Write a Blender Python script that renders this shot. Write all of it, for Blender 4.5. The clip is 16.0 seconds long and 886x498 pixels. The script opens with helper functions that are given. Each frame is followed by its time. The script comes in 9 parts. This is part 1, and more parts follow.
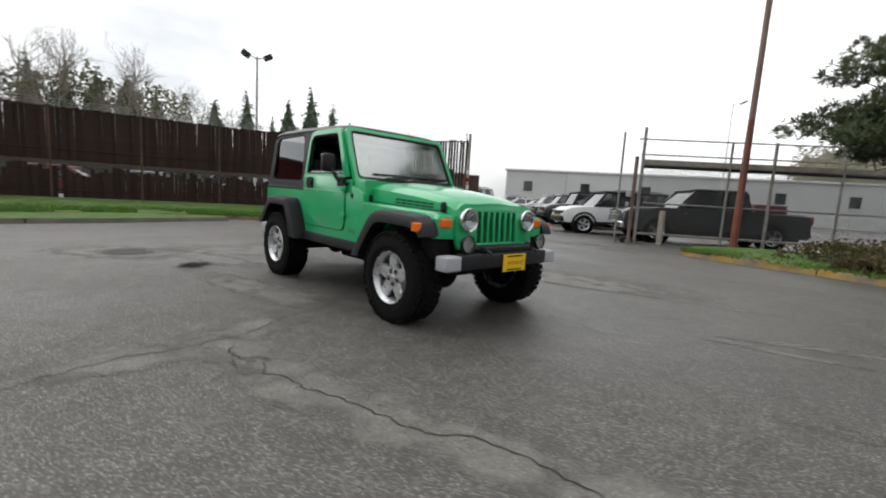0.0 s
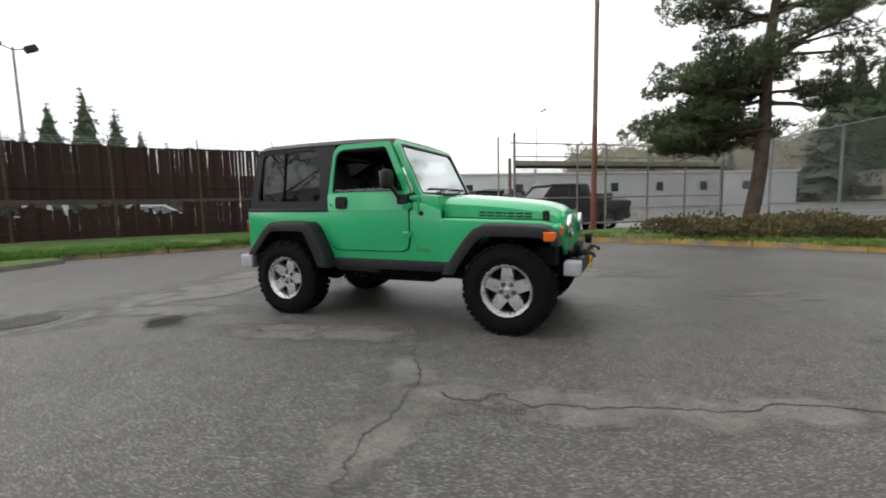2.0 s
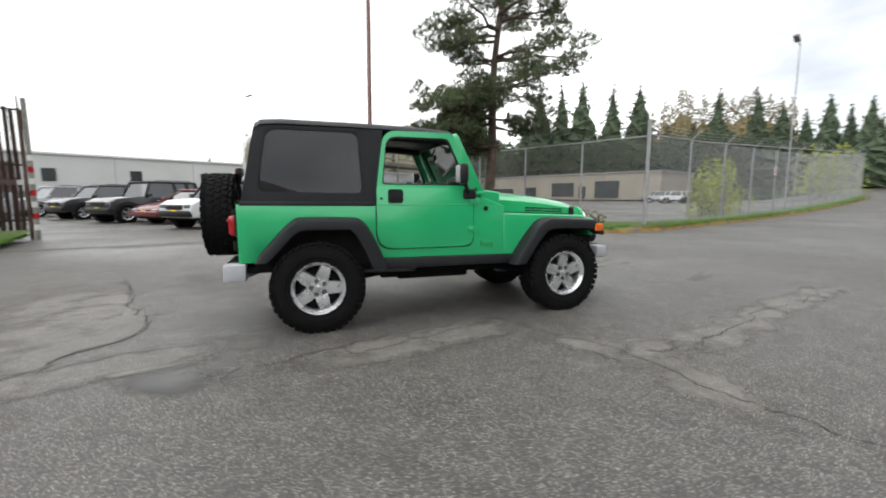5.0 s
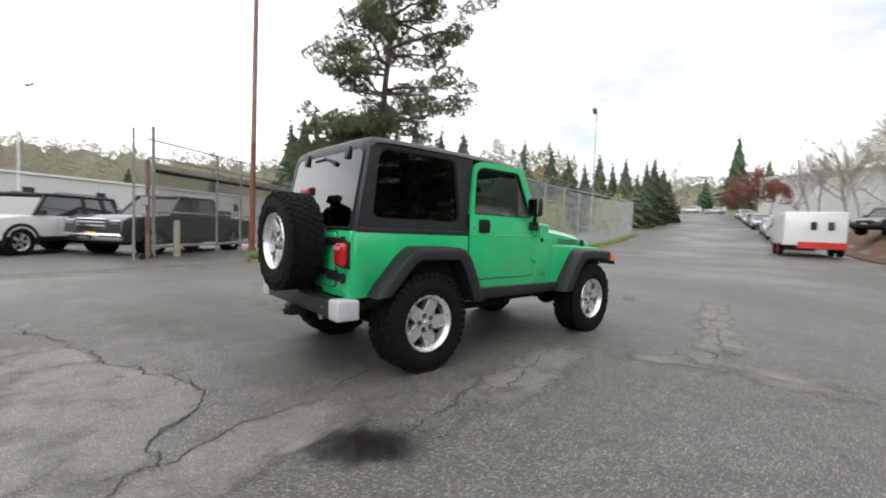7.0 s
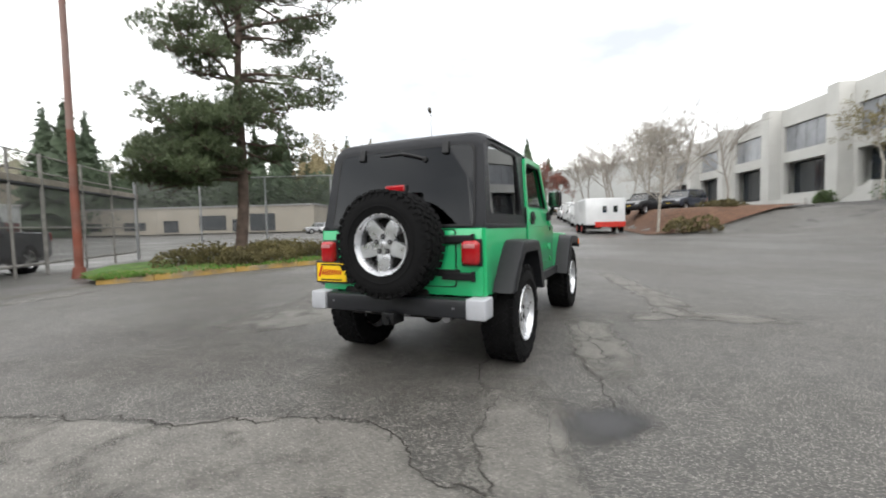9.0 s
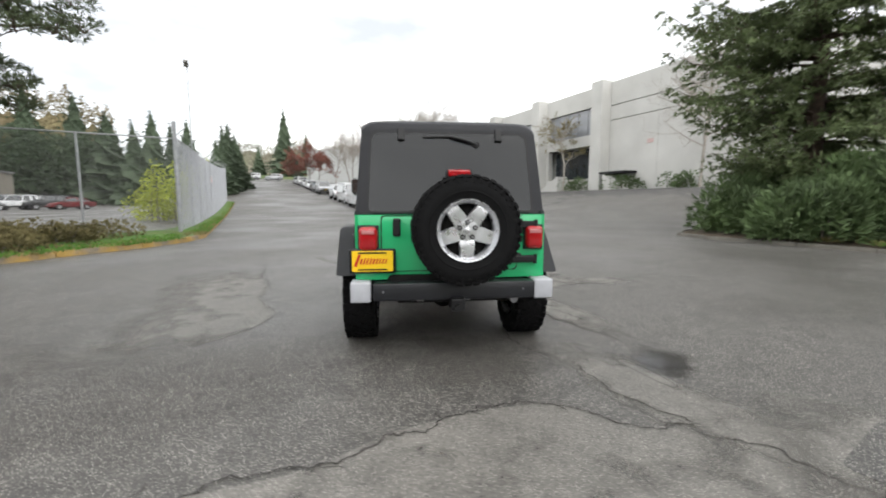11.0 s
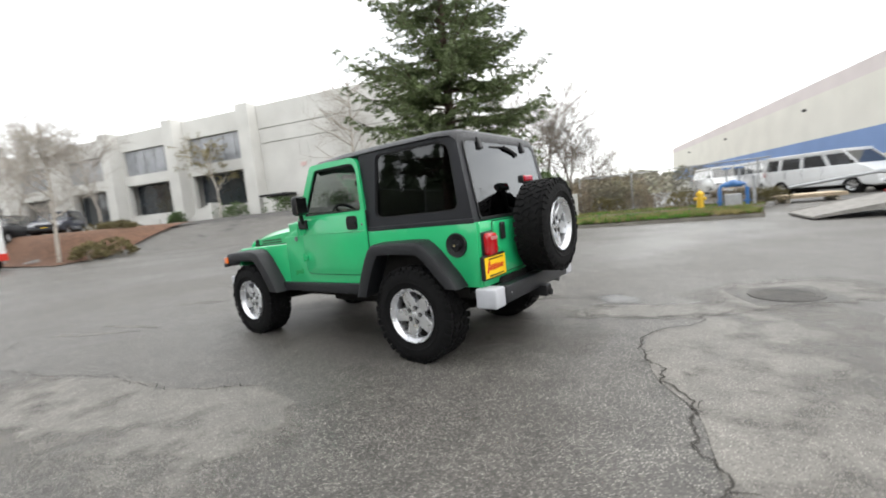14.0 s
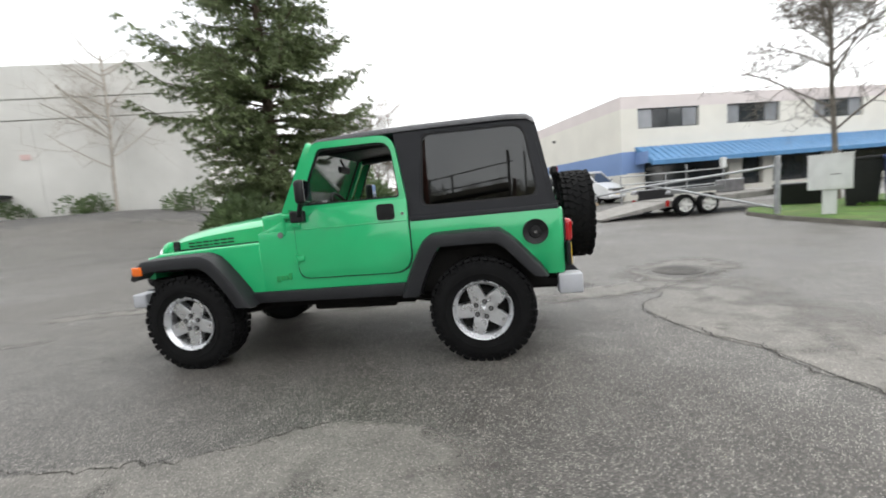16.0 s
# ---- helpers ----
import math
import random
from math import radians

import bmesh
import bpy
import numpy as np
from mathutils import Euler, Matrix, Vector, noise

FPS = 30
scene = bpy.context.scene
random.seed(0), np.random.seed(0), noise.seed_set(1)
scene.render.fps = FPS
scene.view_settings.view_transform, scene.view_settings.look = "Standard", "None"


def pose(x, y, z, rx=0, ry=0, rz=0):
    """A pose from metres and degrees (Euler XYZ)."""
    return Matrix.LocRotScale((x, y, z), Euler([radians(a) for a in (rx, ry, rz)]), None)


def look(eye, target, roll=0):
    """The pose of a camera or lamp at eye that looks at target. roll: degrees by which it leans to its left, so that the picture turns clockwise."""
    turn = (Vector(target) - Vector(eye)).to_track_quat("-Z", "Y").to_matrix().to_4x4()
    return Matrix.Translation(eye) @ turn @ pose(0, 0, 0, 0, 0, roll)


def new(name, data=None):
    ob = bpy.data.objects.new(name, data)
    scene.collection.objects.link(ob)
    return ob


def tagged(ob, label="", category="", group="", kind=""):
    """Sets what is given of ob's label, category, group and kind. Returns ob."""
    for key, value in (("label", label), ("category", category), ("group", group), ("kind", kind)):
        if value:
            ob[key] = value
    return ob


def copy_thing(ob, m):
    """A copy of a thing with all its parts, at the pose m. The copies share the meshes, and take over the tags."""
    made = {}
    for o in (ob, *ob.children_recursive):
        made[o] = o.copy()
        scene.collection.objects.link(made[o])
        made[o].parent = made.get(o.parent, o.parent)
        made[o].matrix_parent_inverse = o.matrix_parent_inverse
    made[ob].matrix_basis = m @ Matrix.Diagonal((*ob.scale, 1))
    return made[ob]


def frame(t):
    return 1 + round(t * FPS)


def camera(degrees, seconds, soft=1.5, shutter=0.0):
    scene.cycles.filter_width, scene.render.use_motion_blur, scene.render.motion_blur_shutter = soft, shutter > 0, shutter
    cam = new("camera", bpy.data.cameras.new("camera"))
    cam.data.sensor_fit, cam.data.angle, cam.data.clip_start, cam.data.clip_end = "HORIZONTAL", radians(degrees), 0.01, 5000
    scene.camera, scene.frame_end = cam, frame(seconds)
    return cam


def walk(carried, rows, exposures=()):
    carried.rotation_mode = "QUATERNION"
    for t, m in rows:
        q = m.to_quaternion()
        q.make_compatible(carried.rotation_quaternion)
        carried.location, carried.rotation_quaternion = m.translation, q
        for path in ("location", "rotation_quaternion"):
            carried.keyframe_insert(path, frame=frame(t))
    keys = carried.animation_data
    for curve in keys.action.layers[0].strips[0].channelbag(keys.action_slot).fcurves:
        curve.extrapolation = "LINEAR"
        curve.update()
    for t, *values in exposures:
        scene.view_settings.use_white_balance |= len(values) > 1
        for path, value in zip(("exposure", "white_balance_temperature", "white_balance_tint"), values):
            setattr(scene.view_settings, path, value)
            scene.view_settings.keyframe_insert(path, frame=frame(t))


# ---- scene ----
cam = camera(92.3, 16.0, soft=1.85, shutter=0.55)
PATH = [
    (0, (4.043, -2.877, 1.071), (2.59, -1.523, 0.83), 3.5),
    (0.5, (3.593, -3.28, 1.071), (2.267, -1.796, 0.871), 3.2),
    (1, (3.165, -3.685, 1.086), (2.025, -2.056, 0.872), 0.7),
    (1.5, (2.646, -3.943, 1.082), (1.63, -2.231, 0.893), 0.3),
    (2, (2.139, -4.191, 1.094), (1.327, -2.374, 0.892), -1.3),
    (2.5, (1.579, -4.329, 1.118), (0.883, -2.462, 0.936), -1.1),
    (3, (1.026, -4.498, 1.113), (0.606, -2.549, 0.961), -0.8),
    (3.5, (0.455, -4.533, 1.124), (0.268, -2.552, 0.918), -1.4),
    (4, (-0.118, -4.583, 1.128), (-0.018, -2.598, 0.901), -1.3),
    (4.2, (-0.342, -4.607, 1.144), (-0.124, -2.639, 0.865), -0.8),
    (6.3, (-2.621, -3.822, 1.13), (-1.538, -2.146, 1.002), -0.3),
    (6.5, (-2.801, -3.708, 1.125), (-1.647, -2.079, 1.01), 0.0),
    (7, (-3.219, -3.356, 1.12), (-1.921, -1.838, 1.02), 2.0),
    (7.5, (-3.625, -3.005, 1.114), (-2.15, -1.668, 0.917), 2.1),
    (8, (-3.929, -2.574, 1.107), (-2.343, -1.366, 0.955), 1.9),
    (8.2, (-4.074, -2.435, 1.076), (-2.441, -1.287, 0.95), -0.4),
    (10.3, (-4.912, -0.315, 1.157), (-2.924, -0.153, 0.999), 1.5),
    (10.5, (-4.946, -0.112, 1.154), (-2.955, -0.109, 0.963), -0.2),
    (11, (-4.921, 0.407, 1.172), (-2.945, 0.187, 0.949), -0.0),
    (11.5, (-4.85, 0.92, 1.176), (-2.912, 0.452, 1.01), -1.0),
    (12, (-4.702, 1.419, 1.184), (-2.868, 0.645, 0.992), -1.5),
    (12.5, (-4.476, 1.919, 1.191), (-2.752, 0.929, 0.974), -2.1),
    (13, (-4.206, 2.417, 1.193), (-2.639, 1.196, 0.956), -2.3),
    (13.5, (-3.829, 2.836, 1.206), (-2.372, 1.476, 1.038), -4.8),
    (14, (-3.429, 3.244, 1.21), (-2.216, 1.666, 1.011), -5.7),
    (14.5, (-2.942, 3.505, 1.209), (-1.913, 1.8, 1.025), -4.6),
    (15, (-2.464, 3.752, 1.222), (-1.711, 1.912, 1.006), -5.1),
    (15.5, (-1.947, 3.829, 1.22), (-1.377, 1.925, 0.994), -6.1),
    (16, (-1.427, 3.83, 1.212), (-1.11, 1.87, 0.974), -5.0),
]
walk(cam, [(t, look(eye, target, roll)) for t, eye, target, roll in PATH],
     [(0, 0.06), (2.5, 0.26), (4.0, 0.46), (7.0, 0.60), (8.0, 0.68), (11.0, 0.72), (12.5, 0.77), (13.5, 0.98), (14.5, 0.95), (16.0, 0.87)])

# ---- world and light: a bright overcast sky, thin cloud with paler and greyer banks ----
world = bpy.data.worlds.new("overcast_sky")
scene.world = world
world.use_nodes = True
wn, wl = world.node_tree.nodes, world.node_tree.links
wn.clear()
SUN_AZ, SUN_EL = radians(200), radians(48)
sky = wn.new("ShaderNodeTexSky")
sky.sky_type, sky.sun_disc, sky.sun_elevation, sky.sun_rotation = "NISHITA", False, SUN_EL, radians(90) - SUN_AZ
sky_gain = wn.new("ShaderNodeVectorMath")
sky_gain.operation = "SCALE"
sky_gain.inputs["Scale"].default_value = 0.14
wtc = wn.new("ShaderNodeTexCoord")
wmap = wn.new("ShaderNodeMapping")
wmap.inputs["Scale"].default_value = (1.0, 1.0, 2.6)
wnoise = wn.new("ShaderNodeTexNoise")
wnoise.inputs["Scale"].default_value, wnoise.inputs["Detail"].default_value = 1.7, 6.0
wramp = wn.new("ShaderNodeValToRGB")
wramp.color_ramp.elements[0].position, wramp.color_ramp.elements[0].color = 0.31, (0.50, 0.515, 0.54, 1)
wramp.color_ramp.elements[1].position, wramp.color_ramp.elements[1].color = 0.645, (1.31, 1.305, 1.265, 1)
wmix = wn.new("ShaderNodeMix")
wmix.data_type = "RGBA"
wmix.inputs["Factor"].default_value = 0.88
wbg = wn.new("ShaderNodeBackground")
wbg.inputs["Strength"].default_value = 1.17
wout = wn.new("ShaderNodeOutputWorld")
wl.new(sky.outputs["Color"], sky_gain.inputs[0])
wl.new(wtc.outputs["Generated"], wmap.inputs["Vector"])
wl.new(wmap.outputs["Vector"], wnoise.inputs["Vector"])
wl.new(wnoise.outputs["Fac"], wramp.inputs["Fac"])
wl.new(sky_gain.outputs["Vector"], wmix.inputs["A"])
wl.new(wramp.outputs["Color"], wmix.inputs["B"])
wl.new(wmix.outputs["Result"], wbg.inputs["Color"])
wl.new(wbg.outputs["Background"], wout.inputs["Surface"])
sun_data = bpy.data.lights.new("sun", "SUN")
sun_data.energy, sun_data.angle, sun_data.color = 1.0, radians(80), (1.0, 0.97, 0.92)
sun = new("sun", sun_data)
sun.matrix_world = look((0, 0, 30), (-30 * math.cos(SUN_AZ) / math.tan(SUN_EL), -30 * math.sin(SUN_AZ) / math.tan(SUN_EL), 0))


# ---- materials ----
def material(name, colour, rough=0.6, metal=0.0, vary=0.0, scale=6.0, fine=0.0, fine_scale=80.0, bump=0.0, bump_scale=60.0,
             second=None, second_amount=0.4, second_scale=1.2, transmission=0.0, coat=0.0, spec=0.5, per_object=0.0, rough_vary=0.0, emit=None, emit_strength=0.0, alpha=1.0):
    m = bpy.data.materials.new(name)
    m.use_nodes = True
    n, l = m.node_tree.nodes, m.node_tree.links
    b = n["Principled BSDF"]
    b.inputs["Roughness"].default_value, b.inputs["Metallic"].default_value = rough, metal
    b.inputs["Transmission Weight"].default_value, b.inputs["Coat Weight"].default_value = transmission, coat
    b.inputs["Specular IOR Level"].default_value = spec
    b.inputs["Coat Roughness"].default_value = 0.06
    b.inputs["Base Color"].default_value = (*colour, 1)
    if alpha < 1:
        b.inputs["Alpha"].default_value = alpha
    if emit:
        b.inputs["Emission Color"].default_value, b.inputs["Emission Strength"].default_value = (*emit, 1), emit_strength
    tc = n.new("ShaderNodeTexCoord")
    col = None

    def noise_tex(s, detail=4.0):
        t = n.new("ShaderNodeTexNoise")
        t.inputs["Scale"].default_value, t.inputs["Detail"].default_value = s, detail
        l.new(tc.outputs["Object"], t.inputs["Vector"])
        return t

    def shade(source, factor_socket, amount):
        mr = n.new("ShaderNodeMapRange")
        mr.inputs["From Min"].default_value, mr.inputs["From Max"].default_value = 0.3, 0.7
        mr.inputs["To Min"].default_value, mr.inputs["To Max"].default_value = 1 - amount, 1 + amount
        l.new(factor_socket, mr.inputs["Value"])
        v = n.new("ShaderNodeVectorMath")
        v.operation = "SCALE"
        if source is None:
            v.inputs[0].default_value = colour
        else:
            l.new(source, v.inputs[0])
        l.new(mr.outputs["Result"], v.inputs["Scale"])
        return v.outputs["Vector"]

    if second:
        t = noise_tex(second_scale, 5.0)
        r = n.new("ShaderNodeMapRange")
        r.inputs["From Min"].default_value, r.inputs["From Max"].default_value = 0.42, 0.62
        r.inputs["To Max"].default_value = second_amount
        l.new(t.outputs["Fac"], r.inputs["Value"])
        mx = n.new("ShaderNodeMix")
        mx.data_type = "RGBA"
        mx.inputs["A"].default_value, mx.inputs["B"].default_value = (*colour, 1), (*second, 1)
        l.new(r.outputs["Result"], mx.inputs["Factor"])
        col = mx.outputs["Result"]
    if vary:
        col = shade(col, noise_tex(scale).outputs["Fac"], vary)
    if fine:
        col = shade(col, noise_tex(fine_scale, 2.0).outputs["Fac"], fine)
    if per_object:
        oi = n.new("ShaderNodeObjectInfo")
        mr = n.new("ShaderNodeMapRange")
        mr.inputs["To Min"].default_value, mr.inputs["To Max"].default_value = 1 - per_object, 1 + per_object
        l.new(oi.outputs["Random"], mr.inputs["Value"])
        v = n.new("ShaderNodeVectorMath")
        v.operation = "SCALE"
        if col is None:
            v.inputs[0].default_value = colour
        else:
            l.new(col, v.inputs[0])
        l.new(mr.outputs["Result"], v.inputs["Scale"])
        col = v.outputs["Vector"]
    if col is not None:
        l.new(col, b.inputs["Base Color"])
    if rough_vary:
        mr = n.new("ShaderNodeMapRange")
        mr.inputs["From Min"].default_value, mr.inputs["From Max"].default_value = 0.35, 0.65
        mr.inputs["To Min"].default_value, mr.inputs["To Max"].default_value = max(0.02, rough - rough_vary), min(1.0, rough + rough_vary)
        l.new(noise_tex(scale * 0.7 + 0.1).outputs["Fac"], mr.inputs["Value"])
        l.new(mr.outputs["Result"], b.inputs["Roughness"])
    if bump:
        bp = n.new("ShaderNodeBump")
        bp.inputs["Strength"].default_value, bp.inputs["Distance"].default_value = bump, 0.01
        l.new(noise_tex(bump_scale, 3.0).outputs["Fac"], bp.inputs["Height"])
        l.new(bp.outputs["Normal"], b.inputs["Normal"])
    return m


M = {}
M["green"] = material("green_paint", (0.018, 0.425, 0.158), 0.28, spec=0.45, coat=0.75, vary=0.05, scale=3, fine=0.03, fine_scale=400, bump=0.015, bump_scale=250)
M["green_dark"] = material("green_paint_inside", (0.02, 0.30, 0.09), 0.5, vary=0.1)
M["hardtop"] = material("black_grained_hardtop", (0.0115, 0.0122, 0.0155), 0.36, spec=0.30, vary=0.12, scale=5, bump=0.25, bump_scale=500)
M["flare"] = material("grey_black_plastic", (0.0135, 0.0142, 0.0165), 0.48, spec=0.3, vary=0.15, scale=7, bump=0.2, bump_scale=400)
M["black"] = material("black_trim", (0.009, 0.009, 0.010), 0.45, spec=0.35, vary=0.15, scale=12)
M["under"] = material("underbody_grime", (0.009, 0.0085, 0.008), 0.9, spec=0.2, vary=0.35, scale=9, bump=0.3)
M["rubber"] = material("tyre_rubber", (0.0062, 0.0062, 0.0066), 0.8, spec=0.15, vary=0.2, scale=14, fine=0.15, fine_scale=150, bump=0.2, bump_scale=150)
M["alloy"] = material("silver_alloy", (0.66, 0.67, 0.69), 0.30, metal=0.8, vary=0.10, scale=20, rough_vary=0.08)
M["chrome"] = material("chrome", (0.8, 0.8, 0.8), 0.1, metal=1.0, vary=0.04)
M["steel"] = material("dull_steel", (0.25, 0.25, 0.26), 0.45, metal=0.8, vary=0.2)
M["bumper"] = material("black_bumper_paint", (0.013, 0.014, 0.017), 0.38, vary=0.15, scale=8, bump=0.1, bump_scale=200)
M["bumper_cap"] = material("pale_grey_plastic", (0.42, 0.43, 0.46), 0.5, vary=0.06, scale=15)
M["seat"] = material("dark_grey_cloth", (0.035, 0.035, 0.038), 0.9, vary=0.15, scale=20)
M["red_lens"] = material("red_lens", (0.36, 0.008, 0.012), 0.15, coat=0.5, vary=0.08, scale=40)
M["white_lens"] = material("white_lens", (0.75, 0.75, 0.75), 0.15, coat=0.5, vary=0.05)
M["pink_lens"] = material("pale_pink_lens", (0.50, 0.20, 0.20), 0.2, coat=0.4, vary=0.05)
M["amber"] = material("amber_lens", (0.85, 0.16, 0.01), 0.2, coat=0.5, vary=0.06, scale=40)
M["lamp_glass"] = material("headlamp_reflector", (0.46, 0.47, 0.49), 0.16, metal=0.9, vary=0.1, scale=50)
M["yellow_plate"] = material("yellow_plate", (0.88, 0.57, 0.01), 0.4, vary=0.03)
M["red_ink"] = material("red_ink", (0.5, 0.02, 0.01), 0.5)


def glass(name, tint, see, rough=0.02, shine=0.05, power=3.0):
    """A pane: a share of clear, tinted passage under a glossy coat."""
    m = bpy.data.materials.new(name)
    m.use_nodes = True
    n, l = m.node_tree.nodes, m.node_tree.links
    n.clear()
    out = n.new("ShaderNodeOutputMaterial")
    tr = n.new("ShaderNodeBsdfTransparent")
    tr.inputs["Color"].default_value = (*[c * see for c in tint], 1)
    gl = n.new("ShaderNodeBsdfGlossy")
    gl.inputs["Roughness"].default_value, gl.inputs["Color"].default_value = rough, (0.9, 0.92, 0.94, 1)
    lw = n.new("ShaderNodeLayerWeight")
    lw.inputs["Blend"].default_value = 0.5
    pw = n.new("ShaderNodeMath")
    pw.operation = "POWER"
    pw.inputs[1].default_value = power
    l.new(lw.outputs["Facing"], pw.inputs[0])
    fr = n.new("ShaderNodeMath")
    fr.operation = "MULTIPLY_ADD"
    fr.inputs[1].default_value, fr.inputs[2].default_value = 0.85, shine
    l.new(pw.outputs["Value"], fr.inputs[0])
    mx = n.new("ShaderNodeMixShader")
    l.new(fr.outputs["Value"], mx.inputs["Fac"])
    l.new(tr.outputs["BSDF"], mx.inputs[1])
    l.new(gl.outputs["BSDF"], mx.inputs[2])
    l.new(mx.outputs["Shader"], out.inputs["Surface"])
    return m


M["glass_clear"] = glass("clear_glass", (0.93, 0.98, 0.95), 0.86)
M["glass_tint"] = glass("dark_tinted_glass", (0.95, 0.97, 1.0), 0.10, 0.015, 0.052, 3.0)
M["glass_rear"] = glass("dark_tinted_rear_glass", (0.95, 0.97, 1.0), 0.08, 0.015, 0.036, 3.0)
# mirror share far above plain glass, to brighten the sky in the screen
M["glass_screen"] = glass("dusty_windscreen_glass", (0.93, 0.98, 0.95), 0.82, 0.10, 0.32)
M["glass_building"] = material("dark_window_glass", (0.03, 0.035, 0.04), 0.06, vary=0.2, scale=1.5, spec=0.9)


# ---- mesh tools ----
def part(name, bm, mat, parent=None, label="", smooth=False, mats=None):
    """One mesh object from bm, under a thing or a part."""
    bmesh.ops.recalc_face_normals(bm, faces=bm.faces[:])
    me = bpy.data.meshes.new(name)
    bm.to_mesh(me)
    bm.free()
    for m in mats or [mat]:
        me.materials.append(m)
    if smooth:
        for p in me.polygons:
            p.use_smooth = True
        me.set_sharp_from_angle(angle=radians(38))
    ob = new(name, me)
    if parent:
        ob.parent = parent
    if label:
        ob["label"] = label
    return ob


def raw(name, verts, faces, mat, parent=None, label="", smooth=False):
    me = bpy.data.meshes.new(name)
    me.from_pydata(verts, [], faces)
    me.materials.append(mat)
    if smooth:
        for p in me.polygons:
            p.use_smooth = True
    ob = new(name, me)
    if parent:
        ob.parent = parent
    if label:
        ob["label"] = label
    return ob


def thing(name, label, category, m=None, group="", kind=""):
    ob = new(name)
    ob.empty_display_size = 0.2
    if m is not None:
        ob.matrix_basis = m
    return tagged(ob, label, category, group, kind)


def B():
    return bmesh.new()


def box(bm, c, s, bevel=0.0, rot=None, seg=2):
    g = bmesh.ops.create_cube(bm, size=1)
    m = Matrix.Translation(c) @ (rot if rot is not None else Matrix()) @ Matrix.Diagonal((*s, 1))
    bmesh.ops.transform(bm, matrix=m, verts=g["verts"])
    if bevel:
        es = list({e for v in g["verts"] for e in v.link_edges})
        bmesh.ops.bevel(bm, geom=es, offset=bevel, segments=seg, affect="EDGES", profile=0.5)
    return bm


def cyl(bm, a, b, r0, r1=None, seg=16, cap=True):
    a, b = Vector(a), Vector(b)
    d = b - a
    q = d.to_track_quat("Z", "Y").to_matrix().to_4x4()
    bmesh.ops.create_cone(bm, cap_ends=cap, segments=seg, radius1=r0, radius2=r0 if r1 is None else r1, depth=d.length,
                          matrix=Matrix.Translation((a + b) / 2) @ q)
    return bm


def ball(bm, c, r, s=(1, 1, 1), u=14, v=9):
    bmesh.ops.create_uvsphere(bm, u_segments=u, v_segments=v, radius=r, matrix=Matrix.Translation(c) @ Matrix.Diagonal((*s, 1)))
    return bm


def prism(bm, pts, a, b, to, bevel=0.0, seg=2):
    """A slab from an outline: pts in its plane, from depth a to depth b, placed by to(p, q, depth)."""
    n = len(pts)
    lo = [bm.verts.new(to(p, q, a)) for p, q in pts]
    hi = [bm.verts.new(to(p, q, b)) for p, q in pts]
    f0, f1 = bm.faces.new(lo[::-1]), bm.faces.new(hi)
    for i in range(n):
        bm.faces.new((lo[i], lo[(i + 1) % n], hi[(i + 1) % n], hi[i]))
    if bevel:
        bmesh.ops.bevel(bm, geom=list(f1.edges) + list(f0.edges), offset=bevel, segments=seg, affect="EDGES", profile=0.5)
    return bm


def holed(bm, outer, inner, a, b, to):
    """A slab with an opening: both outlines have the same count of points, in step."""
    n = len(outer)
    rings = [[bm.verts.new(to(p, q, d)) for p, q in pts] for pts, d in ((outer, a), (inner, a), (inner, b), (outer, b))]
    for r in range(4):
        s, t = rings[r], rings[(r + 1) % 4]
        for i in range(n):
            bm.faces.new((s[i], s[(i + 1) % n], t[(i + 1) % n], t[i]))
    return bm


def rounded(pts, r, n=4):
    """An outline with rounded corners: r is one radius or one for each corner."""
    out = []
    k = len(pts)
    for i in range(k):
        p, a, b = Vector(pts[i]), Vector(pts[i - 1]), Vector(pts[(i + 1) % k])
        rr = r[i] if isinstance(r, (list, tuple)) else r
        da, db = (a - p), (b - p)
        d = min(rr, da.length * 0.48, db.length * 0.48)
        p0, p1 = p + da.normalized() * d, p + db.normalized() * d
        for j in range(n + 1):
            t = j / n
            out.append(tuple((1 - t) ** 2 * p0 + 2 * t * (1 - t) * p + t ** 2 * p1))
    return out


def loft(bm, rings, close=True, caps=True):
    vs = [[bm.verts.new(p) for p in r] for r in rings]
    for s, t in zip(vs, vs[1:]):
        n = len(s)
        for i in range(n if close else n - 1):
            bm.faces.new((s[i], s[(i + 1) % n], t[(i + 1) % n], t[i]))
    if caps and close:
        bm.faces.new(vs[0][::-1])
        bm.faces.new(vs[-1])
    return bm


def lathe(bm, prof, seg=32, to=None):
    """Turns (radius, along) round the y axis."""
    to = to or (lambda p: p)
    rings = []
    for r, y in prof:
        rings.append([to((r * math.cos(2 * math.pi * i / seg), y, r * math.sin(2 * math.pi * i / seg))) for i in range(seg)])
    return loft(bm, rings, True, False)


def tube(bm, pts, r, seg=8, r1=None):
    """A bent pipe through the points."""
    pts = [Vector(p) for p in pts]
    rings = []
    for i, p in enumerate(pts):
        d = (pts[min(i + 1, len(pts) - 1)] - pts[max(i - 1, 0)]).normalized()
        up = Vector((0, 0, 1)) if abs(d.z) < 0.95 else Vector((1, 0, 0))
        s = d.cross(up).normalized()
        w = s.cross(d)
        rr = r if r1 is None else r + (r1 - r) * i / (len(pts) - 1)
        rings.append([p + rr * (math.cos(2 * math.pi * j / seg) * s + math.sin(2 * math.pi * j / seg) * w) for j in range(seg)])
    return loft(bm, rings)


XZ = lambda p, q, d: (p, d, q)
XY = lambda p, q, d: (p, q, d)
YZ = lambda p, q, d: (d, p, q)


# ---- ground ----
CU, SU = math.cos(radians(18)), math.sin(radians(18))


def to_uv(x, y):
    return CU * x + SU * y, -SU * x + CU * y


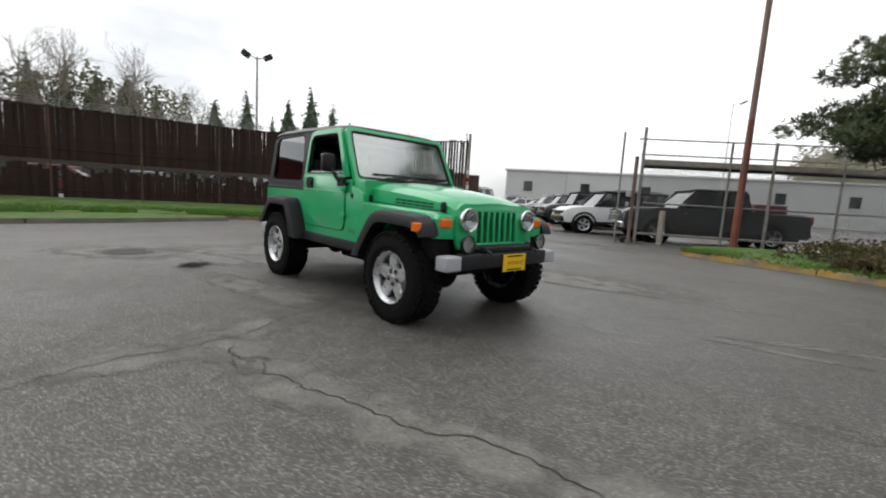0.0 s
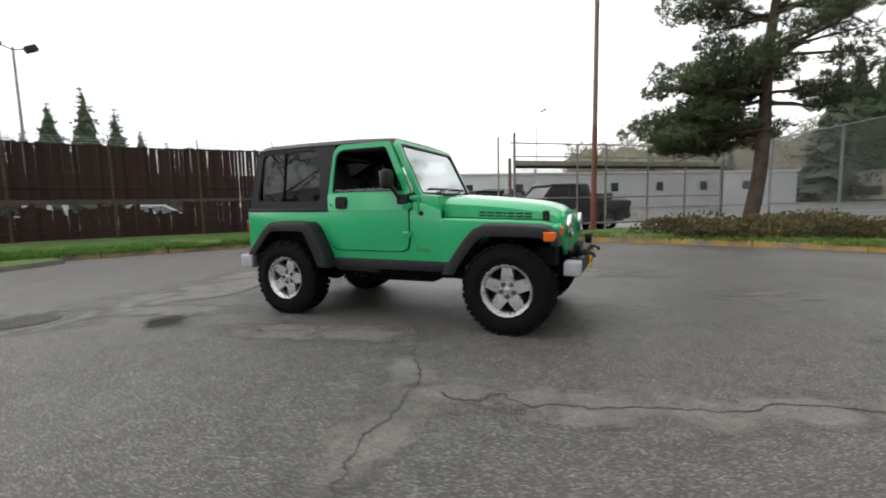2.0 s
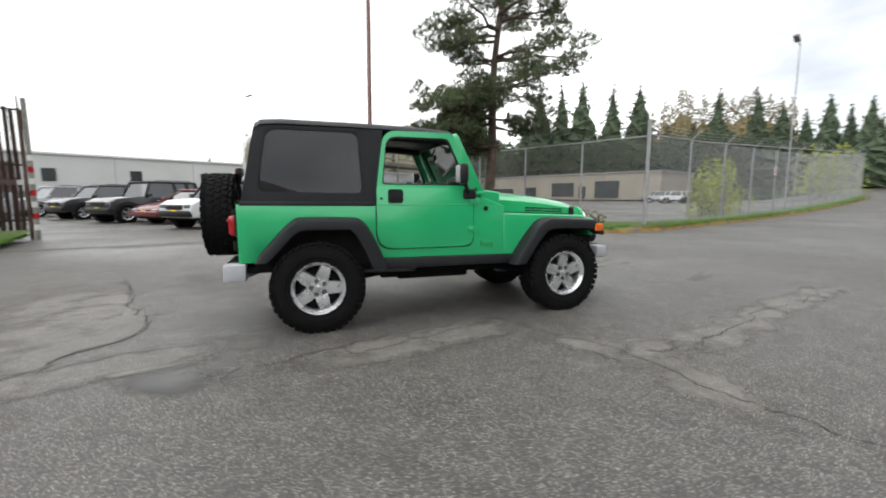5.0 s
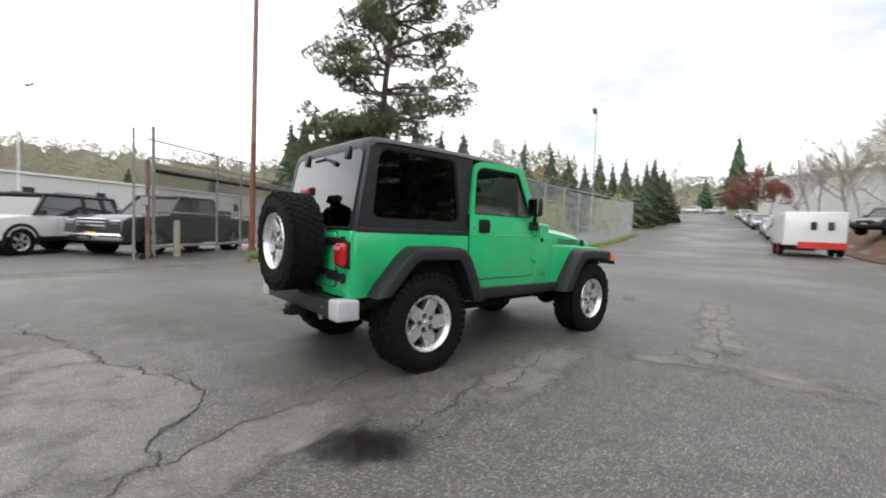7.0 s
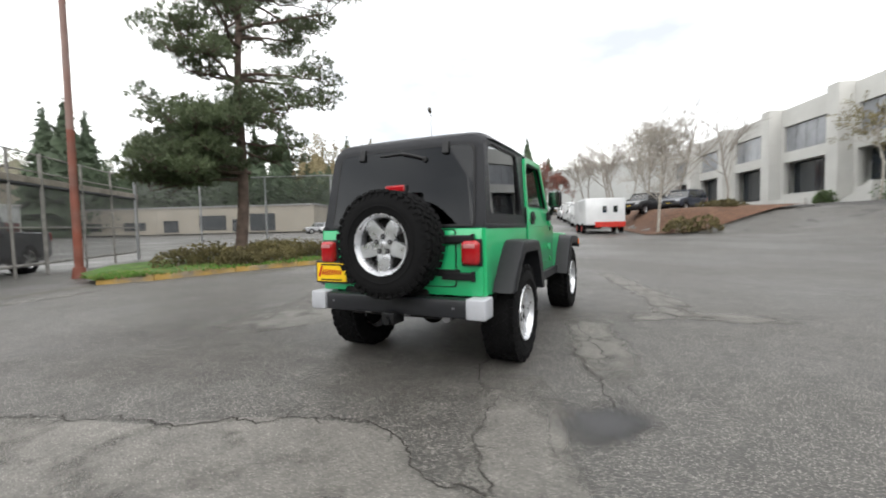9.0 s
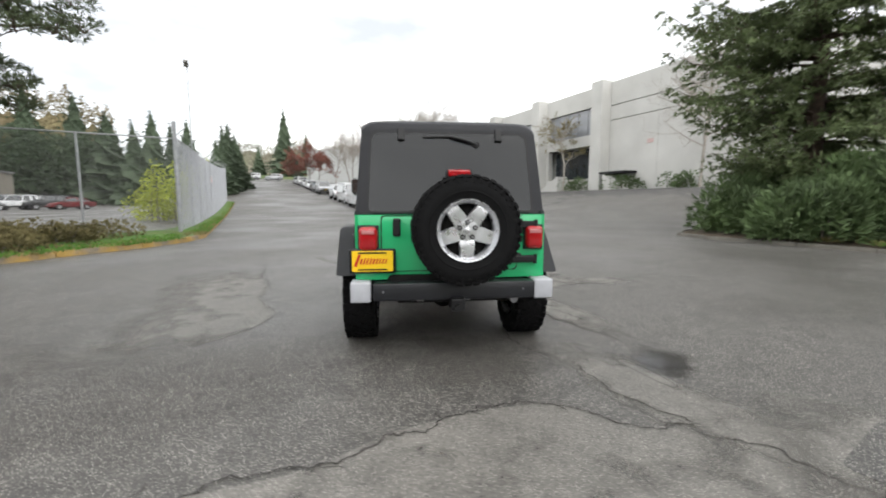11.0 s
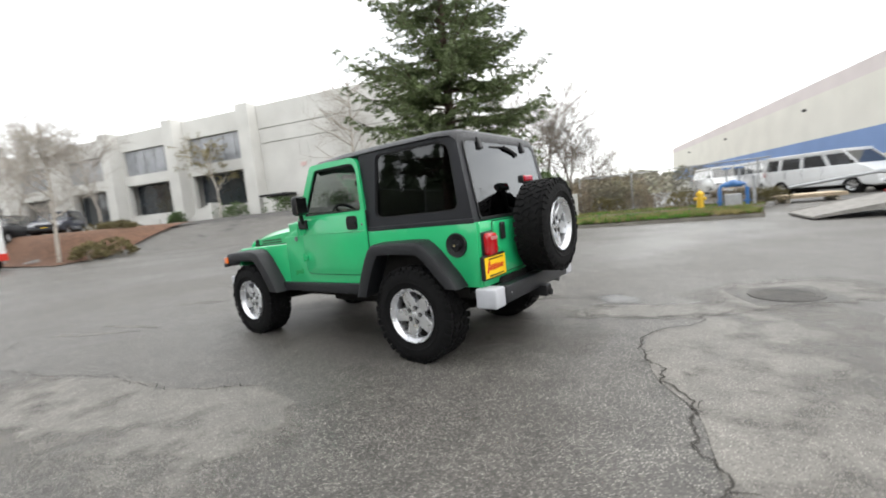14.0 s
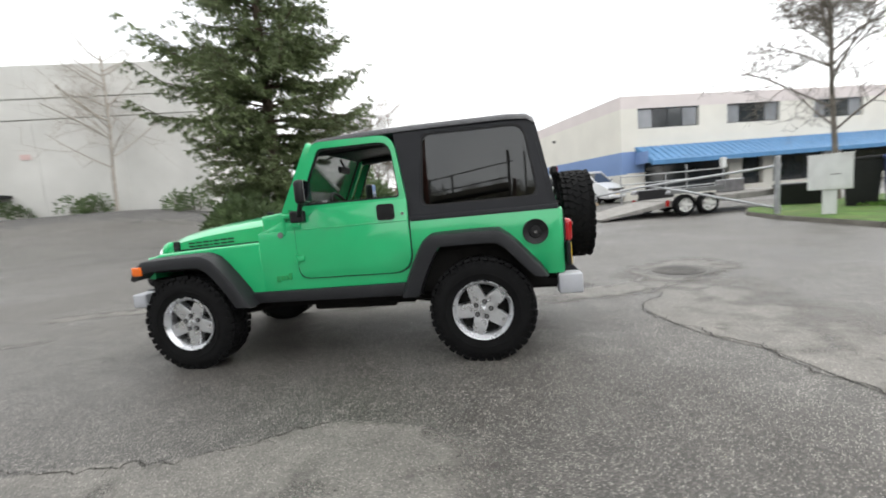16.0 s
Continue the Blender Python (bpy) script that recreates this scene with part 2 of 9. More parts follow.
def from_uv(u, v):
    return CU * u - SU * v, SU * u + CU * v


def step(t):
    t = min(1.0, max(0.0, t))
    return t * t * (3 - 2 * t)


def height(x, y):
    """The lie of the land: a level yard, a road that climbs away, a drive and a bank up to a plateau."""
    u, v = to_uv(x, y)
    road = 0.45 * math.log(1 + math.exp(min(30, (u - 27) / 6))) if u < 200 else 12.97
    road = min(road, 11.0) * (1 - 0.92 * step((v - 4.5) / 14))
    drive = 2.3 * step((-v - 13) / 19) * step((u - 3) / 15)
    bank = 1.75 * step((-v - 9.2) / 3.2) * step((u - 22.5) / 4)
    return (max(road, drive, bank) if u > 3 else 0.0) * (1 if u > 6 else step((u - 3) / 3))


def spread(lo, hi, fine_lo, fine_hi, fine, grow=1.35):
    out = list(np.arange(fine_lo, fine_hi + 1e-6, fine))
    s, a = fine, fine_hi
    while a < hi:
        s *= grow
        a = min(hi, a + s)
        out.append(a)
    s, a = fine, fine_lo
    while a > lo:
        s *= grow
        a = max(lo, a - s)
        out.insert(0, a)
    return out


def asphalt(name, base, patch, sealed, gloss, pale=0.62):
    """Worn road surface: pale stones in a dark binder, broad worn and damp areas."""
    m = bpy.data.materials.new(name)
    m.use_nodes = True
    n, l = m.node_tree.nodes, m.node_tree.links
    b = n["Principled BSDF"]
    tc = n.new("ShaderNodeTexCoord")

    def tex(kind, scale, detail=4.0):
        t = n.new(kind)
        t.inputs["Scale"].default_value = scale
        if "Detail" in t.inputs:
            t.inputs["Detail"].default_value = 0.0 if "Voronoi" in kind else detail
        l.new(tc.outputs["Object"], t.inputs["Vector"])
        return t

    def ramp(socket, lo, hi, a, c):
        r = n.new("ShaderNodeMapRange")
        for k, v in zip(("From Min", "From Max", "To Min", "To Max"), (lo, hi, a, c)):
            r.inputs[k].default_value = v
        l.new(socket, r.inputs["Value"])
        return r.outputs["Result"]

    def mix(f, a, c):
        x = n.new("ShaderNodeMix")
        x.data_type = "RGBA"
        l.new(f, x.inputs["Factor"])
        for k, v in (("A", a), ("B", c)):
            if isinstance(v, tuple):
                x.inputs[k].default_value = (*v, 1)
            else:
                l.new(v, x.inputs[k])
        return x.outputs["Result"]

    broad = tex("ShaderNodeTexNoise", 0.22, 6.0)
    mid = tex("ShaderNodeTexNoise", 1.3, 7.0)
    streak = tex("ShaderNodeTexNoise", 5.0, 5.0)
    col = mix(ramp(broad.outputs["Fac"], 0.42, 0.58, 0.0, 1.0), base, patch)
    col = mix(ramp(mid.outputs["Fac"], 0.50, 0.66, 0.0, 0.85), col, sealed)
    stones = tex("ShaderNodeTexVoronoi", 95.0)
    stones.voronoi_dimensions = "2D"
    pick = n.new("ShaderNodeSeparateColor")
    l.new(stones.outputs["Color"], pick.inputs["Color"])
    col = mix(ramp(pick.outputs["Red"], 0.62, 0.95, 0.0, 0.50), col, (0.20, 0.187, 0.168))
    col = mix(ramp(pick.outputs["Green"], 0.65, 1.0, 0.0, 0.45), col, (0.026, 0.025, 0.024))
    specks = tex("ShaderNodeTexVoronoi", 104.0)
    specks.voronoi_dimensions = "2D"
    pick2 = n.new("ShaderNodeSeparateColor")
    l.new(specks.outputs["Color"], pick2.inputs["Color"])
    near = ramp(specks.outputs["Distance"], 0.26, 0.42, 1.0, 0.0)
    mul = n.new("ShaderNodeMath")
    mul.operation = "MULTIPLY"
    l.new(near, mul.inputs[0])
    l.new(ramp(pick2.outputs["Blue"], 0.70, 0.96, 0.0, pale), mul.inputs[1])
    col = mix(mul.outputs["Value"], col, (0.60, 0.57, 0.52))
    shade = n.new("ShaderNodeVectorMath")
    shade.operation = "SCALE"
    l.new(col, shade.inputs[0])
    l.new(ramp(streak.outputs["Fac"], 0.3, 0.7, 0.82, 1.18), shade.inputs["Scale"])
    l.new(shade.outputs["Vector"], b.inputs["Base Color"])
    l.new(ramp(broad.outputs["Fac"], 0.38, 0.62, gloss, 0.66), b.inputs["Roughness"])
    bp = n.new("ShaderNodeBump")
    bp.inputs["Strength"].default_value, bp.inputs["Distance"].default_value = 0.45, 0.006
    l.new(stones.outputs["Distance"], bp.inputs["Height"])
    l.new(bp.outputs["Normal"], b.inputs["Normal"])
    return m


M["asphalt"] = asphalt("worn_asphalt", (0.053, 0.050, 0.0455), (0.070, 0.0665, 0.061), (0.066, 0.063, 0.0575), 0.36)
M["asphalt_worn"] = asphalt("pale_worn_asphalt", (0.138, 0.131, 0.118), (0.165, 0.156, 0.141), (0.122, 0.116, 0.105), 0.5, 0.50)
M["asphalt_new"] = asphalt("dark_drive_asphalt", (0.034, 0.034, 0.035), (0.043, 0.043, 0.043), (0.038, 0.038, 0.038), 0.7)
M["grass"] = material("spring_grass", (0.062, 0.135, 0.018), 0.9, vary=0.35, scale=3, fine=0.3, fine_scale=60, second=(0.12, 0.12, 0.04), second_amount=0.4, second_scale=1.6)
M["grass_far"] = material("far_grass", (0.075, 0.125, 0.028), 0.9, vary=0.3, scale=0.3, second=(0.13, 0.12, 0.05), second_amount=0.6, second_scale=0.15)
M["blade_dry"] = material("dry_grass_blades", (0.22, 0.19, 0.075), 0.85, vary=0.35, scale=2)
M["blade"] = material("grass_blades", (0.085, 0.190, 0.022), 0.8, vary=0.35, scale=2)
M["mulch"] = material("bark_mulch", (0.115, 0.060, 0.036), 0.95, vary=0.3, scale=4, fine=0.4, fine_scale=45, bump=0.8, bump_scale=40)
M["soil"] = material("leaf_litter", (0.075, 0.055, 0.035), 0.95, vary=0.3, scale=4, fine=0.4, fine_scale=40, bump=0.8, bump_scale=35)
M["kerb_yellow"] = material("worn_yellow_kerb", (0.37, 0.235, 0.06), 0.85, vary=0.2, scale=5, second=(0.19, 0.165, 0.13), second_amount=0.9, second_scale=2.2, fine=0.2)
M["kerb_faded"] = material("faded_yellow_kerb", (0.25, 0.185, 0.085), 0.88, vary=0.25, scale=5, second=(0.12, 0.105, 0.085), second_amount=0.9, second_scale=2.0, fine=0.2)
M["kerb_grey"] = material("grey_concrete_kerb", (0.15, 0.14, 0.12), 0.9, vary=0.25, scale=4, fine=0.2, second=(0.09, 0.085, 0.07), second_scale=2.0)
M["crack"] = material("crack_dirt", (0.036, 0.033, 0.029), 0.95, vary=0.4, scale=20)


def build_ground():
    xs = spread(-1500, 1800, -16, 70, 1.0)
    ys = spread(-1600, 1600, -42, 24, 1.0)
    verts = [(x, y, height(x, y)) for y in ys for x in xs]
    w = len(xs)
    faces = [(j * w + i, j * w + i + 1, (j + 1) * w + i + 1, (j + 1) * w + i) for j in range(len(ys) - 1) for i in range(w - 1)]
    g = raw("ground", verts, faces, M["asphalt"], smooth=True)
    tagged(g, "worn grey asphalt yard and road, damp in places", "ground", kind="structure")


build_ground()


def ribbon(name, a, b, dz, mat, label, category, across=4, along=8, rim=0.0, kind="structure"):
    """A sheet between two edges of equal count, laid dz over the land; rim: depth of its skirt."""
    def dense(pts):
        out = []
        for p, q in zip(pts, pts[1:]):
            out += [(p[0] + (q[0] - p[0]) * k / along, p[1] + (q[1] - p[1]) * k / along) for k in range(along)]
        return out + [pts[-1]]
    a, b = dense(a), dense(b)
    rows = []
    for p, q in zip(a, b):
        row = []
        for k in range(across + 1):
            t = k / across
            x, y = p[0] + (q[0] - p[0]) * t, p[1] + (q[1] - p[1]) * t
            bumpy = 0.02 * noise.noise(Vector((x * 1.3, y * 1.3, 0.3))) if 0 < k < across else 0
            row.append((x, y, height(x, y) + (dz[0] + (dz[1] - dz[0]) * t) + bumpy))
        if rim:
            row = [(row[0][0], row[0][1], row[0][2] - rim)] + row + [(row[-1][0], row[-1][1], row[-1][2] - rim)]
        rows.append(row)
    w = len(rows[0])
    verts = [v for r in rows for v in r]
    faces = [(j * w + i, j * w + i + 1, (j + 1) * w + i + 1, (j + 1) * w + i) for j in range(len(rows) - 1) for i in range(w - 1)]
    ob = raw(name, verts, faces, mat, smooth=not rim)
    return tagged(ob, label, category, kind=kind)


def kerb(name, pts, wide, high, mat, label, length=1.8):
    """A kerb of separate stones along a line; the body lies to the left of the line's way."""
    top = thing(name, label, "kerb", kind="structure")
    line = []
    for p, q in zip(pts, pts[1:]):
        d = math.hypot(q[0] - p[0], q[1] - p[1])
        k = max(1, round(d / length))
        line += [(p[0] + (q[0] - p[0]) * i / k, p[1] + (q[1] - p[1]) * i / k) for i in range(k)]
    line.append(pts[-1])
    for p, q in zip(line, line[1:]):
        d = Vector((q[0] - p[0], q[1] - p[1], 0))
        ang = math.atan2(d.y, d.x)
        bm = B()
        hi = high * random.uniform(0.92, 1.06)
        prism(bm, [(0.008, -0.12), (d.length - 0.008, -0.12), (d.length - 0.012, hi), (0.012, hi)], 0, wide, XZ)
        for v in bm.verts:
            if v.co.z > 0 and v.co.y < wide / 2:
                v.co.y += 0.035
        es = [e for e in bm.edges if all(v.co.z > 0 for v in e.verts)]
        bmesh.ops.bevel(bm, geom=es, offset=0.02, segments=2, affect="EDGES")
        ob = part("kerb_stone", bm, mat, top)
        ob.matrix_basis = Matrix.Translation((p[0], p[1], height(*p))) @ Matrix.Rotation(ang, 4, "Z")
    return top


KR = [(0.3, 8.8), (1.2, 8.3), (3.0, 7.9), (4.6, 7.35), (6.3, 6.6), (7.8, 6.25), (9.2, 6.35), (10.5, 6.8), (14.0, 7.95), (20.0, 9.9), (37.0, 15.3)]
KR_IN = [(0.4, 9.6), (1.8, 11.3), (4.4, 11.9), (6.4, 11.5), (7.6, 10.0), (8.9, 8.4), (9.8, 7.9), (11.0, 8.1), (14.5, 9.2), (20.4, 11.1), (36.6, 16.4)]
KL = [(-7.3, 6.4), (-8.2, 4.7), (-9.1, 3.1), (-10.3, 0.6), (-10.7, -1.2), (-10.3, -4.0), (-10.2, -9.0)]
KL_IN = [(-8.2, 9.6), (-10.9, 8.6), (-13.2, 6.1), (-15.2, 3.2), (-15.8, 0.5), (-16.5, -2.8), (-17.0, -9.0)]
KS = [(12.2, -14.6), (11.0, -12.2), (9.9, -10.2), (8.6, -9.1), (7.3, -9.1), (5.0, -9.9), (2.0, -10.9), (-1.1, -11.6), (-3.4, -12.0)]
KS_IN = [(13.5, -18.0), (13.0, -17.0), (12.5, -18.0), (10.5, -18.0), (8.0, -18.2), (5.5, -18.4), (3.0, -18.6), (-0.6, -18.6), (-3.2, -18.2)]
KW = [(-8.6, -10.6), (-7.9, -9.2), (-7.75, -7.5), (-8.0, -4.9), (-8.6, -1.6), (-9.4, 1.0)]
KW_IN = [(-16.0, -13.0), (-16.5, -10.5), (-17.0, -8.0), (-17.0, -5.0), (-17.0, -2.0), (-17.0, 1.0)]
kerb("kerb_road", KR, 0.16, 0.13, M["kerb_yellow"], "low concrete kerb with worn yellow paint")
kerb("kerb_fence", KL[::-1], 0.16, 0.12, M["kerb_faded"], "low concrete kerb with faded yellow paint")
kerb("kerb_spruce", KS, 0.15, 0.10, M["kerb_grey"], "low broken concrete kerb half under grass and litter")
kerb("kerb_mailbox", KW, 0.15, 0.09, M["kerb_grey"], "weathered concrete kerb round the grass plot")
ribbon("verge_pine", [(x, y + 0.1) for x, y in KR], KR_IN, (0.10, 0.22), M["grass"], "grass verge with bare patches round the pine", "grass")
ribbon("verge_fence", [(x - 0.1, y) for x, y in KL], KL_IN, (0.10, 0.25), M["grass"], "green grass strip in front of the slatted fence", "grass")
ribbon("verge_spruce", [(x, y - 0.1) for x, y in KS], KS_IN, (0.06, 0.18), M["soil"], "litter-covered bed under the spruce", "ground bed")
ribbon("verge_mailbox", [(x - 0.1, y) for x, y in KW], KW_IN, (0.10, 0.12), M["grass"], "short grass plot beside the white box", "grass")
ribbon("verge_hydrant", [(4.0, -10.9), (2.0, -11.2), (-1.1, -11.9), (-3.3, -12.3)], [(3.6, -14.5), (2.2, -15.0), (-1.0, -15.6), (-3.4, -15.8)], (0.11, 0.20), M["soil"], "ragged grass verge with litter along the kerb", "grass")
# the mulch bank, the dark drive and the far grass slope
uv = lambda pts: [from_uv(*p) for p in pts]
ribbon("mulch_bank", uv([(22.2, -8.9), (30, -9.0), (45, -9.2), (70, -9.4)]), uv([(26.5, -20.5), (33, -12.6), (46, -12.6), (70, -12.6)]), (0.045, 0.22), M["mulch"], "bark-mulch bank rising from the road", "bank", across=14, along=16)
ribbon("drive", uv([(6.5, -12.2), (22.1, -9.2)]), uv([(13, -33.4), (33, -33.4)]), (-0.10, 0.05), M["asphalt_new"], "dark asphalt drive climbing to the concrete building", "drive", across=24, along=20)
ribbon("drive_upper", uv([(26.6, -20.6), (33, -12.7), (46, -12.7), (70, -12.7)]), uv([(33.2, -33.4), (40, -33.4), (50, -33.4), (70, -33.4)]), (0.02, 0.02), M["asphalt_new"], "asphalt parking level in front of the building", "parking", across=16)
ribbon("grass_hill", uv([(128, -45), (122, -12), (124, 8), (130, 30)]), uv([(170, -50), (165, -14), (165, 12), (172, 40)]), (0.05, 0.6), M["grass_far"], "green grass slope at the end of the road", "grass", across=8)


STAINS = []


def faded(name, rows, mat, label, lift=0.004):
    """A thin stain: rows of points across; its rim fades into the ground in ragged noise."""
    w = len(rows[0])
    STAINS.append(name)
    lift += 0.00012 * len(STAINS)
    verts = [(x, y, lift) for r in rows for x, y in r]
    faces = [(j * w + i, j * w + i + 1, (j + 1) * w + i + 1, (j + 1) * w + i) for j in range(len(rows) - 1) for i in range(w - 1)]
    ob = raw(name, verts, faces, mat)
    at = ob.data.attributes.new("rim", "FLOAT", "POINT")
    n = len(rows)
    vals = [min(1.0, 4.0 * min(j / (n - 1), 1 - j / (n - 1))) * max(0.0, math.sin(math.pi * i / (w - 1))) ** 0.6 for j in range(n) for i in range(w)]
    at.data.foreach_set("value", vals)
    return tagged(ob, label, "stain", kind="structure")


def ragged(m, strength=1.0, scale=2.5, lo=0.16, hi=0.42):
    """Lets the stain's rim break up."""
    n, l = m.node_tree.nodes, m.node_tree.links
    b = n["Principled BSDF"]
    at = n.new("ShaderNodeAttribute")
    at.attribute_name = "rim"
    tc = n.new("ShaderNodeTexCoord")
    nz = n.new("ShaderNodeTexNoise")
    nz.inputs["Scale"].default_value, nz.inputs["Detail"].default_value = scale, 8.0
    l.new(tc.outputs["Object"], nz.inputs["Vector"])
    add = n.new("ShaderNodeMath")
    add.operation = "MULTIPLY"
    l.new(at.outputs["Fac"], add.inputs[0])
    l.new(nz.outputs["Fac"], add.inputs[1])
    r = n.new("ShaderNodeMapRange")
    for k, v in zip(("From Min", "From Max", "To Min", "To Max"), (lo, hi, 0.0, strength)):
        r.inputs[k].default_value = v
    l.new(add.outputs["Value"], r.inputs["Value"])
    l.new(r.outputs["Result"], b.inputs["Alpha"])
    return m


ragged(M["asphalt_worn"], 0.92, 3.2, 0.13, 0.45)
M["puddle"] = ragged(material("thin_puddle", (0.016, 0.014, 0.013), 0.10, vary=0.2, scale=9, spec=0.55), 0.76, 2.6, 0.08, 0.58)
M["wet_rim"] = ragged(material("wet_asphalt_rim", (0.020, 0.018, 0.016), 0.38, vary=0.3, scale=30, spec=0.5, bump=0.4, bump_scale=90), 0.62, 2.2, 0.05, 0.80)
M["asphalt_brown"] = ragged(asphalt("damp_asphalt", (0.060, 0.054, 0.047), (0.068, 0.061, 0.053), (0.062, 0.056, 0.048), 0.46, 0.95), 0.25, 0.8, 0.12, 0.50)


def band(pts, wide, n=7):
    rows = []
    for i, p in enumerate(pts):
        a, b = pts[max(0, i - 1)], pts[min(len(pts) - 1, i + 1)]
        d = Vector((b[0] - a[0], b[1] - a[1])).normalized()
        w = wide * random.uniform(0.8, 1.25)
        rows.append([(p[0] - d.y * w * (k / (n - 1) - 0.5), p[1] + d.x * w * (k / (n - 1) - 0.5)) for k in range(n)])
    return rows


def smooth_line(pts, k=5):
    out = []
    for i in range(len(pts) - 1):
        p0, p1, p2, p3 = (Vector(pts[max(0, min(len(pts) - 1, j))]) for j in (i - 1, i, i + 1, i + 2))
        for s in range(k):
            t = s / k
            out.append(tuple(0.5 * ((2 * p1) + (p2 - p0) * t + (2 * p0 - 5 * p1 + 4 * p2 - p3) * t * t + (3 * p1 - p0 - 3 * p2 + p3) * t ** 3)))
    return out + [tuple(pts[-1])]


def worn_side(name, edge, outer, mat, label, lift=0.004, n=11):
    """A worn sheet, full along its edge line and dying out towards its outer line."""
    a, b = smooth_line(edge, 4), smooth_line(outer, 4)
    rows = [[(p[0] + (q[0] - p[0]) * k / (n - 1), p[1] + (q[1] - p[1]) * k / (n - 1)) for k in range(n)] for p, q in zip(a, b)]
    ob = faded(name, rows, mat, label, lift)
    m = len(rows)
    ob.data.attributes["rim"].data.foreach_set("value", [min(1.0, 5.0 * min(j / (m - 1), 1 - j / (m - 1))) * (1 - (i / (n - 1)) ** 2.2) for j in range(m) for i in range(n)])
    return ob


def jagged(pts, r, least=0.022, sway=0.25):
    """Breaks a line into ever shorter crooked pieces."""
    out = [pts[0]]
    for p, q in zip(pts, pts[1:]):
        d = math.hypot(q[0] - p[0], q[1] - p[1])
        if d > least:
            s = max(-0.045, min(0.045, r.gauss(0, 0.5) * sway * d))
            f = r.uniform(0.38, 0.62)
            mid = (p[0] + (q[0] - p[0]) * f - (q[1] - p[1]) / d * s, p[1] + (q[1] - p[1]) * f + (q[0] - p[0]) / d * s)
            out += jagged([p, mid, q], r, least, sway)[1:]
        else:
            out.append(q)
    return out


CRACKS = []


def crack(pts, wide=0.014, spurs=True):
    """An open crack with crumbled, uneven edges and short side spurs."""
    CRACKS.append(wide)
    r = random.Random(500 + len(CRACKS))
    lines = [(jagged(pts, r), wide)]
    main = lines[0][0]
    if spurs:
        for _ in range(max(2, len(main) // 34)):
            i = r.randrange(4, len(main) - 4)
            a, b = main[i - 2], main[i + 2]
            ang = math.atan2(b[1] - a[1], b[0] - a[0]) + r.choice((-1, 1)) * r.uniform(0.6, 1.5)
            ln = r.uniform(0.05, 0.20)
            lines.append((jagged([main[i], (main[i][0] + ln * math.cos(ang), main[i][1] + ln * math.sin(ang))], r), wide * 0.45))
    verts, faces = [], []
    for line, wd in lines:
        n0, w = len(verts), 0.5
        for i, p in enumerate(line):
            a, b = line[max(0, i - 1)], line[min(len(line) - 1, i + 1)]
            d = Vector((b[0] - a[0], b[1] - a[1])).normalized()
            w = 0.55 * w + 0.45 * r.uniform(0.12, 0.82) * (1.6 if r.random() < 0.06 else 1.0)
            h = 0.5 * wd * w * (0.2 if i in (0, len(line) - 1) else 1)
            verts += [(p[0] - d.y * s, p[1] + d.x * s, z) for s, z in ((-h, 0.0078), (0, 0.007), (h, 0.0078))]
        for i in range(len(line) - 1):
            k = n0 + 3 * i
            faces += [(k + j, k + j + 1, k + j + 4, k + j + 3) for j in (0, 1)]
    tagged(raw("asphalt_crack", verts, faces, M["crack"]), "dark branching crack in the worn asphalt", "crack", group="cracks in the asphalt", kind="structure")


# pale worn sheets and strips along the crack lines
WORN = M["asphalt_worn"]
CRACK_A = [(-3.7, 2.6), (-3.45, 1.9), (-3.25, 1.27), (-3.12, 0.80), (-2.88, 0.47), (-2.72, 0.05), (-2.64, -0.40), (-2.72, -0.60), (-2.92, -0.80), (-2.98, -0.92), (-2.95, -1.14)]
worn_side("worn_sheet", CRACK_A[:-1] + [(-3.0, -1.1), (-3.25, -1.36), (-3.6, -1.6)],
          [(-5.0, 3.2), (-5.0, 2.5), (-4.9, 1.8), (-4.8, 1.2), (-4.7, 0.8), (-4.6, 0.4), (-4.5, 0.0), (-4.4, -0.5), (-4.4, -0.9), (-4.4, -1.3), (-4.3, -1.7), (-4.2, -2.0), (-4.2, -2.3)],
          WORN, "broad pale sheet of worn asphalt ending at a long crack")
CRACK_G = [(3.2, 2.78), (2.03, 2.51), (1.06, 2.17), (0.57, 2.06), (0.46, 2.10), (-0.03, 1.86), (-0.35, 1.68), (-0.75, 1.70), (-1.15, 1.86), (-1.55, 2.15)]
worn_side("worn_sheet", CRACK_G, [(3.6, 4.6), (2.4, 4.2), (1.3, 3.9), (0.6, 3.6), (0.3, 3.4), (-0.3, 3.3), (-0.8, 3.3), (-1.25, 3.2), (-1.6, 3.1), (-1.9, 2.9)], WORN, "pale sheet of worn asphalt along a crack")
faded("worn_strip", band(smooth_line([(-1.2, -0.72), (-2.0, -0.98), (-2.6, -1.15), (-3.0, -1.38), (-3.6, -1.9), (-4.3, -2.6)]), 0.62), WORN, "pale worn strip of asphalt beside cracks")
faded("worn_strip", band(smooth_line([(0.9, -0.95), (0.2, -1.12), (-0.4, -1.3), (-1.0, -1.42), (-1.7, -1.62)]), 0.55), WORN, "pale worn strip of asphalt round cracks")
faded("worn_strip", band(smooth_line([(0.45, -0.95), (0.74, -1.61), (0.98, -2.0), (1.02, -2.3), (1.0, -2.8), (1.2, -3.3)]), 0.55), WORN, "pale worn strip of asphalt along a crack")
faded("worn_strip", band(smooth_line([(14.0, 3.0), (9.6, 0.9), (5.7, -0.68), (4.2, -1.15), (3.2, -1.45), (2.5, -1.72), (1.7, -1.95), (1.2, -2.0), (0.9, -2.4), (1.15, -3.4)], 4), 0.55), WORN, "long pale worn strip of asphalt down the road")
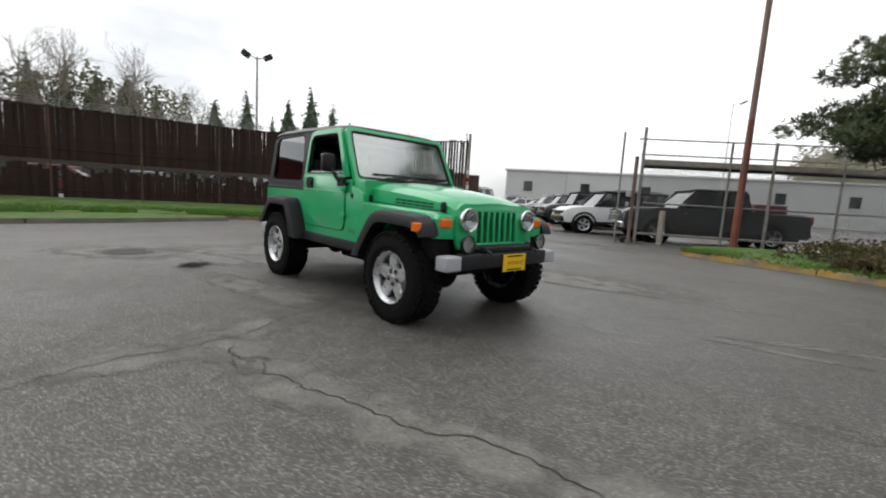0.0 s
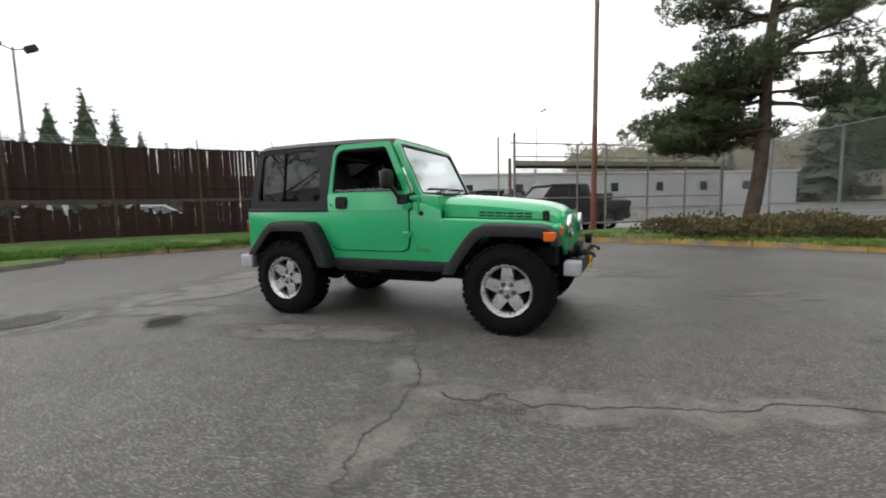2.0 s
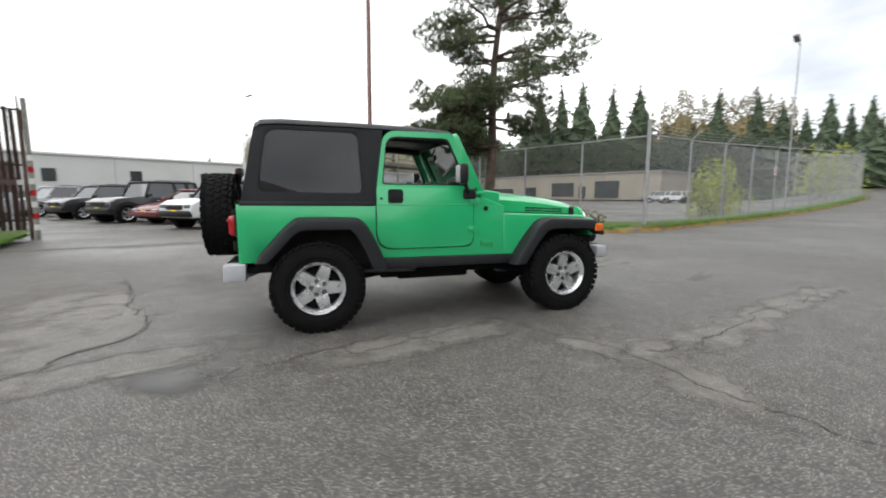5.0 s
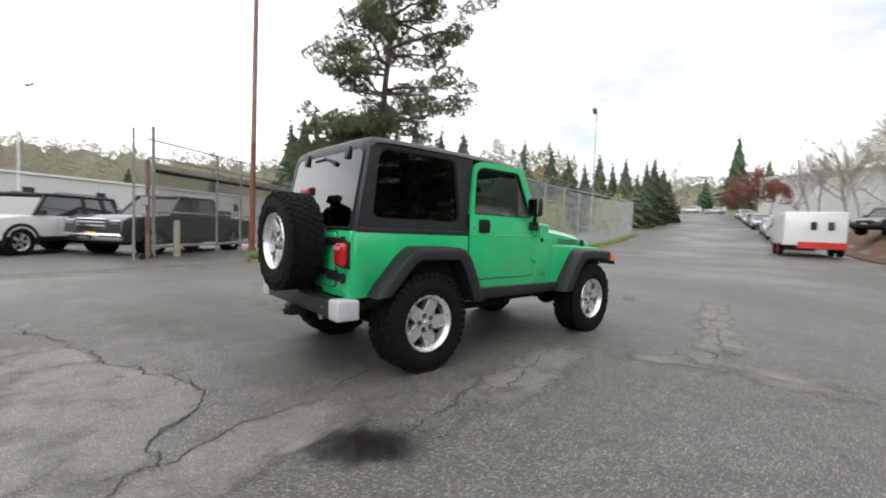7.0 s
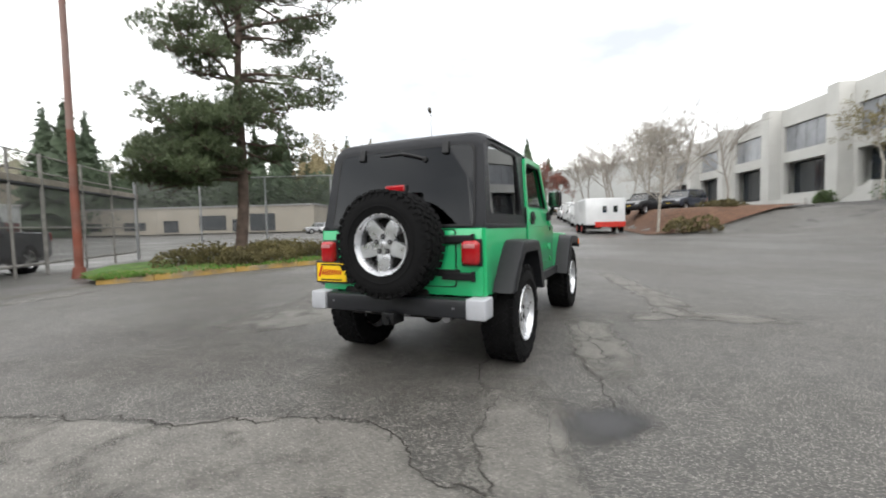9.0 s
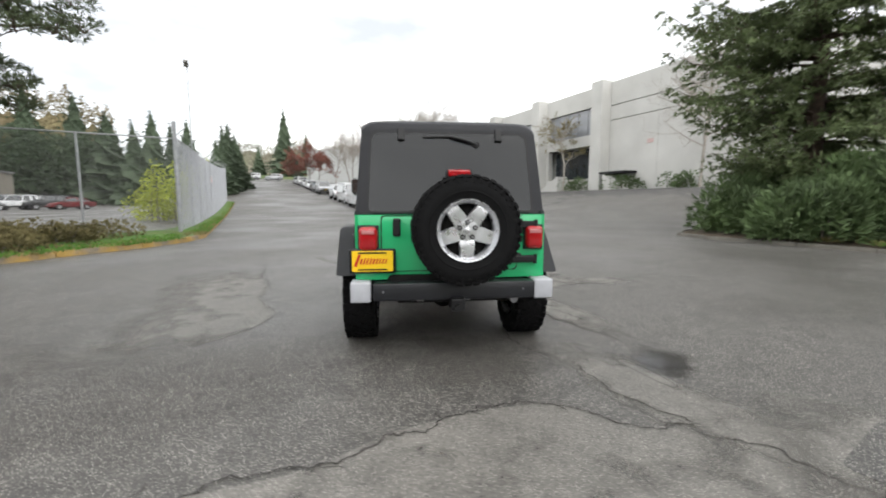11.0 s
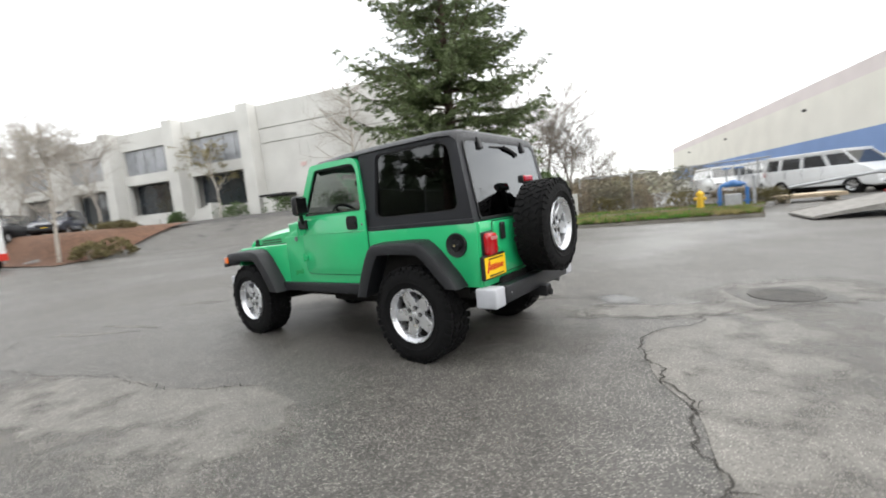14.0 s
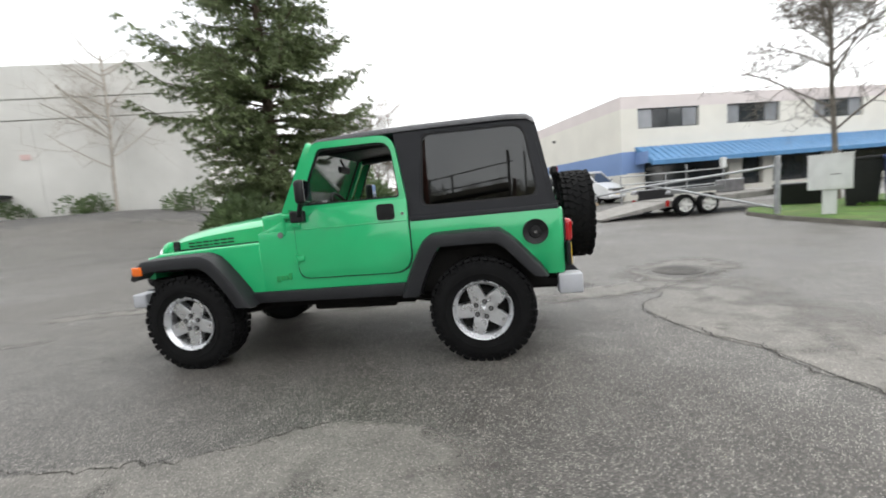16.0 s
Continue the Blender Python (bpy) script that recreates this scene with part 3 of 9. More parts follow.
faded("worn_strip", band(smooth_line([(-2.9, -1.35), (-3.4, -2.0), (-3.9, -2.4), (-4.4, -2.9)]), 1.35, 9), WORN, "pale worn asphalt round the manhole")
for pts, wide in (([(15.3, -0.6), (12.0, -1.7), (9.3, -2.5)], 0.35), ([(9.9, 0.7), (7.4, -0.3), (5.1, -1.1)], 0.28), ([(6.6, 1.5), (5.0, 0.6), (3.5, -0.15)], 0.22), ([(4.1, 1.55), (3.5, 1.35), (2.9, 1.2)], 0.12),
                  ([(20, -1.0), (16, -3.0), (11, -5.0), (6, -6.5)], 0.9), ([(-6, 6.4), (-3, 7.3), (0.2, 7.7)], 0.5), ([(4.6, 2.2), (3.8, 1.85), (2.9, 1.34)], 0.16), ([(-1.9, -1.2), (-2.3, -1.3), (-2.6, -1.36)], 0.14)):
    faded("worn_strip", band(smooth_line(pts), wide), WORN, "thin pale streak on the asphalt")
# slightly browner asphalt with more pale stones, blended in thinly
faded("damp_patch", band(smooth_line([(2.6, 0.2), (0.8, 0.0), (-0.8, 0.0), (-2.4, -0.1)]), 2.3), M["asphalt_brown"], "browner asphalt under the parked car", 0.003)
faded("damp_patch", band(smooth_line([(-1.5, 0.5), (-1.9, 1.4), (-2.1, 2.2), (-2.2, 3.2), (-2.2, 4.4)]), 2.0, 13), M["asphalt_brown"], "dark brown asphalt with pale stones beside the car", 0.0034)
faded("damp_patch", band(smooth_line([(-1.2, -0.2), (-1.9, -0.15), (-2.5, -0.1)]), 1.0, 11), M["asphalt_brown"], "browner asphalt behind the parked car", 0.0034)
faded("wet_patch", band(smooth_line([(-1.85, -1.75), (-2.0, -1.58), (-2.15, -1.45), (-2.32, -1.30)]), 0.50, 13), M["wet_rim"], "soaked dark asphalt round the puddle", 0.0050)
faded("puddle", band(smooth_line([(-1.92, -1.70), (-2.05, -1.58), (-2.2, -1.46), (-2.38, -1.30)]), 0.36, 11), M["puddle"], "small shallow puddle on the asphalt", 0.0054)
crack(CRACK_A, 0.020)
crack([(-2.95, -1.14), (-3.06, -1.12), (-3.28, -1.37), (-3.6, -1.61), (-3.95, -1.78)], 0.015)
crack([(-0.9, -0.42), (-1.38, -0.56), (-1.91, -0.74), (-2.42, -0.91), (-2.68, -1.0), (-2.94, -1.15)], 0.017)
crack([(1.5, -0.55), (0.98, -0.71), (0.44, -0.91), (0.02, -1.06), (-0.30, -1.20), (-0.57, -1.28), (-0.80, -1.38), (-0.98, -1.41), (-1.10, -1.25)], 0.017)
crack([(-0.64, -1.04), (-0.90, -1.15), (-1.06, -1.26), (-1.35, -1.36), (-1.60, -1.45), (-1.83, -1.53), (-2.05, -1.62)], 0.018)
crack([(-0.98, -1.41), (-1.17, -1.48), (-1.5, -1.58), (-1.8, -1.68)], 0.008)
crack([(0.44, -0.93), (0.55, -1.17), (0.74, -1.61), (0.95, -1.95), (1.0, -2.25), (0.97, -2.57), (1.04, -2.82), (1.15, -3.05), (1.3, -3.4)], 0.017)
crack([(1.12, -2.0), (1.37, -2.05), (1.48, -1.9), (1.67, -2.02), (2.0, -1.9), (2.3, -1.76), (2.56, -1.72), (2.84, -1.5), (3.15, -1.44), (3.42, -1.41), (4.4, -1.15), (5.7, -0.68)], 0.017)
crack(CRACK_G[:-3], 0.015)
crack([(1.25, -2.03), (1.45, -2.1), (1.66, -2.02)], 0.010)
crack([(9.0, 2.4), (7.4, 2.2), (6.1, 2.5), (4.9, 2.2), (3.9, 2.5)], 0.014)
crack([(2.7, 0.75), (2.35, 0.55), (1.9, 0.60), (1.6, 0.35)], 0.010)
# the flush concrete strip across the gateway, between the kerb ends
ribbon("gutter", [(-7.2, 6.38), (-3.5, 7.52), (0.3, 8.72)], [(-7.24, 6.54), (-3.54, 7.68), (0.26, 8.88)], (0.008, 0.008), M["kerb_grey"], "flush grey concrete strip across the gateway", "gutter", across=2)
crack([(-7.2, 6.36), (-3.5, 7.50), (0.3, 8.70)], 0.03, False)
crack([(-7.25, 6.56), (-3.55, 7.70), (0.25, 8.90)], 0.03, False)


def manhole():
    t = thing("manhole_cover", "round iron manhole cover in a dark patched square", "manhole", pose(-3.56, -2.05, 0, 0, 0, 28))
    bm = B()
    prism(bm, rounded([(-0.42, -0.36), (0.42, -0.36), (0.42, 0.36), (-0.42, 0.36)], 0.08), 0.0, 0.007, XY)
    part("patch", bm, M["asphalt_damp2"], t, "dark asphalt patch round the cover")
    bm = B()
    cyl(bm, (0, 0, 0), (0, 0, 0.016), 0.31, 0.305, 40)
    part("frame", bm, M["iron"], t)
    bm = B()
    cyl(bm, (0, 0, 0.012), (0, 0, 0.019), 0.275, 0.272, 36)
    for i in range(-4, 5):
        for j in range(-4, 5):
            if (i * i + j * j) < 19:
                box(bm, (i * 0.055, j * 0.055, 0.0195), (0.034, 0.034, 0.004))
    part("cover", bm, M["iron"], t)


M["iron"] = material("cast_iron", (0.052, 0.050, 0.046), 0.65, metal=0.1, vary=0.3, scale=9, second=(0.066, 0.058, 0.048), second_amount=0.4, second_scale=6)
M["asphalt_damp2"] = asphalt("patch_asphalt", (0.050, 0.049, 0.046), (0.060, 0.058, 0.055), (0.055, 0.053, 0.05), 0.6)
manhole()


# ---- the green off-road car ----
OFFROADER = thing("off_road_car", "bright green two-door off-road car with black hard top and wide tyres", "car", pose(0, 0.005, 0, 0, 0, 0.5))
H = 0.385          # hub height
AX = 1.1865        # half the wheelbase
HW = 0.695         # half the body's width


def build_wheel(parent, name, radius=0.387, width=0.27):
    """A wheel whose outer face looks along -y, centred on its hub plane."""
    w = new(name)
    w.parent = parent
    hw = width / 2
    bm = B()
    r = radius - 0.0075
    lathe(bm, [(0.208, -hw + 0.05), (0.219, -hw + 0.018), (0.262, -hw + 0.004), (0.30, -hw - 0.002), (0.335, -hw + 0.004), (0.365, -hw + 0.02), (r - 0.008, -hw + 0.045), (r, -hw + 0.075),
               (r + 0.002, 0), (r, hw - 0.075), (r - 0.008, hw - 0.045), (0.365, hw - 0.02), (0.335, hw - 0.004), (0.30, hw + 0.002), (0.262, hw - 0.004), (0.232, hw - 0.018), (0.222, hw - 0.05)], 48)
    tyre = part("tyre", bm, M["rubber"], w, "black all-terrain tyre with deep tread", smooth=True)
    bm = B()
    n = 40
    for i in range(n):
        for row, (y, wy, ph) in enumerate(((-hw + 0.035, 0.062, 0.0), (-0.048, 0.056, 0.45), (0.012, 0.05, 0.0), (0.066, 0.05, 0.5), (hw - 0.035, 0.062, 0.3))):
            a = 2 * math.pi * (i + ph) / n
            long = 0.046 if row in (0, 4) else 0.041
            tilt = 0.0 if row in (0, 4) else (0.5 if (i + row) % 2 else -0.45)
            sink = 0.012 if row in (0, 4) else 0.0
            m = Matrix.Rotation(-a, 4, "Y") @ Matrix.Translation((radius - 0.006 - sink, y, 0)) @ Matrix.Rotation(tilt, 4, "X")
            if row in (0, 4):
                m = m @ Matrix.Rotation(0.42 if row == 0 else -0.42, 4, "Z")
            g = bmesh.ops.create_cube(bm, size=1)
            bmesh.ops.transform(bm, matrix=m @ Matrix.Diagonal((0.016 if row not in (0, 4) else 0.02, wy * (1.0 if i % 2 else 0.82), long, 1)), verts=g["verts"])
        # shoulder lugs down the sidewall
        a = 2 * math.pi * (i + 0.25) / n
        for sgn in (-1, 1):
            m = Matrix.Rotation(-a, 4, "Y") @ Matrix.Translation((0.352, sgn * (hw - 0.006), 0)) @ Matrix.Rotation(sgn * -0.25, 4, "Z")
            g = bmesh.ops.create_cube(bm, size=1)
            bmesh.ops.transform(bm, matrix=m @ Matrix.Diagonal((0.036 if i % 2 else 0.026, 0.006, 0.022, 1)), verts=g["verts"])
    part("tread", bm, M["rubber"], tyre)
    # raised rings and lettering-like bars on the sidewall
    part("sidewall_ring", lathe(B(), [(0.268, -hw - 0.001), (0.271, -hw - 0.005), (0.276, -hw - 0.005), (0.279, -hw - 0.002)], 48), M["rubber"], tyre, smooth=True)
    # alloy rim: barrel, lip and five broad spokes
    bm = B()
    lathe(bm, [(0.222, -hw + 0.012), (0.218, -hw + 0.002), (0.212, -hw + 0.004), (0.203, -hw + 0.020), (0.192, -hw + 0.032), (0.188, -hw + 0.06), (0.196, 0.03), (0.20, hw - 0.03), (0.225, hw - 0.005)], 48)
    rim = part("rim", bm, M["alloy"], w, "silver five-spoke alloy rim", smooth=True)
    for i in range(5):
        bm = B()
        a = math.pi / 2 + 2 * math.pi * i / 5
        ca, sa = math.cos(a), math.sin(a)
        tr = lambda p, q, d: (p * ca - q * sa, d, p * sa + q * ca)
        prism(bm, [(0.03, -0.050), (0.095, -0.054), (0.198, -0.047), (0.198, 0.047), (0.095, 0.054), (0.03, 0.050)], -hw + 0.105, -hw + 0.042, tr, 0.008, 2)
        for v in bm.verts:
            # the face dishes inwards from the rim and has a shallow groove along its middle
            rad = math.hypot(v.co.x, v.co.z)
            if v.co.y < -hw + 0.06:
                v.co.y += 0.018 * (1 - min(1.0, rad / 0.2)) - 0.006 * (rad > 0.17)
        part("spoke", bm, M["alloy"], rim, smooth=True)
    bm = B()
    lathe(bm, [(0.001, -hw + 0.036), (0.018, -hw + 0.036), (0.022, -hw + 0.038), (0.024, -hw + 0.048), (0.082, -hw + 0.052), (0.092, -hw + 0.062), (0.092, -hw + 0.105)], 30)
    part("hub_cap", bm, M["alloy"], rim, smooth=True)
    for i in range(5):
        bm = B()
        a = math.pi / 2 + 2 * math.pi * (i + 0.5) / 5
        c = Vector((0.058 * math.cos(a), -hw + 0.037, 0.058 * math.sin(a)))
        # dark disc proud of the hub stands in for the shaded lug recess
        cyl(bm, c + Vector((0, 0.03, 0)), c - Vector((0, -0.008, 0)), 0.0185, 0.0185, 12)
        part("lug_pocket", bm, M["under"], rim)
        bm = B()
        cyl(bm, c + Vector((0, 0.03, 0)), c + Vector((0, 0.001, 0)), 0.0115, 0.0105, 6)
        part("lug_nut", bm, M["steel"], rim)
    # brake disc plus a drum closing the rim; the inside's shade is their colour
    bm = B()
    cyl(bm, (0, -hw + 0.10, 0), (0, -hw + 0.12, 0), 0.155, 0.155, 32)
    cyl(bm, (0, -hw + 0.12, 0), (0, hw - 0.06, 0), 0.197, 0.197, 32)
    part("brake_disc", bm, M["under"], w, "dark brake disc and rim filling behind the spokes")
    return w


wheel0 = build_wheel(OFFROADER, "wheel")
wheel0.matrix_basis = pose(AX, -0.708, H - 0.005)


def copy_part(ob, m):
    made = {}
    for o in (ob, *ob.children_recursive):
        made[o] = o.copy()
        scene.collection.objects.link(made[o])
        made[o].parent = made.get(o.parent, o.parent)
    made[ob].matrix_basis = m
    return made[ob]


copy_part(wheel0, pose(-AX, -0.708, H - 0.005, 0, 20, 0))
copy_part(wheel0, pose(AX, 0.708, H - 0.005, 0, 33, 180))
copy_part(wheel0, pose(-AX, 0.708, H - 0.005, 0, 50, 180))
spare = copy_part(wheel0, pose(-1.985, -0.065, 0.975, 0, 36, -90) @ Matrix.Scale(0.97, 4))
spare.name = "spare_wheel"

# -- tub: floor pan, side panels with arch cut-outs, tail panel
ARCH_R = [(-1.62, 0.60), (-1.49, 0.74), (-1.37, 0.885), (-0.92, 0.885), (-0.81, 0.77), (-0.68, 0.52)]
ARCH_F = [(0.72, 0.55), (0.84, 0.72), (0.97, 0.86), (1.36, 0.86), (1.47, 0.72), (1.52, 0.60)]
tub_side = [(-1.86, 0.60), (-1.86, 1.075), (0.56, 1.055), (0.56, 0.50)] + ARCH_R[::-1]
for s in (-1, 1):
    bm = B()
    prism(bm, tub_side, s * (HW - 0.03), s * HW, XZ, 0.008)
    part("side_panel", bm, M["green"], OFFROADER, smooth=True)
bm = B()
prism(bm, rounded([(-HW + 0.02, 0.60), (HW - 0.02, 0.60), (HW - 0.02, 1.075), (-HW + 0.02, 1.075)], 0.02), -1.872, -1.835, YZ, 0.01)
part("tail_panel", bm, M["green"], OFFROADER, smooth=True)
bm = B()
prism(bm, rounded([(-0.475, 0.665), (0.505, 0.665), (0.505, 1.062), (-0.475, 1.062)], 0.03), -1.884, -1.86, YZ, 0.006)
tailgate = part("tailgate", bm, M["green"], OFFROADER, smooth=True)
bm = B()
holed(bm, rounded([(-0.484, 0.656), (0.514, 0.656), (0.514, 1.071), (-0.484, 1.071)], 0.03), rounded([(-0.475, 0.665), (0.505, 0.665), (0.505, 1.062), (-0.475, 1.062)], 0.03), -1.874, -1.86, YZ)
part("tailgate_gap", bm, M["black"], tailgate)
for z in (0.74, 1.0):
    bm = B()
    box(bm, (-1.895, -0.50, z), (0.03, 0.24, 0.055), 0.01)
    cyl(bm, (-1.90, -0.615, z - 0.035), (-1.90, -0.615, z + 0.035), 0.014, None, 10)
    part("tailgate_hinge", bm, M["black"], tailgate, "black tailgate hinge")
bm = B()
box(bm, (-1.9, 0.40, 0.985), (0.03, 0.055, 0.13), 0.012)
part("tailgate_handle", bm, M["black"], tailgate, "black pull handle")
bm = B()
box(bm, (-0.65, 0, 0.535), (2.4, 2 * HW - 0.08, 0.05))
box(bm, (0.52, 0, 0.80), (0.04, 2 * HW - 0.08, 0.50))
for s in (-1, 1):
    box(bm, (-1.2, s * 0.60, 0.72), (0.98, 0.16, 0.36))
part("floor_pan", bm, M["under"], OFFROADER)
# the nose between the front wheels
bm = B()
box(bm, (1.03, 0, 0.70), (0.98, 0.80, 0.36))
for s in (-1, 1):
    box(bm, (1.12, s * 0.50, 0.82), (0.85, 0.36, 0.05))
part("engine_bay", bm, M["under"], OFFROADER)

# -- rocker strips
for s in (-1, 1):
    bm = B()
    prism(bm, [(-0.74, 0.50), (-0.70, 0.60), (0.72, 0.585), (0.76, 0.50)], s * (HW - 0.02), s * (HW + 0.032), XZ, 0.012)
    part("rocker_guard", bm, M["flare"], OFFROADER, "grey-black plastic sill strip", smooth=True)


# -- flares
def flare(outer, inner, s, name):
    bm = B()
    y_in, y_out = HW - 0.01, 0.848
    rings = []
    for (xo, zo), (xi, zi) in zip(outer, inner):
        rings.append([(xo, s * y_in, zo), (xo, s * (y_out - 0.05), zo - 0.006), (xo + (xi - xo) * 0.12, s * (y_out - 0.012), zo + (zi - zo) * 0.10 - 0.004), (xo + (xi - xo) * 0.35, s * y_out, zo + (zi - zo) * 0.35),
                      (xi, s * (y_out - 0.004), zi), (xi, s * (y_out - 0.05), zi + 0.004), (xi, s * y_in, zi + 0.004)])
    loft(bm, rings)
    part(name, bm, M["flare"], OFFROADER, "grey-black plastic wheel flare", smooth=True)


fr_out = smooth_line([(-1.70, 0.615), (-1.58, 0.74), (-1.45, 0.885), (-1.37, 0.95), (-1.29, 0.972), (-0.90, 0.965), (-0.82, 0.945), (-0.76, 0.88), (-0.66, 0.68), (-0.60, 0.515)], 3)
fr_in = smooth_line([(-1.575, 0.615), (-1.50, 0.69), (-1.40, 0.80), (-1.34, 0.85), (-1.27, 0.872), (-0.93, 0.868), (-0.90, 0.85), (-0.86, 0.80), (-0.79, 0.66), (-0.73, 0.515)], 3)
ff_out = smooth_line([(0.60, 0.50), (0.68, 0.63), (0.79, 0.78), (0.88, 0.885), (0.95, 0.925), (1.05, 0.94), (1.46, 0.925), (1.54, 0.90), (1.60, 0.85), (1.625, 0.775)], 3)
ff_in = smooth_line([(0.73, 0.50), (0.79, 0.60), (0.87, 0.71), (0.94, 0.79), (0.99, 0.82), (1.06, 0.835), (1.42, 0.828), (1.47, 0.82), (1.53, 0.80), (1.585, 0.755)], 3)
for s in (-1, 1):
    flare(fr_out, fr_in, s, "rear_flare")
    flare(ff_out, ff_in, s, "front_flare")

# -- front fenders: flat green tops that end over the lamps
for s in (-1, 1):
    bm = B()
    prism(bm, [(0.55, 0.50), (0.55, 0.985), (1.46, 0.950), (1.54, 0.92), (1.575, 0.86), (1.575, 0.80), (1.45, 0.85), (1.03, 0.85), (0.84, 0.74), (0.69, 0.50)], s * 0.42, s * HW, XZ, 0.018, 3)
    part("front_fender", bm, M["green"], OFFROADER, smooth=True)

# -- bonnet: lofted, tapering forward, with a crowned top
bm = B()
rings = []
for x, zc, zs, hwid in ((0.50, 1.19, 0.955, 0.575), (0.60, 1.188, 0.955, 0.570), (0.85, 1.170, 0.95, 0.545), (1.15, 1.140, 0.942, 0.515), (1.40, 1.105, 0.935, 0.490), (1.52, 1.070, 0.93, 0.480), (1.575, 1.030, 0.925, 0.472)):
    ring = []
    for k in range(17):
        t = -1 + 2 * k / 16
        y = hwid * (math.copysign(abs(t) ** 0.9, t))
        side = abs(t) ** 7
        z = zc - 0.025 * t * t - (0.055 * side)
        if abs(t) < 0.42:
            z += 0.012 * math.cos(t / 0.42 * math.pi / 2) ** 0.5
        ring.append((x, y, z))
    ring = [(x, -hwid - 0.006, zs)] + ring + [(x, hwid + 0.006, zs)]
    rings.append(ring)
loft(bm, rings)
hood = part("bonnet", bm, M["green"], OFFROADER, smooth=True)
bm = B()
loft(bm, [[(x, s * (w + 0.015), z + 0.007) for s in (-1, 1)] + [(x, s * (w + 0.015), z - 0.010) for s in (1, -1)] for x, w, z in ((0.555, 0.571, 0.986), (1.15, 0.513, 0.963), (1.45, 0.484, 0.952))])
part("bonnet_gap", bm, M["black"], hood)
for s in (-1, 1):
    bm = B()
    box(bm, (1.455, s * 0.497, 0.985), (0.06, 0.03, 0.10), 0.014)
    box(bm, (1.455, s * 0.51, 0.955), (0.035, 0.03, 0.05), 0.008)
    part("bonnet_latch", bm, M["black"], hood, "black rubber bonnet catch")
    # the model lettering on the bonnet side, as plain dark bars
    x = 0.87
    for wdt in (0.060, 0.060, 0.060, 0.022, 0.060, 0.064, 0.060):
        bm = B()
        yy = s * (0.578 - 0.100 * (x + wdt / 2 - 0.52) + 0.0045)
        for dz in (-0.014, 0.014):
            box(bm, (x + wdt / 2, yy, 1.014 - 0.045 * (x - 0.87) + dz), (wdt, 0.005, 0.014), 0.0, Matrix.Rotation(s * -0.100, 4, "Z"))
        part("letter_bar", bm, M["black"], hood)
        x += wdt + 0.013
for s in (-1, 1):
    part("washer_nozzle", box(B(), (0.66, s * 0.30, 1.205), (0.05, 0.04, 0.025), 0.006), M["black"], hood)

# -- cowl and windscreen frame
bm = B()
prism(bm, [(0.20, 1.05), (0.22, 1.19), (0.36, 1.205), (0.53, 1.185), (0.53, 0.95), (0.40, 0.9), (0.2, 0.9)], -HW + 0.03, HW - 0.03, XZ, 0.02, 3)
for s in (-1, 1):
    prism(bm, [(0.20, 0.92), (0.20, 1.14), (0.36, 1.13), (0.545, 1.06), (0.545, 0.92)], s * (HW - 0.08), s * (HW - 0.005), XZ, 0.012)
part("cowl", bm, M["green"], OFFROADER, smooth=True)
bm = B()
box(bm, (0.45, 0, 1.203), (0.11, 0.9, 0.012), 0.004)
part("cowl_vent", bm, M["black"], OFFROADER)


def screen(p, q, d):
    """Windscreen plane: p across, q up the slope, d forward of it."""
    return (0.345 - 0.44 * q + d * 0.91, p, 1.165 + 0.90 * q + d * 0.41)


ws_o = rounded([(-0.665, -0.02), (0.665, -0.02), (0.632, 0.615), (-0.632, 0.615)], 0.05)
ws_i = rounded([(-0.617, 0.045), (0.617, 0.045), (0.588, 0.570), (-0.588, 0.570)], 0.05)
bm = B()
holed(bm, ws_o, ws_i, -0.03, 0.022, screen)
wsf = part("windscreen_frame", bm, M["green"], OFFROADER, smooth=True)
bm = B()
holed(bm, rounded([(-0.623, 0.039), (0.623, 0.039), (0.594, 0.576), (-0.594, 0.576)], 0.05), rounded([(-0.606, 0.056), (0.606, 0.056), (0.577, 0.559), (-0.577, 0.559)], 0.05), -0.002, 0.024, screen)
part("windscreen_seal", bm, M["black"], wsf)
bm = B()
prism(bm, rounded([(-0.615, 0.047), (0.615, 0.047), (0.586, 0.568), (-0.586, 0.568)], 0.05), 0.006, 0.011, screen)
pane = part("windscreen_pane", bm, M["glass_screen"], wsf)
pane.visible_shadow = False
for y0, y1 in ((-0.42, 0.02), (0.12, 0.52)):
    bm = B()
    tube(bm, [screen(y0, 0.0, 0.03), screen(y0 + 0.10, 0.05, 0.035), screen(y1, 0.105, 0.03)], 0.008, 6)
    tube(bm, [screen(y0 - 0.02, 0.10, 0.022), screen(y1 + 0.05, 0.11, 0.022)], 0.007, 6)
    part("wiper", bm, M["black"], wsf, "black wiper arm and blade")
for s in (-1, 1):
    bm = B()
    box(bm, (0.29, s * (HW - 0.012), 1.17), (0.10, 0.035, 0.035), 0.008)
    box(bm, (0.33, s * (HW - 0.012), 1.10), (0.03, 0.03, 0.16), 0.008)
    part("windscreen_hinge", bm, M["green"], wsf)

# -- doors: a panel proud of the tub, a window frame, pane, handle, mirror
DOOR = [(-0.675, 0.68), (-0.675, 1.235), (0.235, 1.215), (0.235, 0.68)]
DOOR_R = [0.15, 0.02, 0.01, 0.09]


def door_to(s):
    def f(p, q, d):
        lean = 0.0 if q < 1.2 else (q - 1.2) * 0.085
        return (p, s * (HW + d - lean), q)
    return f


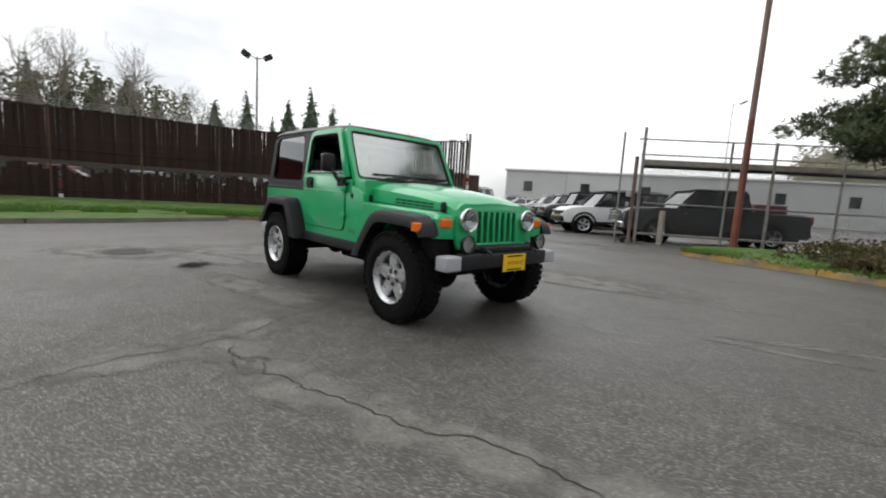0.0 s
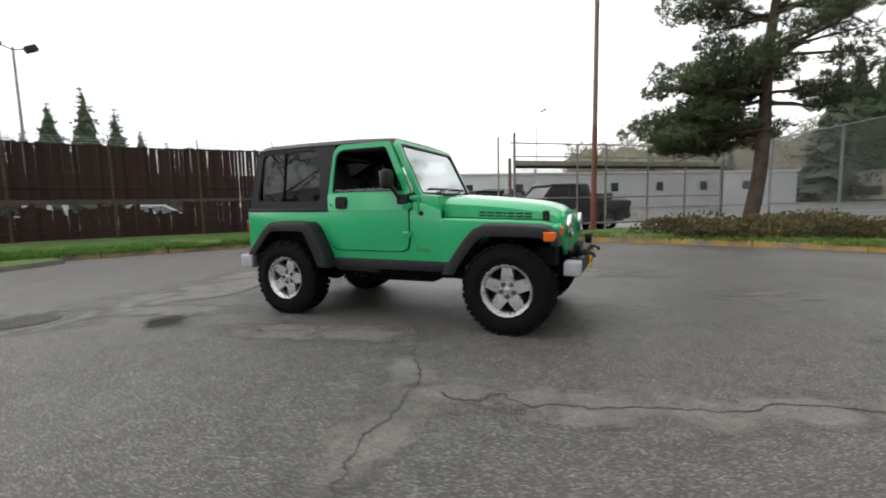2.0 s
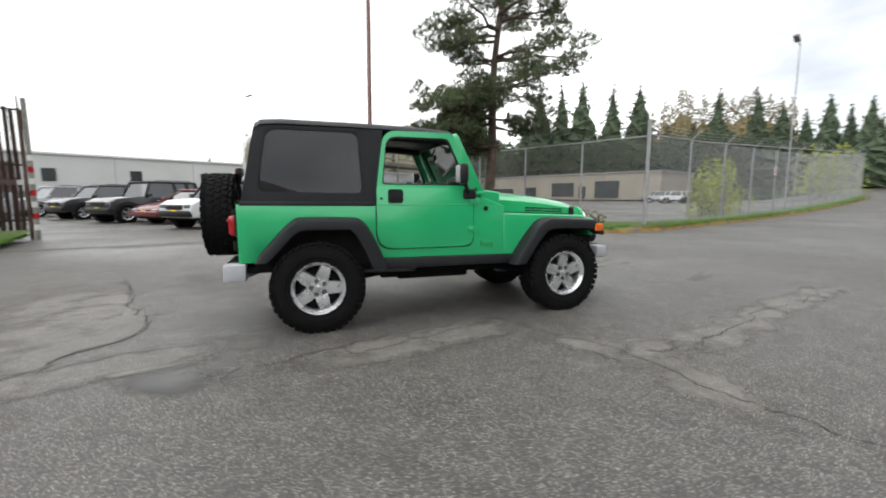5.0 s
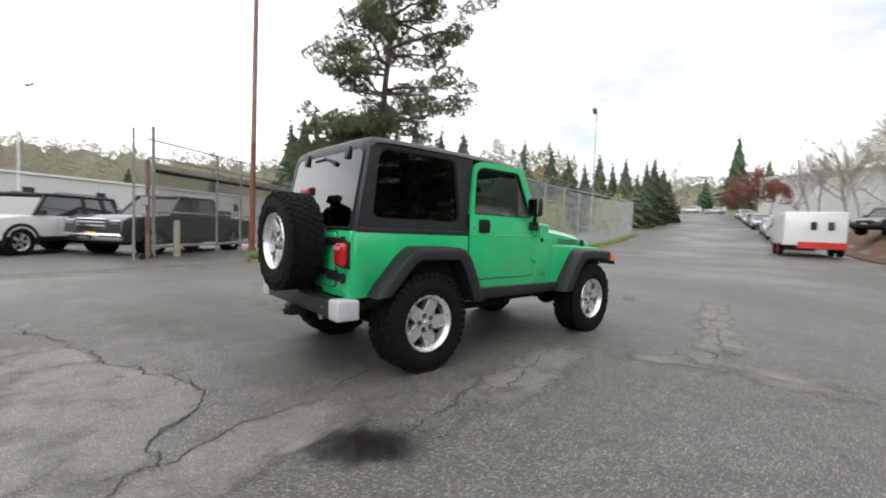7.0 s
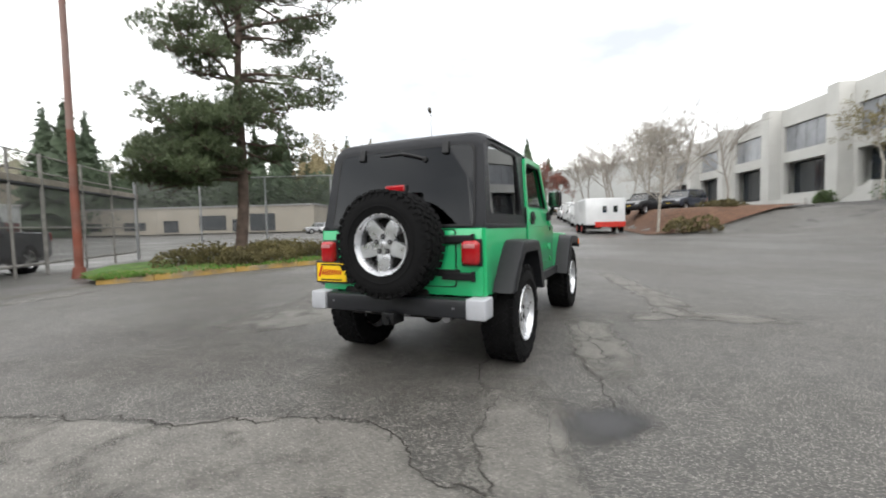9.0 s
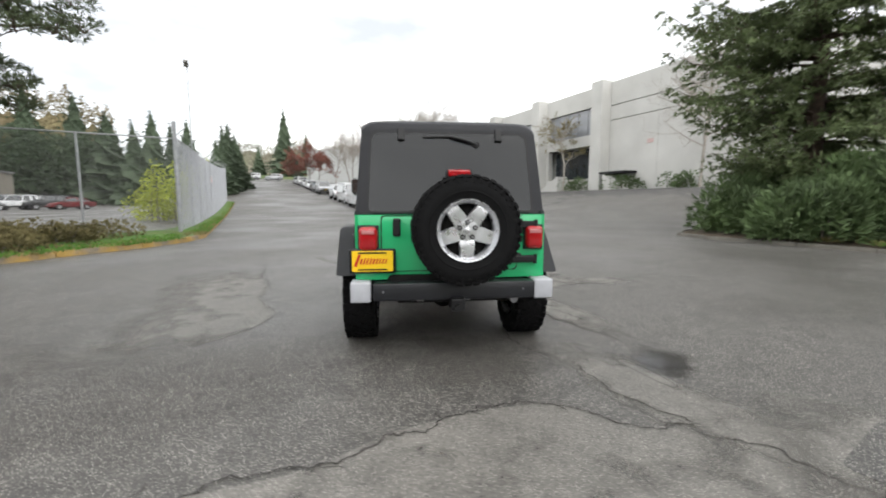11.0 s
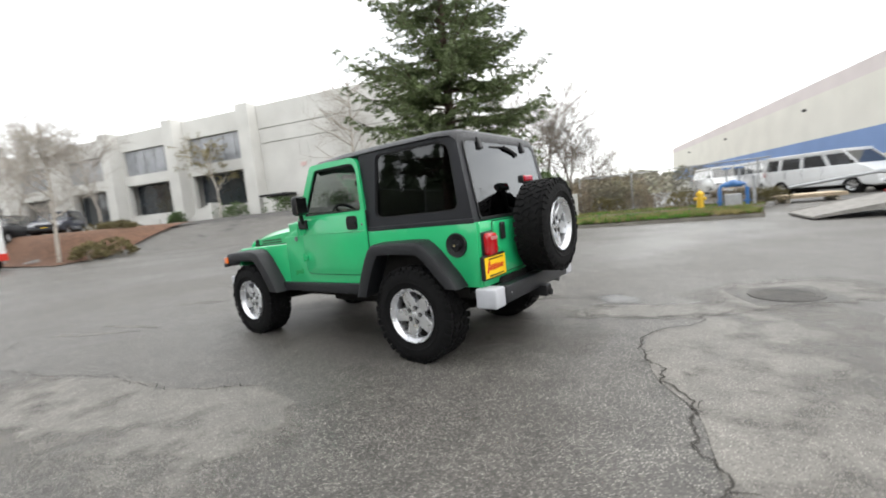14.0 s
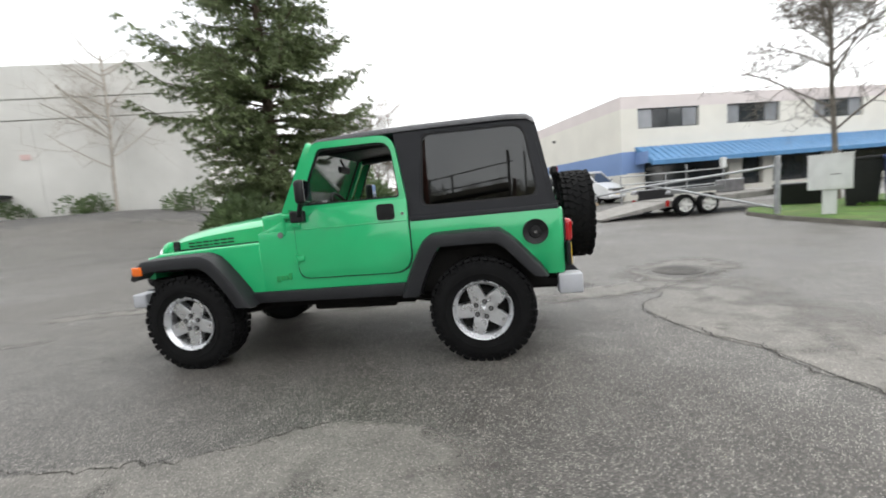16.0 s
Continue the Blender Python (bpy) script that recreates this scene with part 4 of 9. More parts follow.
for s in (-1, 1):
    to = door_to(s)
    bm = B()
    prism(bm, rounded(DOOR, DOOR_R, 6), -0.01, 0.014, to, 0.006)
    door = part("door", bm, M["green"], OFFROADER, smooth=True)
    bm = B()
    grow = [(p + (0.009 if p > 0 else -0.009), q + (0.009 if q > 1 else -0.009)) for p, q in DOOR]
    holed(bm, rounded(grow, DOOR_R, 6), rounded(DOOR, DOOR_R, 6), -0.01, 0.003, to)
    part("door_gap", bm, M["black"], door)
    bm = B()
    wo = rounded([(-0.672, 1.22), (0.265, 1.215), (0.035, 1.715), (-0.60, 1.715)], [0.02, 0.02, 0.05, 0.12], 5)
    wi = rounded([(-0.625, 1.245), (0.185, 1.24), (-0.005, 1.665), (-0.575, 1.665)], [0.03, 0.02, 0.04, 0.10], 5)
    holed(bm, wo, wi, -0.035, 0.008, to)
    part("window_frame", bm, M["green"], door, smooth=True)
    bm = B()
    wi2 = rounded([(-0.612, 1.258), (0.172, 1.253), (-0.012, 1.652), (-0.568, 1.652)], [0.03, 0.02, 0.04, 0.10], 5)
    holed(bm, rounded([(-0.628, 1.242), (0.188, 1.237), (-0.002, 1.668), (-0.578, 1.668)], [0.03, 0.02, 0.04, 0.10], 5), wi2, -0.028, -0.004, to)
    part("window_seal", bm, M["black"], door)
    bm = B()
    prism(bm, rounded([(-0.62, 1.25), (0.18, 1.245), (0.172, 1.275), (-0.62, 1.28)], 0.004, 2), -0.020, -0.016, to)
    pane = part("window_pane", bm, M["glass_clear"], door)
    pane.visible_shadow = False
    # pressed line and lower hinge dimple
    bm = B()
    tube(bm, [to(0.232, 1.064, 0.013), to(-0.67, 1.070, 0.013)], 0.0045, 6)
    part("door_crease", bm, M["green"], door, smooth=True)
    for z in (0.84, 1.10):
        bm = B()
        box(bm, to(0.225, z, 0.018), (0.09, 0.016, 0.045), 0.006)
        cyl(bm, to(0.243, z - 0.035, 0.022), to(0.243, z + 0.035, 0.022), 0.011, None, 8)
        part("door_hinge", bm, M["green"], door, smooth=True)
    bm = B()
    prism(bm, rounded([(-0.575, 1.085), (-0.44, 1.085), (-0.44, 1.205), (-0.575, 1.205)], 0.025), 0.008, 0.022, to, 0.004)
    hd = part("door_handle", bm, M["black"], door, "square black door handle")
    bm = B()
    prism(bm, rounded([(-0.565, 1.125), (-0.45, 1.125), (-0.45, 1.165), (-0.565, 1.165)], 0.01), 0.02, 0.034, to, 0.004)
    part("handle_pull", bm, M["black"], hd)
    bm = B()
    cyl(bm, to(-0.635, 1.125, 0.01), to(-0.635, 1.125, 0.02), 0.011, None, 10)
    part("lock", bm, M["chrome"], door)
    # mirror
    mir = part("mirror_arm", tube(B(), [to(0.18, 1.16, 0.01), to(0.16, 1.19, 0.05), to(0.13, 1.25, 0.08), to(0.11, 1.29, 0.10)], 0.02, 8), M["black"], door)
    bm = B()
    box(bm, to(0.19, 1.165, 0.022), (0.12, 0.045, 0.09), 0.014)
    part("mirror_foot", bm, M["black"], mir)
    bm = B()
    box(bm, to(0.085, 1.345, 0.125), (0.08, 0.135, 0.180), 0.030, None, 3)
    part("mirror_shell", bm, M["black"], mir, "black mirror housing", smooth=True)
    bm = B()
    box(bm, to(0.043, 1.345, 0.125), (0.006, 0.112, 0.150), 0.002)
    part("mirror_glass", bm, M["chrome"], mir)

# -- hard top
TOPZ = 1.775


def shell_y(z):
    return HW - 0.004 - 0.058 * max(0.0, z - 1.07) / 0.7


for s in (-1, 1):
    to = lambda p, q, d, s=s: (p, s * (shell_y(q) + d), q)
    outer = rounded([(-1.835, 1.078), (-0.685, 1.066), (-0.665, 1.30), (-0.60, 1.735), (-1.615, 1.735)], [0.01, 0.01, 0.05, 0.02, 0.07], 6)
    inner = rounded([(-1.645, 1.168), (-0.775, 1.158), (-0.79, 1.40), (-0.81, 1.695), (-1.565, 1.695)], [0.07, 0.07, 0.05, 0.07, 0.10], 6)
    bm = B()
    holed(bm, outer, inner, -0.045, 0.0, to)
    top_side = part("top_side", bm, M["hardtop"], OFFROADER, "black grained hard-top side", smooth=True)
    bm = B()
    prism(bm, inner, -0.006, 0.0, lambda p, q, d, to=to: to(p, q, d - 0.030 + 0.016 * (q - 1.16) / 0.53))
    pane = part("side_pane", bm, M["glass_tint"], top_side, "dark tinted side window")
    bm = B()
    inn2 = [(-1.19 + (p + 1.19) * 0.965, 1.42 + (q - 1.42) * 0.955) for p, q in inner]
    holed(bm, inner, inn2, -0.020, -0.008, to)
    part("pane_seal", bm, M["black"], top_side)
    bm = B()
    prism(bm, [(-1.845, 1.068), (-0.69, 1.056), (-0.69, 1.092), (-1.842, 1.104)], -0.03, 0.008, to, 0.006)
    part("top_rim", bm, M["hardtop"], top_side, smooth=True)
# roof: crowned and rounded over the edges, front lip over the screen
bm = B()
rings = []
for x, drop, hw_ in ((-1.668, 0.085, 0.632), (-1.645, 0.040, 0.638), (-1.59, 0.008, 0.643), (-1.45, -0.004, 0.645), (-0.9, -0.004, 0.642), (-0.35, 0.004, 0.634), (0.02, 0.024, 0.622), (0.075, 0.045, 0.616)):
    ring = []
    for k in range(19):
        t = -1 + 2 * k / 18
        y = (hw_ + 0.008) * math.copysign(1 - (1 - abs(t)) ** 1.6, t)
        z = TOPZ - drop + 0.012 - 0.016 * t * t - 0.075 * max(0.0, abs(y) / (hw_ + 0.008) - 0.86) ** 2 / 0.14 ** 2 * 0.6
        ring.append((x, y, z))
    ring += [(x, (hw_ - 0.03) * math.copysign(1, -t), TOPZ - drop - 0.075) for k, t in enumerate((-1, 1))]
    rings.append(ring)
loft(bm, rings)
roof = part("roof", bm, M["hardtop"], OFFROADER, "black grained hard-top roof", smooth=True)


def tail(p, q, d):
    """Tail plane of the top: p across, q height, d outward (backward)."""
    return (-1.838 + 0.30 * (q - 1.08) - d, p, q)


bm = B()
t_o = rounded([(-0.690, 1.078), (0.690, 1.078), (0.640, 1.750), (-0.640, 1.750)], [0.02, 0.02, 0.13, 0.13], 6)
t_i = rounded([(-0.595, 1.105), (0.595, 1.105), (0.568, 1.680), (-0.568, 1.680)], [0.03, 0.03, 0.09, 0.09], 6)
holed(bm, t_o, t_i, -0.04, 0.0, tail)
tail_frame = part("top_tail", bm, M["hardtop"], OFFROADER, "black hard-top tail frame", smooth=True)
bm = B()
prism(bm, rounded([(-0.605, 1.095), (0.605, 1.095), (0.576, 1.690), (-0.576, 1.690)], [0.03, 0.03, 0.08, 0.08], 6), 0.004, 0.010, tail)
rear_pane = part("rear_pane", bm, M["glass_rear"], OFFROADER, "dark tinted lift-up rear window")
bm = B()
holed(bm, rounded([(-0.611, 1.09), (0.611, 1.09), (0.582, 1.696), (-0.582, 1.696)], [0.03, 0.03, 0.08, 0.08], 6), rounded([(-0.597, 1.104), (0.597, 1.104), (0.568, 1.682), (-0.568, 1.682)], [0.03, 0.03, 0.08, 0.08], 6), 0.002, 0.0135, tail)
part("pane_edge", bm, M["black"], rear_pane)
for y in (-0.36, 0.36):
    bm = B()
    box(bm, tail(y, 1.668, 0.018), (0.03, 0.05, 0.10), 0.008, Matrix.Rotation(0.29, 4, "Y"))
    part("glass_hinge", bm, M["black"], rear_pane)
bm = B()
tube(bm, [tail(-0.20, 1.595, 0.02), tail(-0.12, 1.625, 0.035), tail(0.0, 1.655, 0.035)], 0.014, 6)
tube(bm, [tail(0.0, 1.655, 0.03), tail(0.20, 1.648, 0.022)], 0.008, 6)
cyl(bm, tail(-0.195, 1.595, 0.0), tail(-0.195, 1.595, 0.03), 0.022, None, 10)
part("rear_wiper", bm, M["black"], rear_pane, "black rear wiper")
bm = B()
box(bm, (-1.91, -0.04, 1.372), (0.06, 0.16, 0.050), 0.012)
lamp3 = part("brake_light", bm, M["red_lens"], OFFROADER, "high red brake light above the spare wheel")
bm = B()
tube(bm, [(-1.905, -0.04, 1.35), (-1.95, -0.04, 1.20), (-1.93, -0.04, 1.02)], 0.025, 8)
box(bm, (-1.905, -0.04, 1.368), (0.05, 0.18, 0.065), 0.012)
part("lamp_bracket", bm, M["black"], lamp3)

# -- spare carrier
bm = B()
box(bm, (-1.855, -0.065, 0.96), (0.24, 0.30, 0.30), 0.02)
for z in (0.76, 0.99):
    box(bm, (-1.80, -0.3, z), (0.06, 0.42, 0.05), 0.01)
part("spare_carrier", bm, M["black"], OFFROADER, "black spare-wheel carrier")

# -- tail lamps, plate, filler
for s in (-1, 1):
    bm = B()
    box(bm, (-1.905, s * 0.60, 0.905), (0.07, 0.130, 0.170), 0.032, None, 4)
    tl = part("tail_light", bm, M["red_lens"], OFFROADER, "square red tail light", smooth=True)
    bm = B()
    box(bm, (-1.942, s * 0.60, 0.952), (0.006, 0.085, 0.026), 0.002)
    part("reverse_lens", bm, M["pink_lens"], tl)
    bm = B()
    box(bm, (-1.878, s * 0.60, 0.905), (0.02, 0.15, 0.19), 0.01)
    part("lamp_base", bm, M["black"], tl)
bm = B()
box(bm, (-1.90, 0.572, 0.742), (0.03, 0.325, 0.180), 0.014)
plate = part("plate_bracket", bm, M["black"], OFFROADER, "black rear plate bracket")
bm = B()
box(bm, (-1.917, 0.572, 0.742), (0.006, 0.285, 0.15), 0.002)
sheet = part("plate", bm, M["yellow_plate"], plate, "yellow dealer plate with red writing")
x = 0.685
for k, (w, hgt) in enumerate(((0.018, 0.090), (0.013, 0.042), (0.010, 0.050), (0.012, 0.046), (0.011, 0.050), (0.012, 0.042), (0.010, 0.044), (0.010, 0.036), (0.011, 0.036), (0.010, 0.036))):
    part("plate_writing", box(B(), (-1.922, x - w / 2, 0.742 + (0.006 if k == 0 else 0.0)), (0.003, w, hgt), 0, Matrix.Rotation(0.35, 4, "X")), M["red_ink"], sheet)
    x -= w + 0.0105
for z in (0.682, 0.803):
    part("plate_frame_writing", box(B(), (-1.922, 0.572, z), (0.003, 0.20, 0.010)), M["black"], sheet)
bm = B()
lathe(bm, [(0.001, 0.0), (0.045, 0.0), (0.055, 0.006), (0.078, 0.008), (0.088, 0.012), (0.092, 0.004), (0.092, -0.03)], 28, lambda p: (p[0] - 1.60, HW + p[1] + 0.004, p[2] + 0.915))
filler = part("fuel_filler", bm, M["black"], OFFROADER, "round black fuel filler cup", smooth=True)
bm = B()
cyl(bm, (-1.60, HW, 0.915), (-1.60, HW + 0.022, 0.915), 0.045, 0.04, 18)
box(bm, (-1.60, HW + 0.026, 0.915), (0.06, 0.012, 0.016), 0.003)
part("fuel_cap", bm, M["black"], filler)
bm = B()
cyl(bm, (-1.60, HW + 0.03, 0.915), (-1.60, HW + 0.034, 0.915), 0.01, None, 8)
part("cap_lock", bm, M["chrome"], filler)
for s in (-1, 1):
    # the maker's badge as a plain raised bar in body grey, and the round cowl fitting
    bm = B()
    for k, (wd, hg, zz) in enumerate(((0.026, 0.052, 0.698), (0.028, 0.034, 0.69), (0.028, 0.034, 0.69), (0.03, 0.048, 0.682))):
        box(bm, (0.325 + k * 0.034, s * (HW + 0.003), zz), (wd, 0.006, hg), 0.002)
    part("badge", bm, M["green_dark"], OFFROADER, "small raised badge in darker green")
    bm = B()
    cyl(bm, (0.365, s * (HW - 0.01), 1.03), (0.365, s * (HW + 0.008), 1.03), 0.026, 0.022, 16)
    part("cowl_cap", bm, M["black"] if s < 0 else M["steel"], OFFROADER)

# -- grille, lamps
def nose(p, q, d):
    return (1.585 + d - 0.05 * (q - 0.8), p, q)


bm = B()
SL = [(-0.228 + 0.076 * i) for i in range(7)]
# strips between the seven slots, closed above and below
prism(bm, rounded([(-0.475, 0.655), (0.475, 0.655), (0.49, 0.705), (-0.49, 0.705)], 0.02, 2), 0.0, 0.035, nose, 0.006)
prism(bm, rounded([(-0.498, 0.965), (0.498, 0.965), (0.44, 1.03), (-0.44, 1.03)], 0.03, 3), 0.0, 0.035, nose, 0.008)
edges = [-0.494] + [v for c in SL for v in (c - 0.024, c + 0.024)] + [0.494]
for a, b in zip(edges[::2], edges[1::2]):
    prism(bm, [(a, 0.70), (b, 0.70), (b, 0.97), (a, 0.97)], 0.0, 0.036, nose, 0.006)
grille = part("grille", bm, M["green"], OFFROADER, "green seven-slot grille", smooth=True)
bm = B()
prism(bm, [(-0.30, 0.69), (0.30, 0.69), (0.30, 0.98), (-0.30, 0.98)], -0.03, -0.012, nose)
part("radiator", bm, M["black"], grille)
for s in (-1, 1):
    c = Vector(nose(s * 0.385, 0.898, 0.066))
    bm = B()
    lathe(bm, [(0.088, -0.034), (0.096, -0.02), (0.098, 0.004), (0.092, 0.014), (0.080, 0.008)], 32, lambda p: (c.x + p[1], c.y + p[0], c.z + p[2]))
    head = part("headlight", bm, M["chrome"], OFFROADER, "round headlight with a chrome ring", smooth=True)
    bm = B()
    lathe(bm, [(0.001, -0.026), (0.045, -0.018), (0.082, 0.008)], 28, lambda p: (c.x + p[1], c.y + p[0], c.z + p[2]))
    part("reflector", bm, M["lamp_glass"], head, smooth=True)
    bm = B()
    lathe(bm, [(0.001, 0.024), (0.05, 0.018), (0.082, 0.009)], 28, lambda p: (c.x + p[1], c.y + p[0], c.z + p[2]))
    part("lens", bm, M["glass_clear"], head, smooth=True)
    bm = B()
    prism(bm, [(0.47, 0.735), (0.685, 0.745), (0.685, 0.90), (0.66, 0.925), (0.47, 0.93)], 1.53, 1.597, lambda p, q, d, s=s: (d, s * p, q), 0.012, 2)
    part("fender_front", bm, M["green"], OFFROADER, smooth=True)
    bm = B()
    box(bm, (1.588, s * 0.595, 0.868), (0.05, 0.125, 0.076), 0.014)
    part("turn_signal", bm, M["amber"], OFFROADER, "amber turn signal")
    bm = B()
    box(bm, (1.545, s * 0.842, 0.835), (0.095, 0.02, 0.072), 0.008, Matrix.Rotation(s * -0.12, 4, "Z"))
    part("side_marker", bm, M["amber"], OFFROADER, "amber side marker on the flare")

# -- front bumper with pale end caps, fog lamps, plate, hooks
bm = B()
box(bm, (1.72, 0, 0.575), (0.10, 1.10, 0.125), 0.012)
fb = part("front_bumper", bm, M["bumper"], OFFROADER, "black steel front bumper", smooth=True)
for s in (-1, 1):
    bm = B()
    box(bm, (1.698, s * 0.632, 0.566), (0.130, 0.165, 0.118), 0.016, None, 3)
    part("bumper_cap", bm, M["bumper_cap"], fb, "pale grey plastic bumper end", smooth=True)
    bm = B()
    tube(bm, [(1.74, s * 0.30, 0.64), (1.79, s * 0.30, 0.66), (1.83, s * 0.30, 0.645), (1.84, s * 0.30, 0.62)], 0.014, 8)
    box(bm, (1.735, s * 0.30, 0.644), (0.07, 0.04, 0.02), 0.004)
    part("tow_hook", bm, M["black"], fb, "black tow hook")
    c = Vector((1.735, s * 0.475, 0.715))
    bm = B()
    lathe(bm, [(0.001, -0.05), (0.04, -0.045), (0.066, -0.015), (0.072, 0.01), (0.068, 0.018), (0.062, 0.014)], 24, lambda p: (c.x + p[1], c.y + p[0], c.z + p[2]))
    tube(bm, [c + Vector((-0.02, 0, -0.05)), c + Vector((-0.02, 0, -0.085))], 0.012, 6)
    fog = part("fog_light", bm, M["black"], OFFROADER, "round fog light on the bumper", smooth=True)
    bm = B()
    lathe(bm, [(0.001, 0.016), (0.035, 0.015), (0.063, 0.010)], 24, lambda p: (c.x + p[1], c.y + p[0], c.z + p[2]))
    part("fog_lens", bm, M["lamp_glass"], fog, smooth=True)
bm = B()
box(bm, (1.70, 0, 0.665), (0.14, 0.62, 0.05), 0.014)
tube(bm, [(1.70, -0.30, 0.66), (1.66, -0.40, 0.68), (1.60, -0.44, 0.68)], 0.02, 8)
tube(bm, [(1.70, 0.30, 0.66), (1.66, 0.40, 0.68), (1.60, 0.44, 0.68)], 0.02, 8)
part("bumper_cover", bm, M["flare"], fb, smooth=True)
bm = B()
box(bm, (1.780, 0.07, 0.545), (0.008, 0.30, 0.15), 0.002)
fp = part("front_plate", bm, M["yellow_plate"], fb, "yellow dealer plate on the bumper")
x = 0.185
for k in range(8):
    part("plate_writing", box(B(), (1.786, x - 0.012, 0.545), (0.003, 0.008, 0.03 if k else 0.062), 0, Matrix.Rotation(-0.35, 4, "X")), M["red_ink"], fp)
    x -= 0.027
for z in (0.487, 0.603):
    part("plate_frame_writing", box(B(), (1.786, 0.07, z), (0.003, 0.20, 0.012)), M["black"], fp)
bm = B()
box(bm, (1.60, 0, 0.58), (0.20, 0.9, 0.20), 0.02)
for s in (-1, 1):
    box(bm, (1.49, s * 0.59, 0.66), (0.16, 0.20, 0.16), 0.02)
part("front_apron", bm, M["under"], OFFROADER)

# -- rear bumper
bm = B()
box(bm, (-1.86, -0.01, 0.525), (0.11, 1.16, 0.13), 0.014)
rb = part("rear_bumper", bm, M["bumper"], OFFROADER, "black steel rear bumper", smooth=True)
for s in (-1, 1):
    bm = B()
    box(bm, (-1.828, s * 0.655, 0.525), (0.170, 0.14, 0.145), 0.014, None, 3)
    part("bumper_cap", bm, M["bumper_cap"], rb, "pale grey plastic bumper end", smooth=True)
    bm = B()
    cyl(bm, (-1.91, s * 0.50, 0.53), (-1.92, s * 0.50, 0.53), 0.008, None, 8)
    part("bolt", bm, M["steel"], rb)
bm = B()
box(bm, (-1.90, -0.02, 0.435), (0.16, 0.10, 0.09), 0.01)
tube(bm, [(-1.80, -0.45, 0.45), (-1.80, 0.40, 0.45)], 0.03, 8)
tube(bm, [(-1.90, -0.02, 0.425), (-2.0, -0.02, 0.42)], 0.028, 8)
part("tow_receiver", bm, M["black"], rb, "black tow hitch receiver")
bm = B()
for y in (-0.10, 0.24):
    box(bm, (-1.832, y, 0.45), (0.006, 0.05, 0.022))
part("hitch_sticker", bm, M["white_lens"], rb)

# -- chassis: rails, axles, springs, shafts, exhaust, skid plate
for s in (-1, 1):
    part("chassis_rail", tube(B(), [(-1.85, s * 0.40, 0.52), (-1.35, s * 0.40, 0.60), (-0.75, s * 0.40, 0.44), (0.75, s * 0.40, 0.44), (1.15, s * 0.38, 0.58), (1.68, s * 0.38, 0.58)], 0.055, 6), M["under"], OFFROADER)
bm = B()
box(bm, (-0.05, 0, 0.37), (0.75, 0.72, 0.09), 0.03)
box(bm, (-0.42, 0.0, 0.36), (0.3, 0.5, 0.07), 0.02)
part("skid_plate", bm, M["under"], OFFROADER, "dark skid plate under the floor")
for x, off in ((AX, -0.22), (-AX, 0.0)):
    bm = B()
    cyl(bm, (x, -0.70, H - 0.01), (x, 0.70, H - 0.01), 0.042, None, 14)
    ball(bm, (x, off, H - 0.01), 0.14, (1.15, 0.8, 1.0))
    part("axle", bm, M["under"], OFFROADER, smooth=True)
    for s in (-1, 1):
        bm = B()
        pts = [(x + 0.055 * math.cos(a * 0.7), s * 0.46 + 0.055 * math.sin(a * 0.7), 0.43 + a * 0.0052) for a in range(0, 50)]
        tube(bm, pts, 0.009, 5)
        part("coil_spring", bm, M["under"], OFFROADER)
        bm = B()
        cyl(bm, (x - 0.14, s * 0.48, 0.35), (x - 0.04, s * 0.45, 0.78), 0.028, 0.032, 10)
        part("shock_absorber", bm, M["steel"], OFFROADER)
        bm = B()
        tube(bm, [(x, s * 0.44, 0.33), (x + (-0.62 if x > 0 else 0.62), s * 0.42, 0.42)], 0.024, 6)
        part("control_arm", bm, M["under"], OFFROADER)
bm = B()
cyl(bm, (AX, -0.20, 0.39), (0.1, -0.14, 0.46), 0.03, None, 10)
cyl(bm, (-AX, 0.0, 0.39), (-0.3, -0.05, 0.46), 0.03, None, 10)
part("drive_shaft", bm, M["under"], OFFROADER)
bm = B()
tube(bm, [(0.6, -0.28, 0.46), (-0.2, -0.42, 0.44), (-0.75, -0.45, 0.46), (-1.2, -0.3, 0.66), (-1.75, -0.42, 0.47), (-1.9, -0.44, 0.45)], 0.03, 8)
box(bm, (-1.62, 0.05, 0.55), (0.25, 0.7, 0.16), 0.06)
part("exhaust", bm, M["steel"], OFFROADER)
bm = B()
box(bm, (-1.55, 0.1, 0.54), (0.55, 0.75, 0.20), 0.04)
part("fuel_tank", bm, M["under"], OFFROADER)

# -- inside: dash, wheel, seats, roll bar
bm = B()
prism(bm, rounded([(0.05, 0.92), (0.06, 1.16), (0.14, 1.205), (0.30, 1.19), (0.30, 0.85)], 0.03, 3), -HW + 0.06, HW - 0.06, XZ)
part("dashboard", bm, M["black"], OFFROADER, "black dashboard", smooth=True)
bm = B()
R = Matrix.Translation((-0.05, 0.36, 1.16)) @ Matrix.Rotation(radians(-65), 4, "Y")
pts = [R @ Vector((0.185 * math.cos(2 * math.pi * i / 24), 0.185 * math.sin(2 * math.pi * i / 24), 0)) for i in range(25)]
tube(bm, pts, 0.014, 8)
for a in (0.5, 2.64, 4.71):
    tube(bm, [R @ Vector((0, 0, 0)), R @ Vector((0.18 * math.cos(a), 0.18 * math.sin(a), 0))], 0.014, 6)
ball(bm, R @ Vector((0, 0, 0)), 0.06, (1, 1, 0.8))
part("steering_wheel", bm, M["black"], OFFROADER, smooth=True)
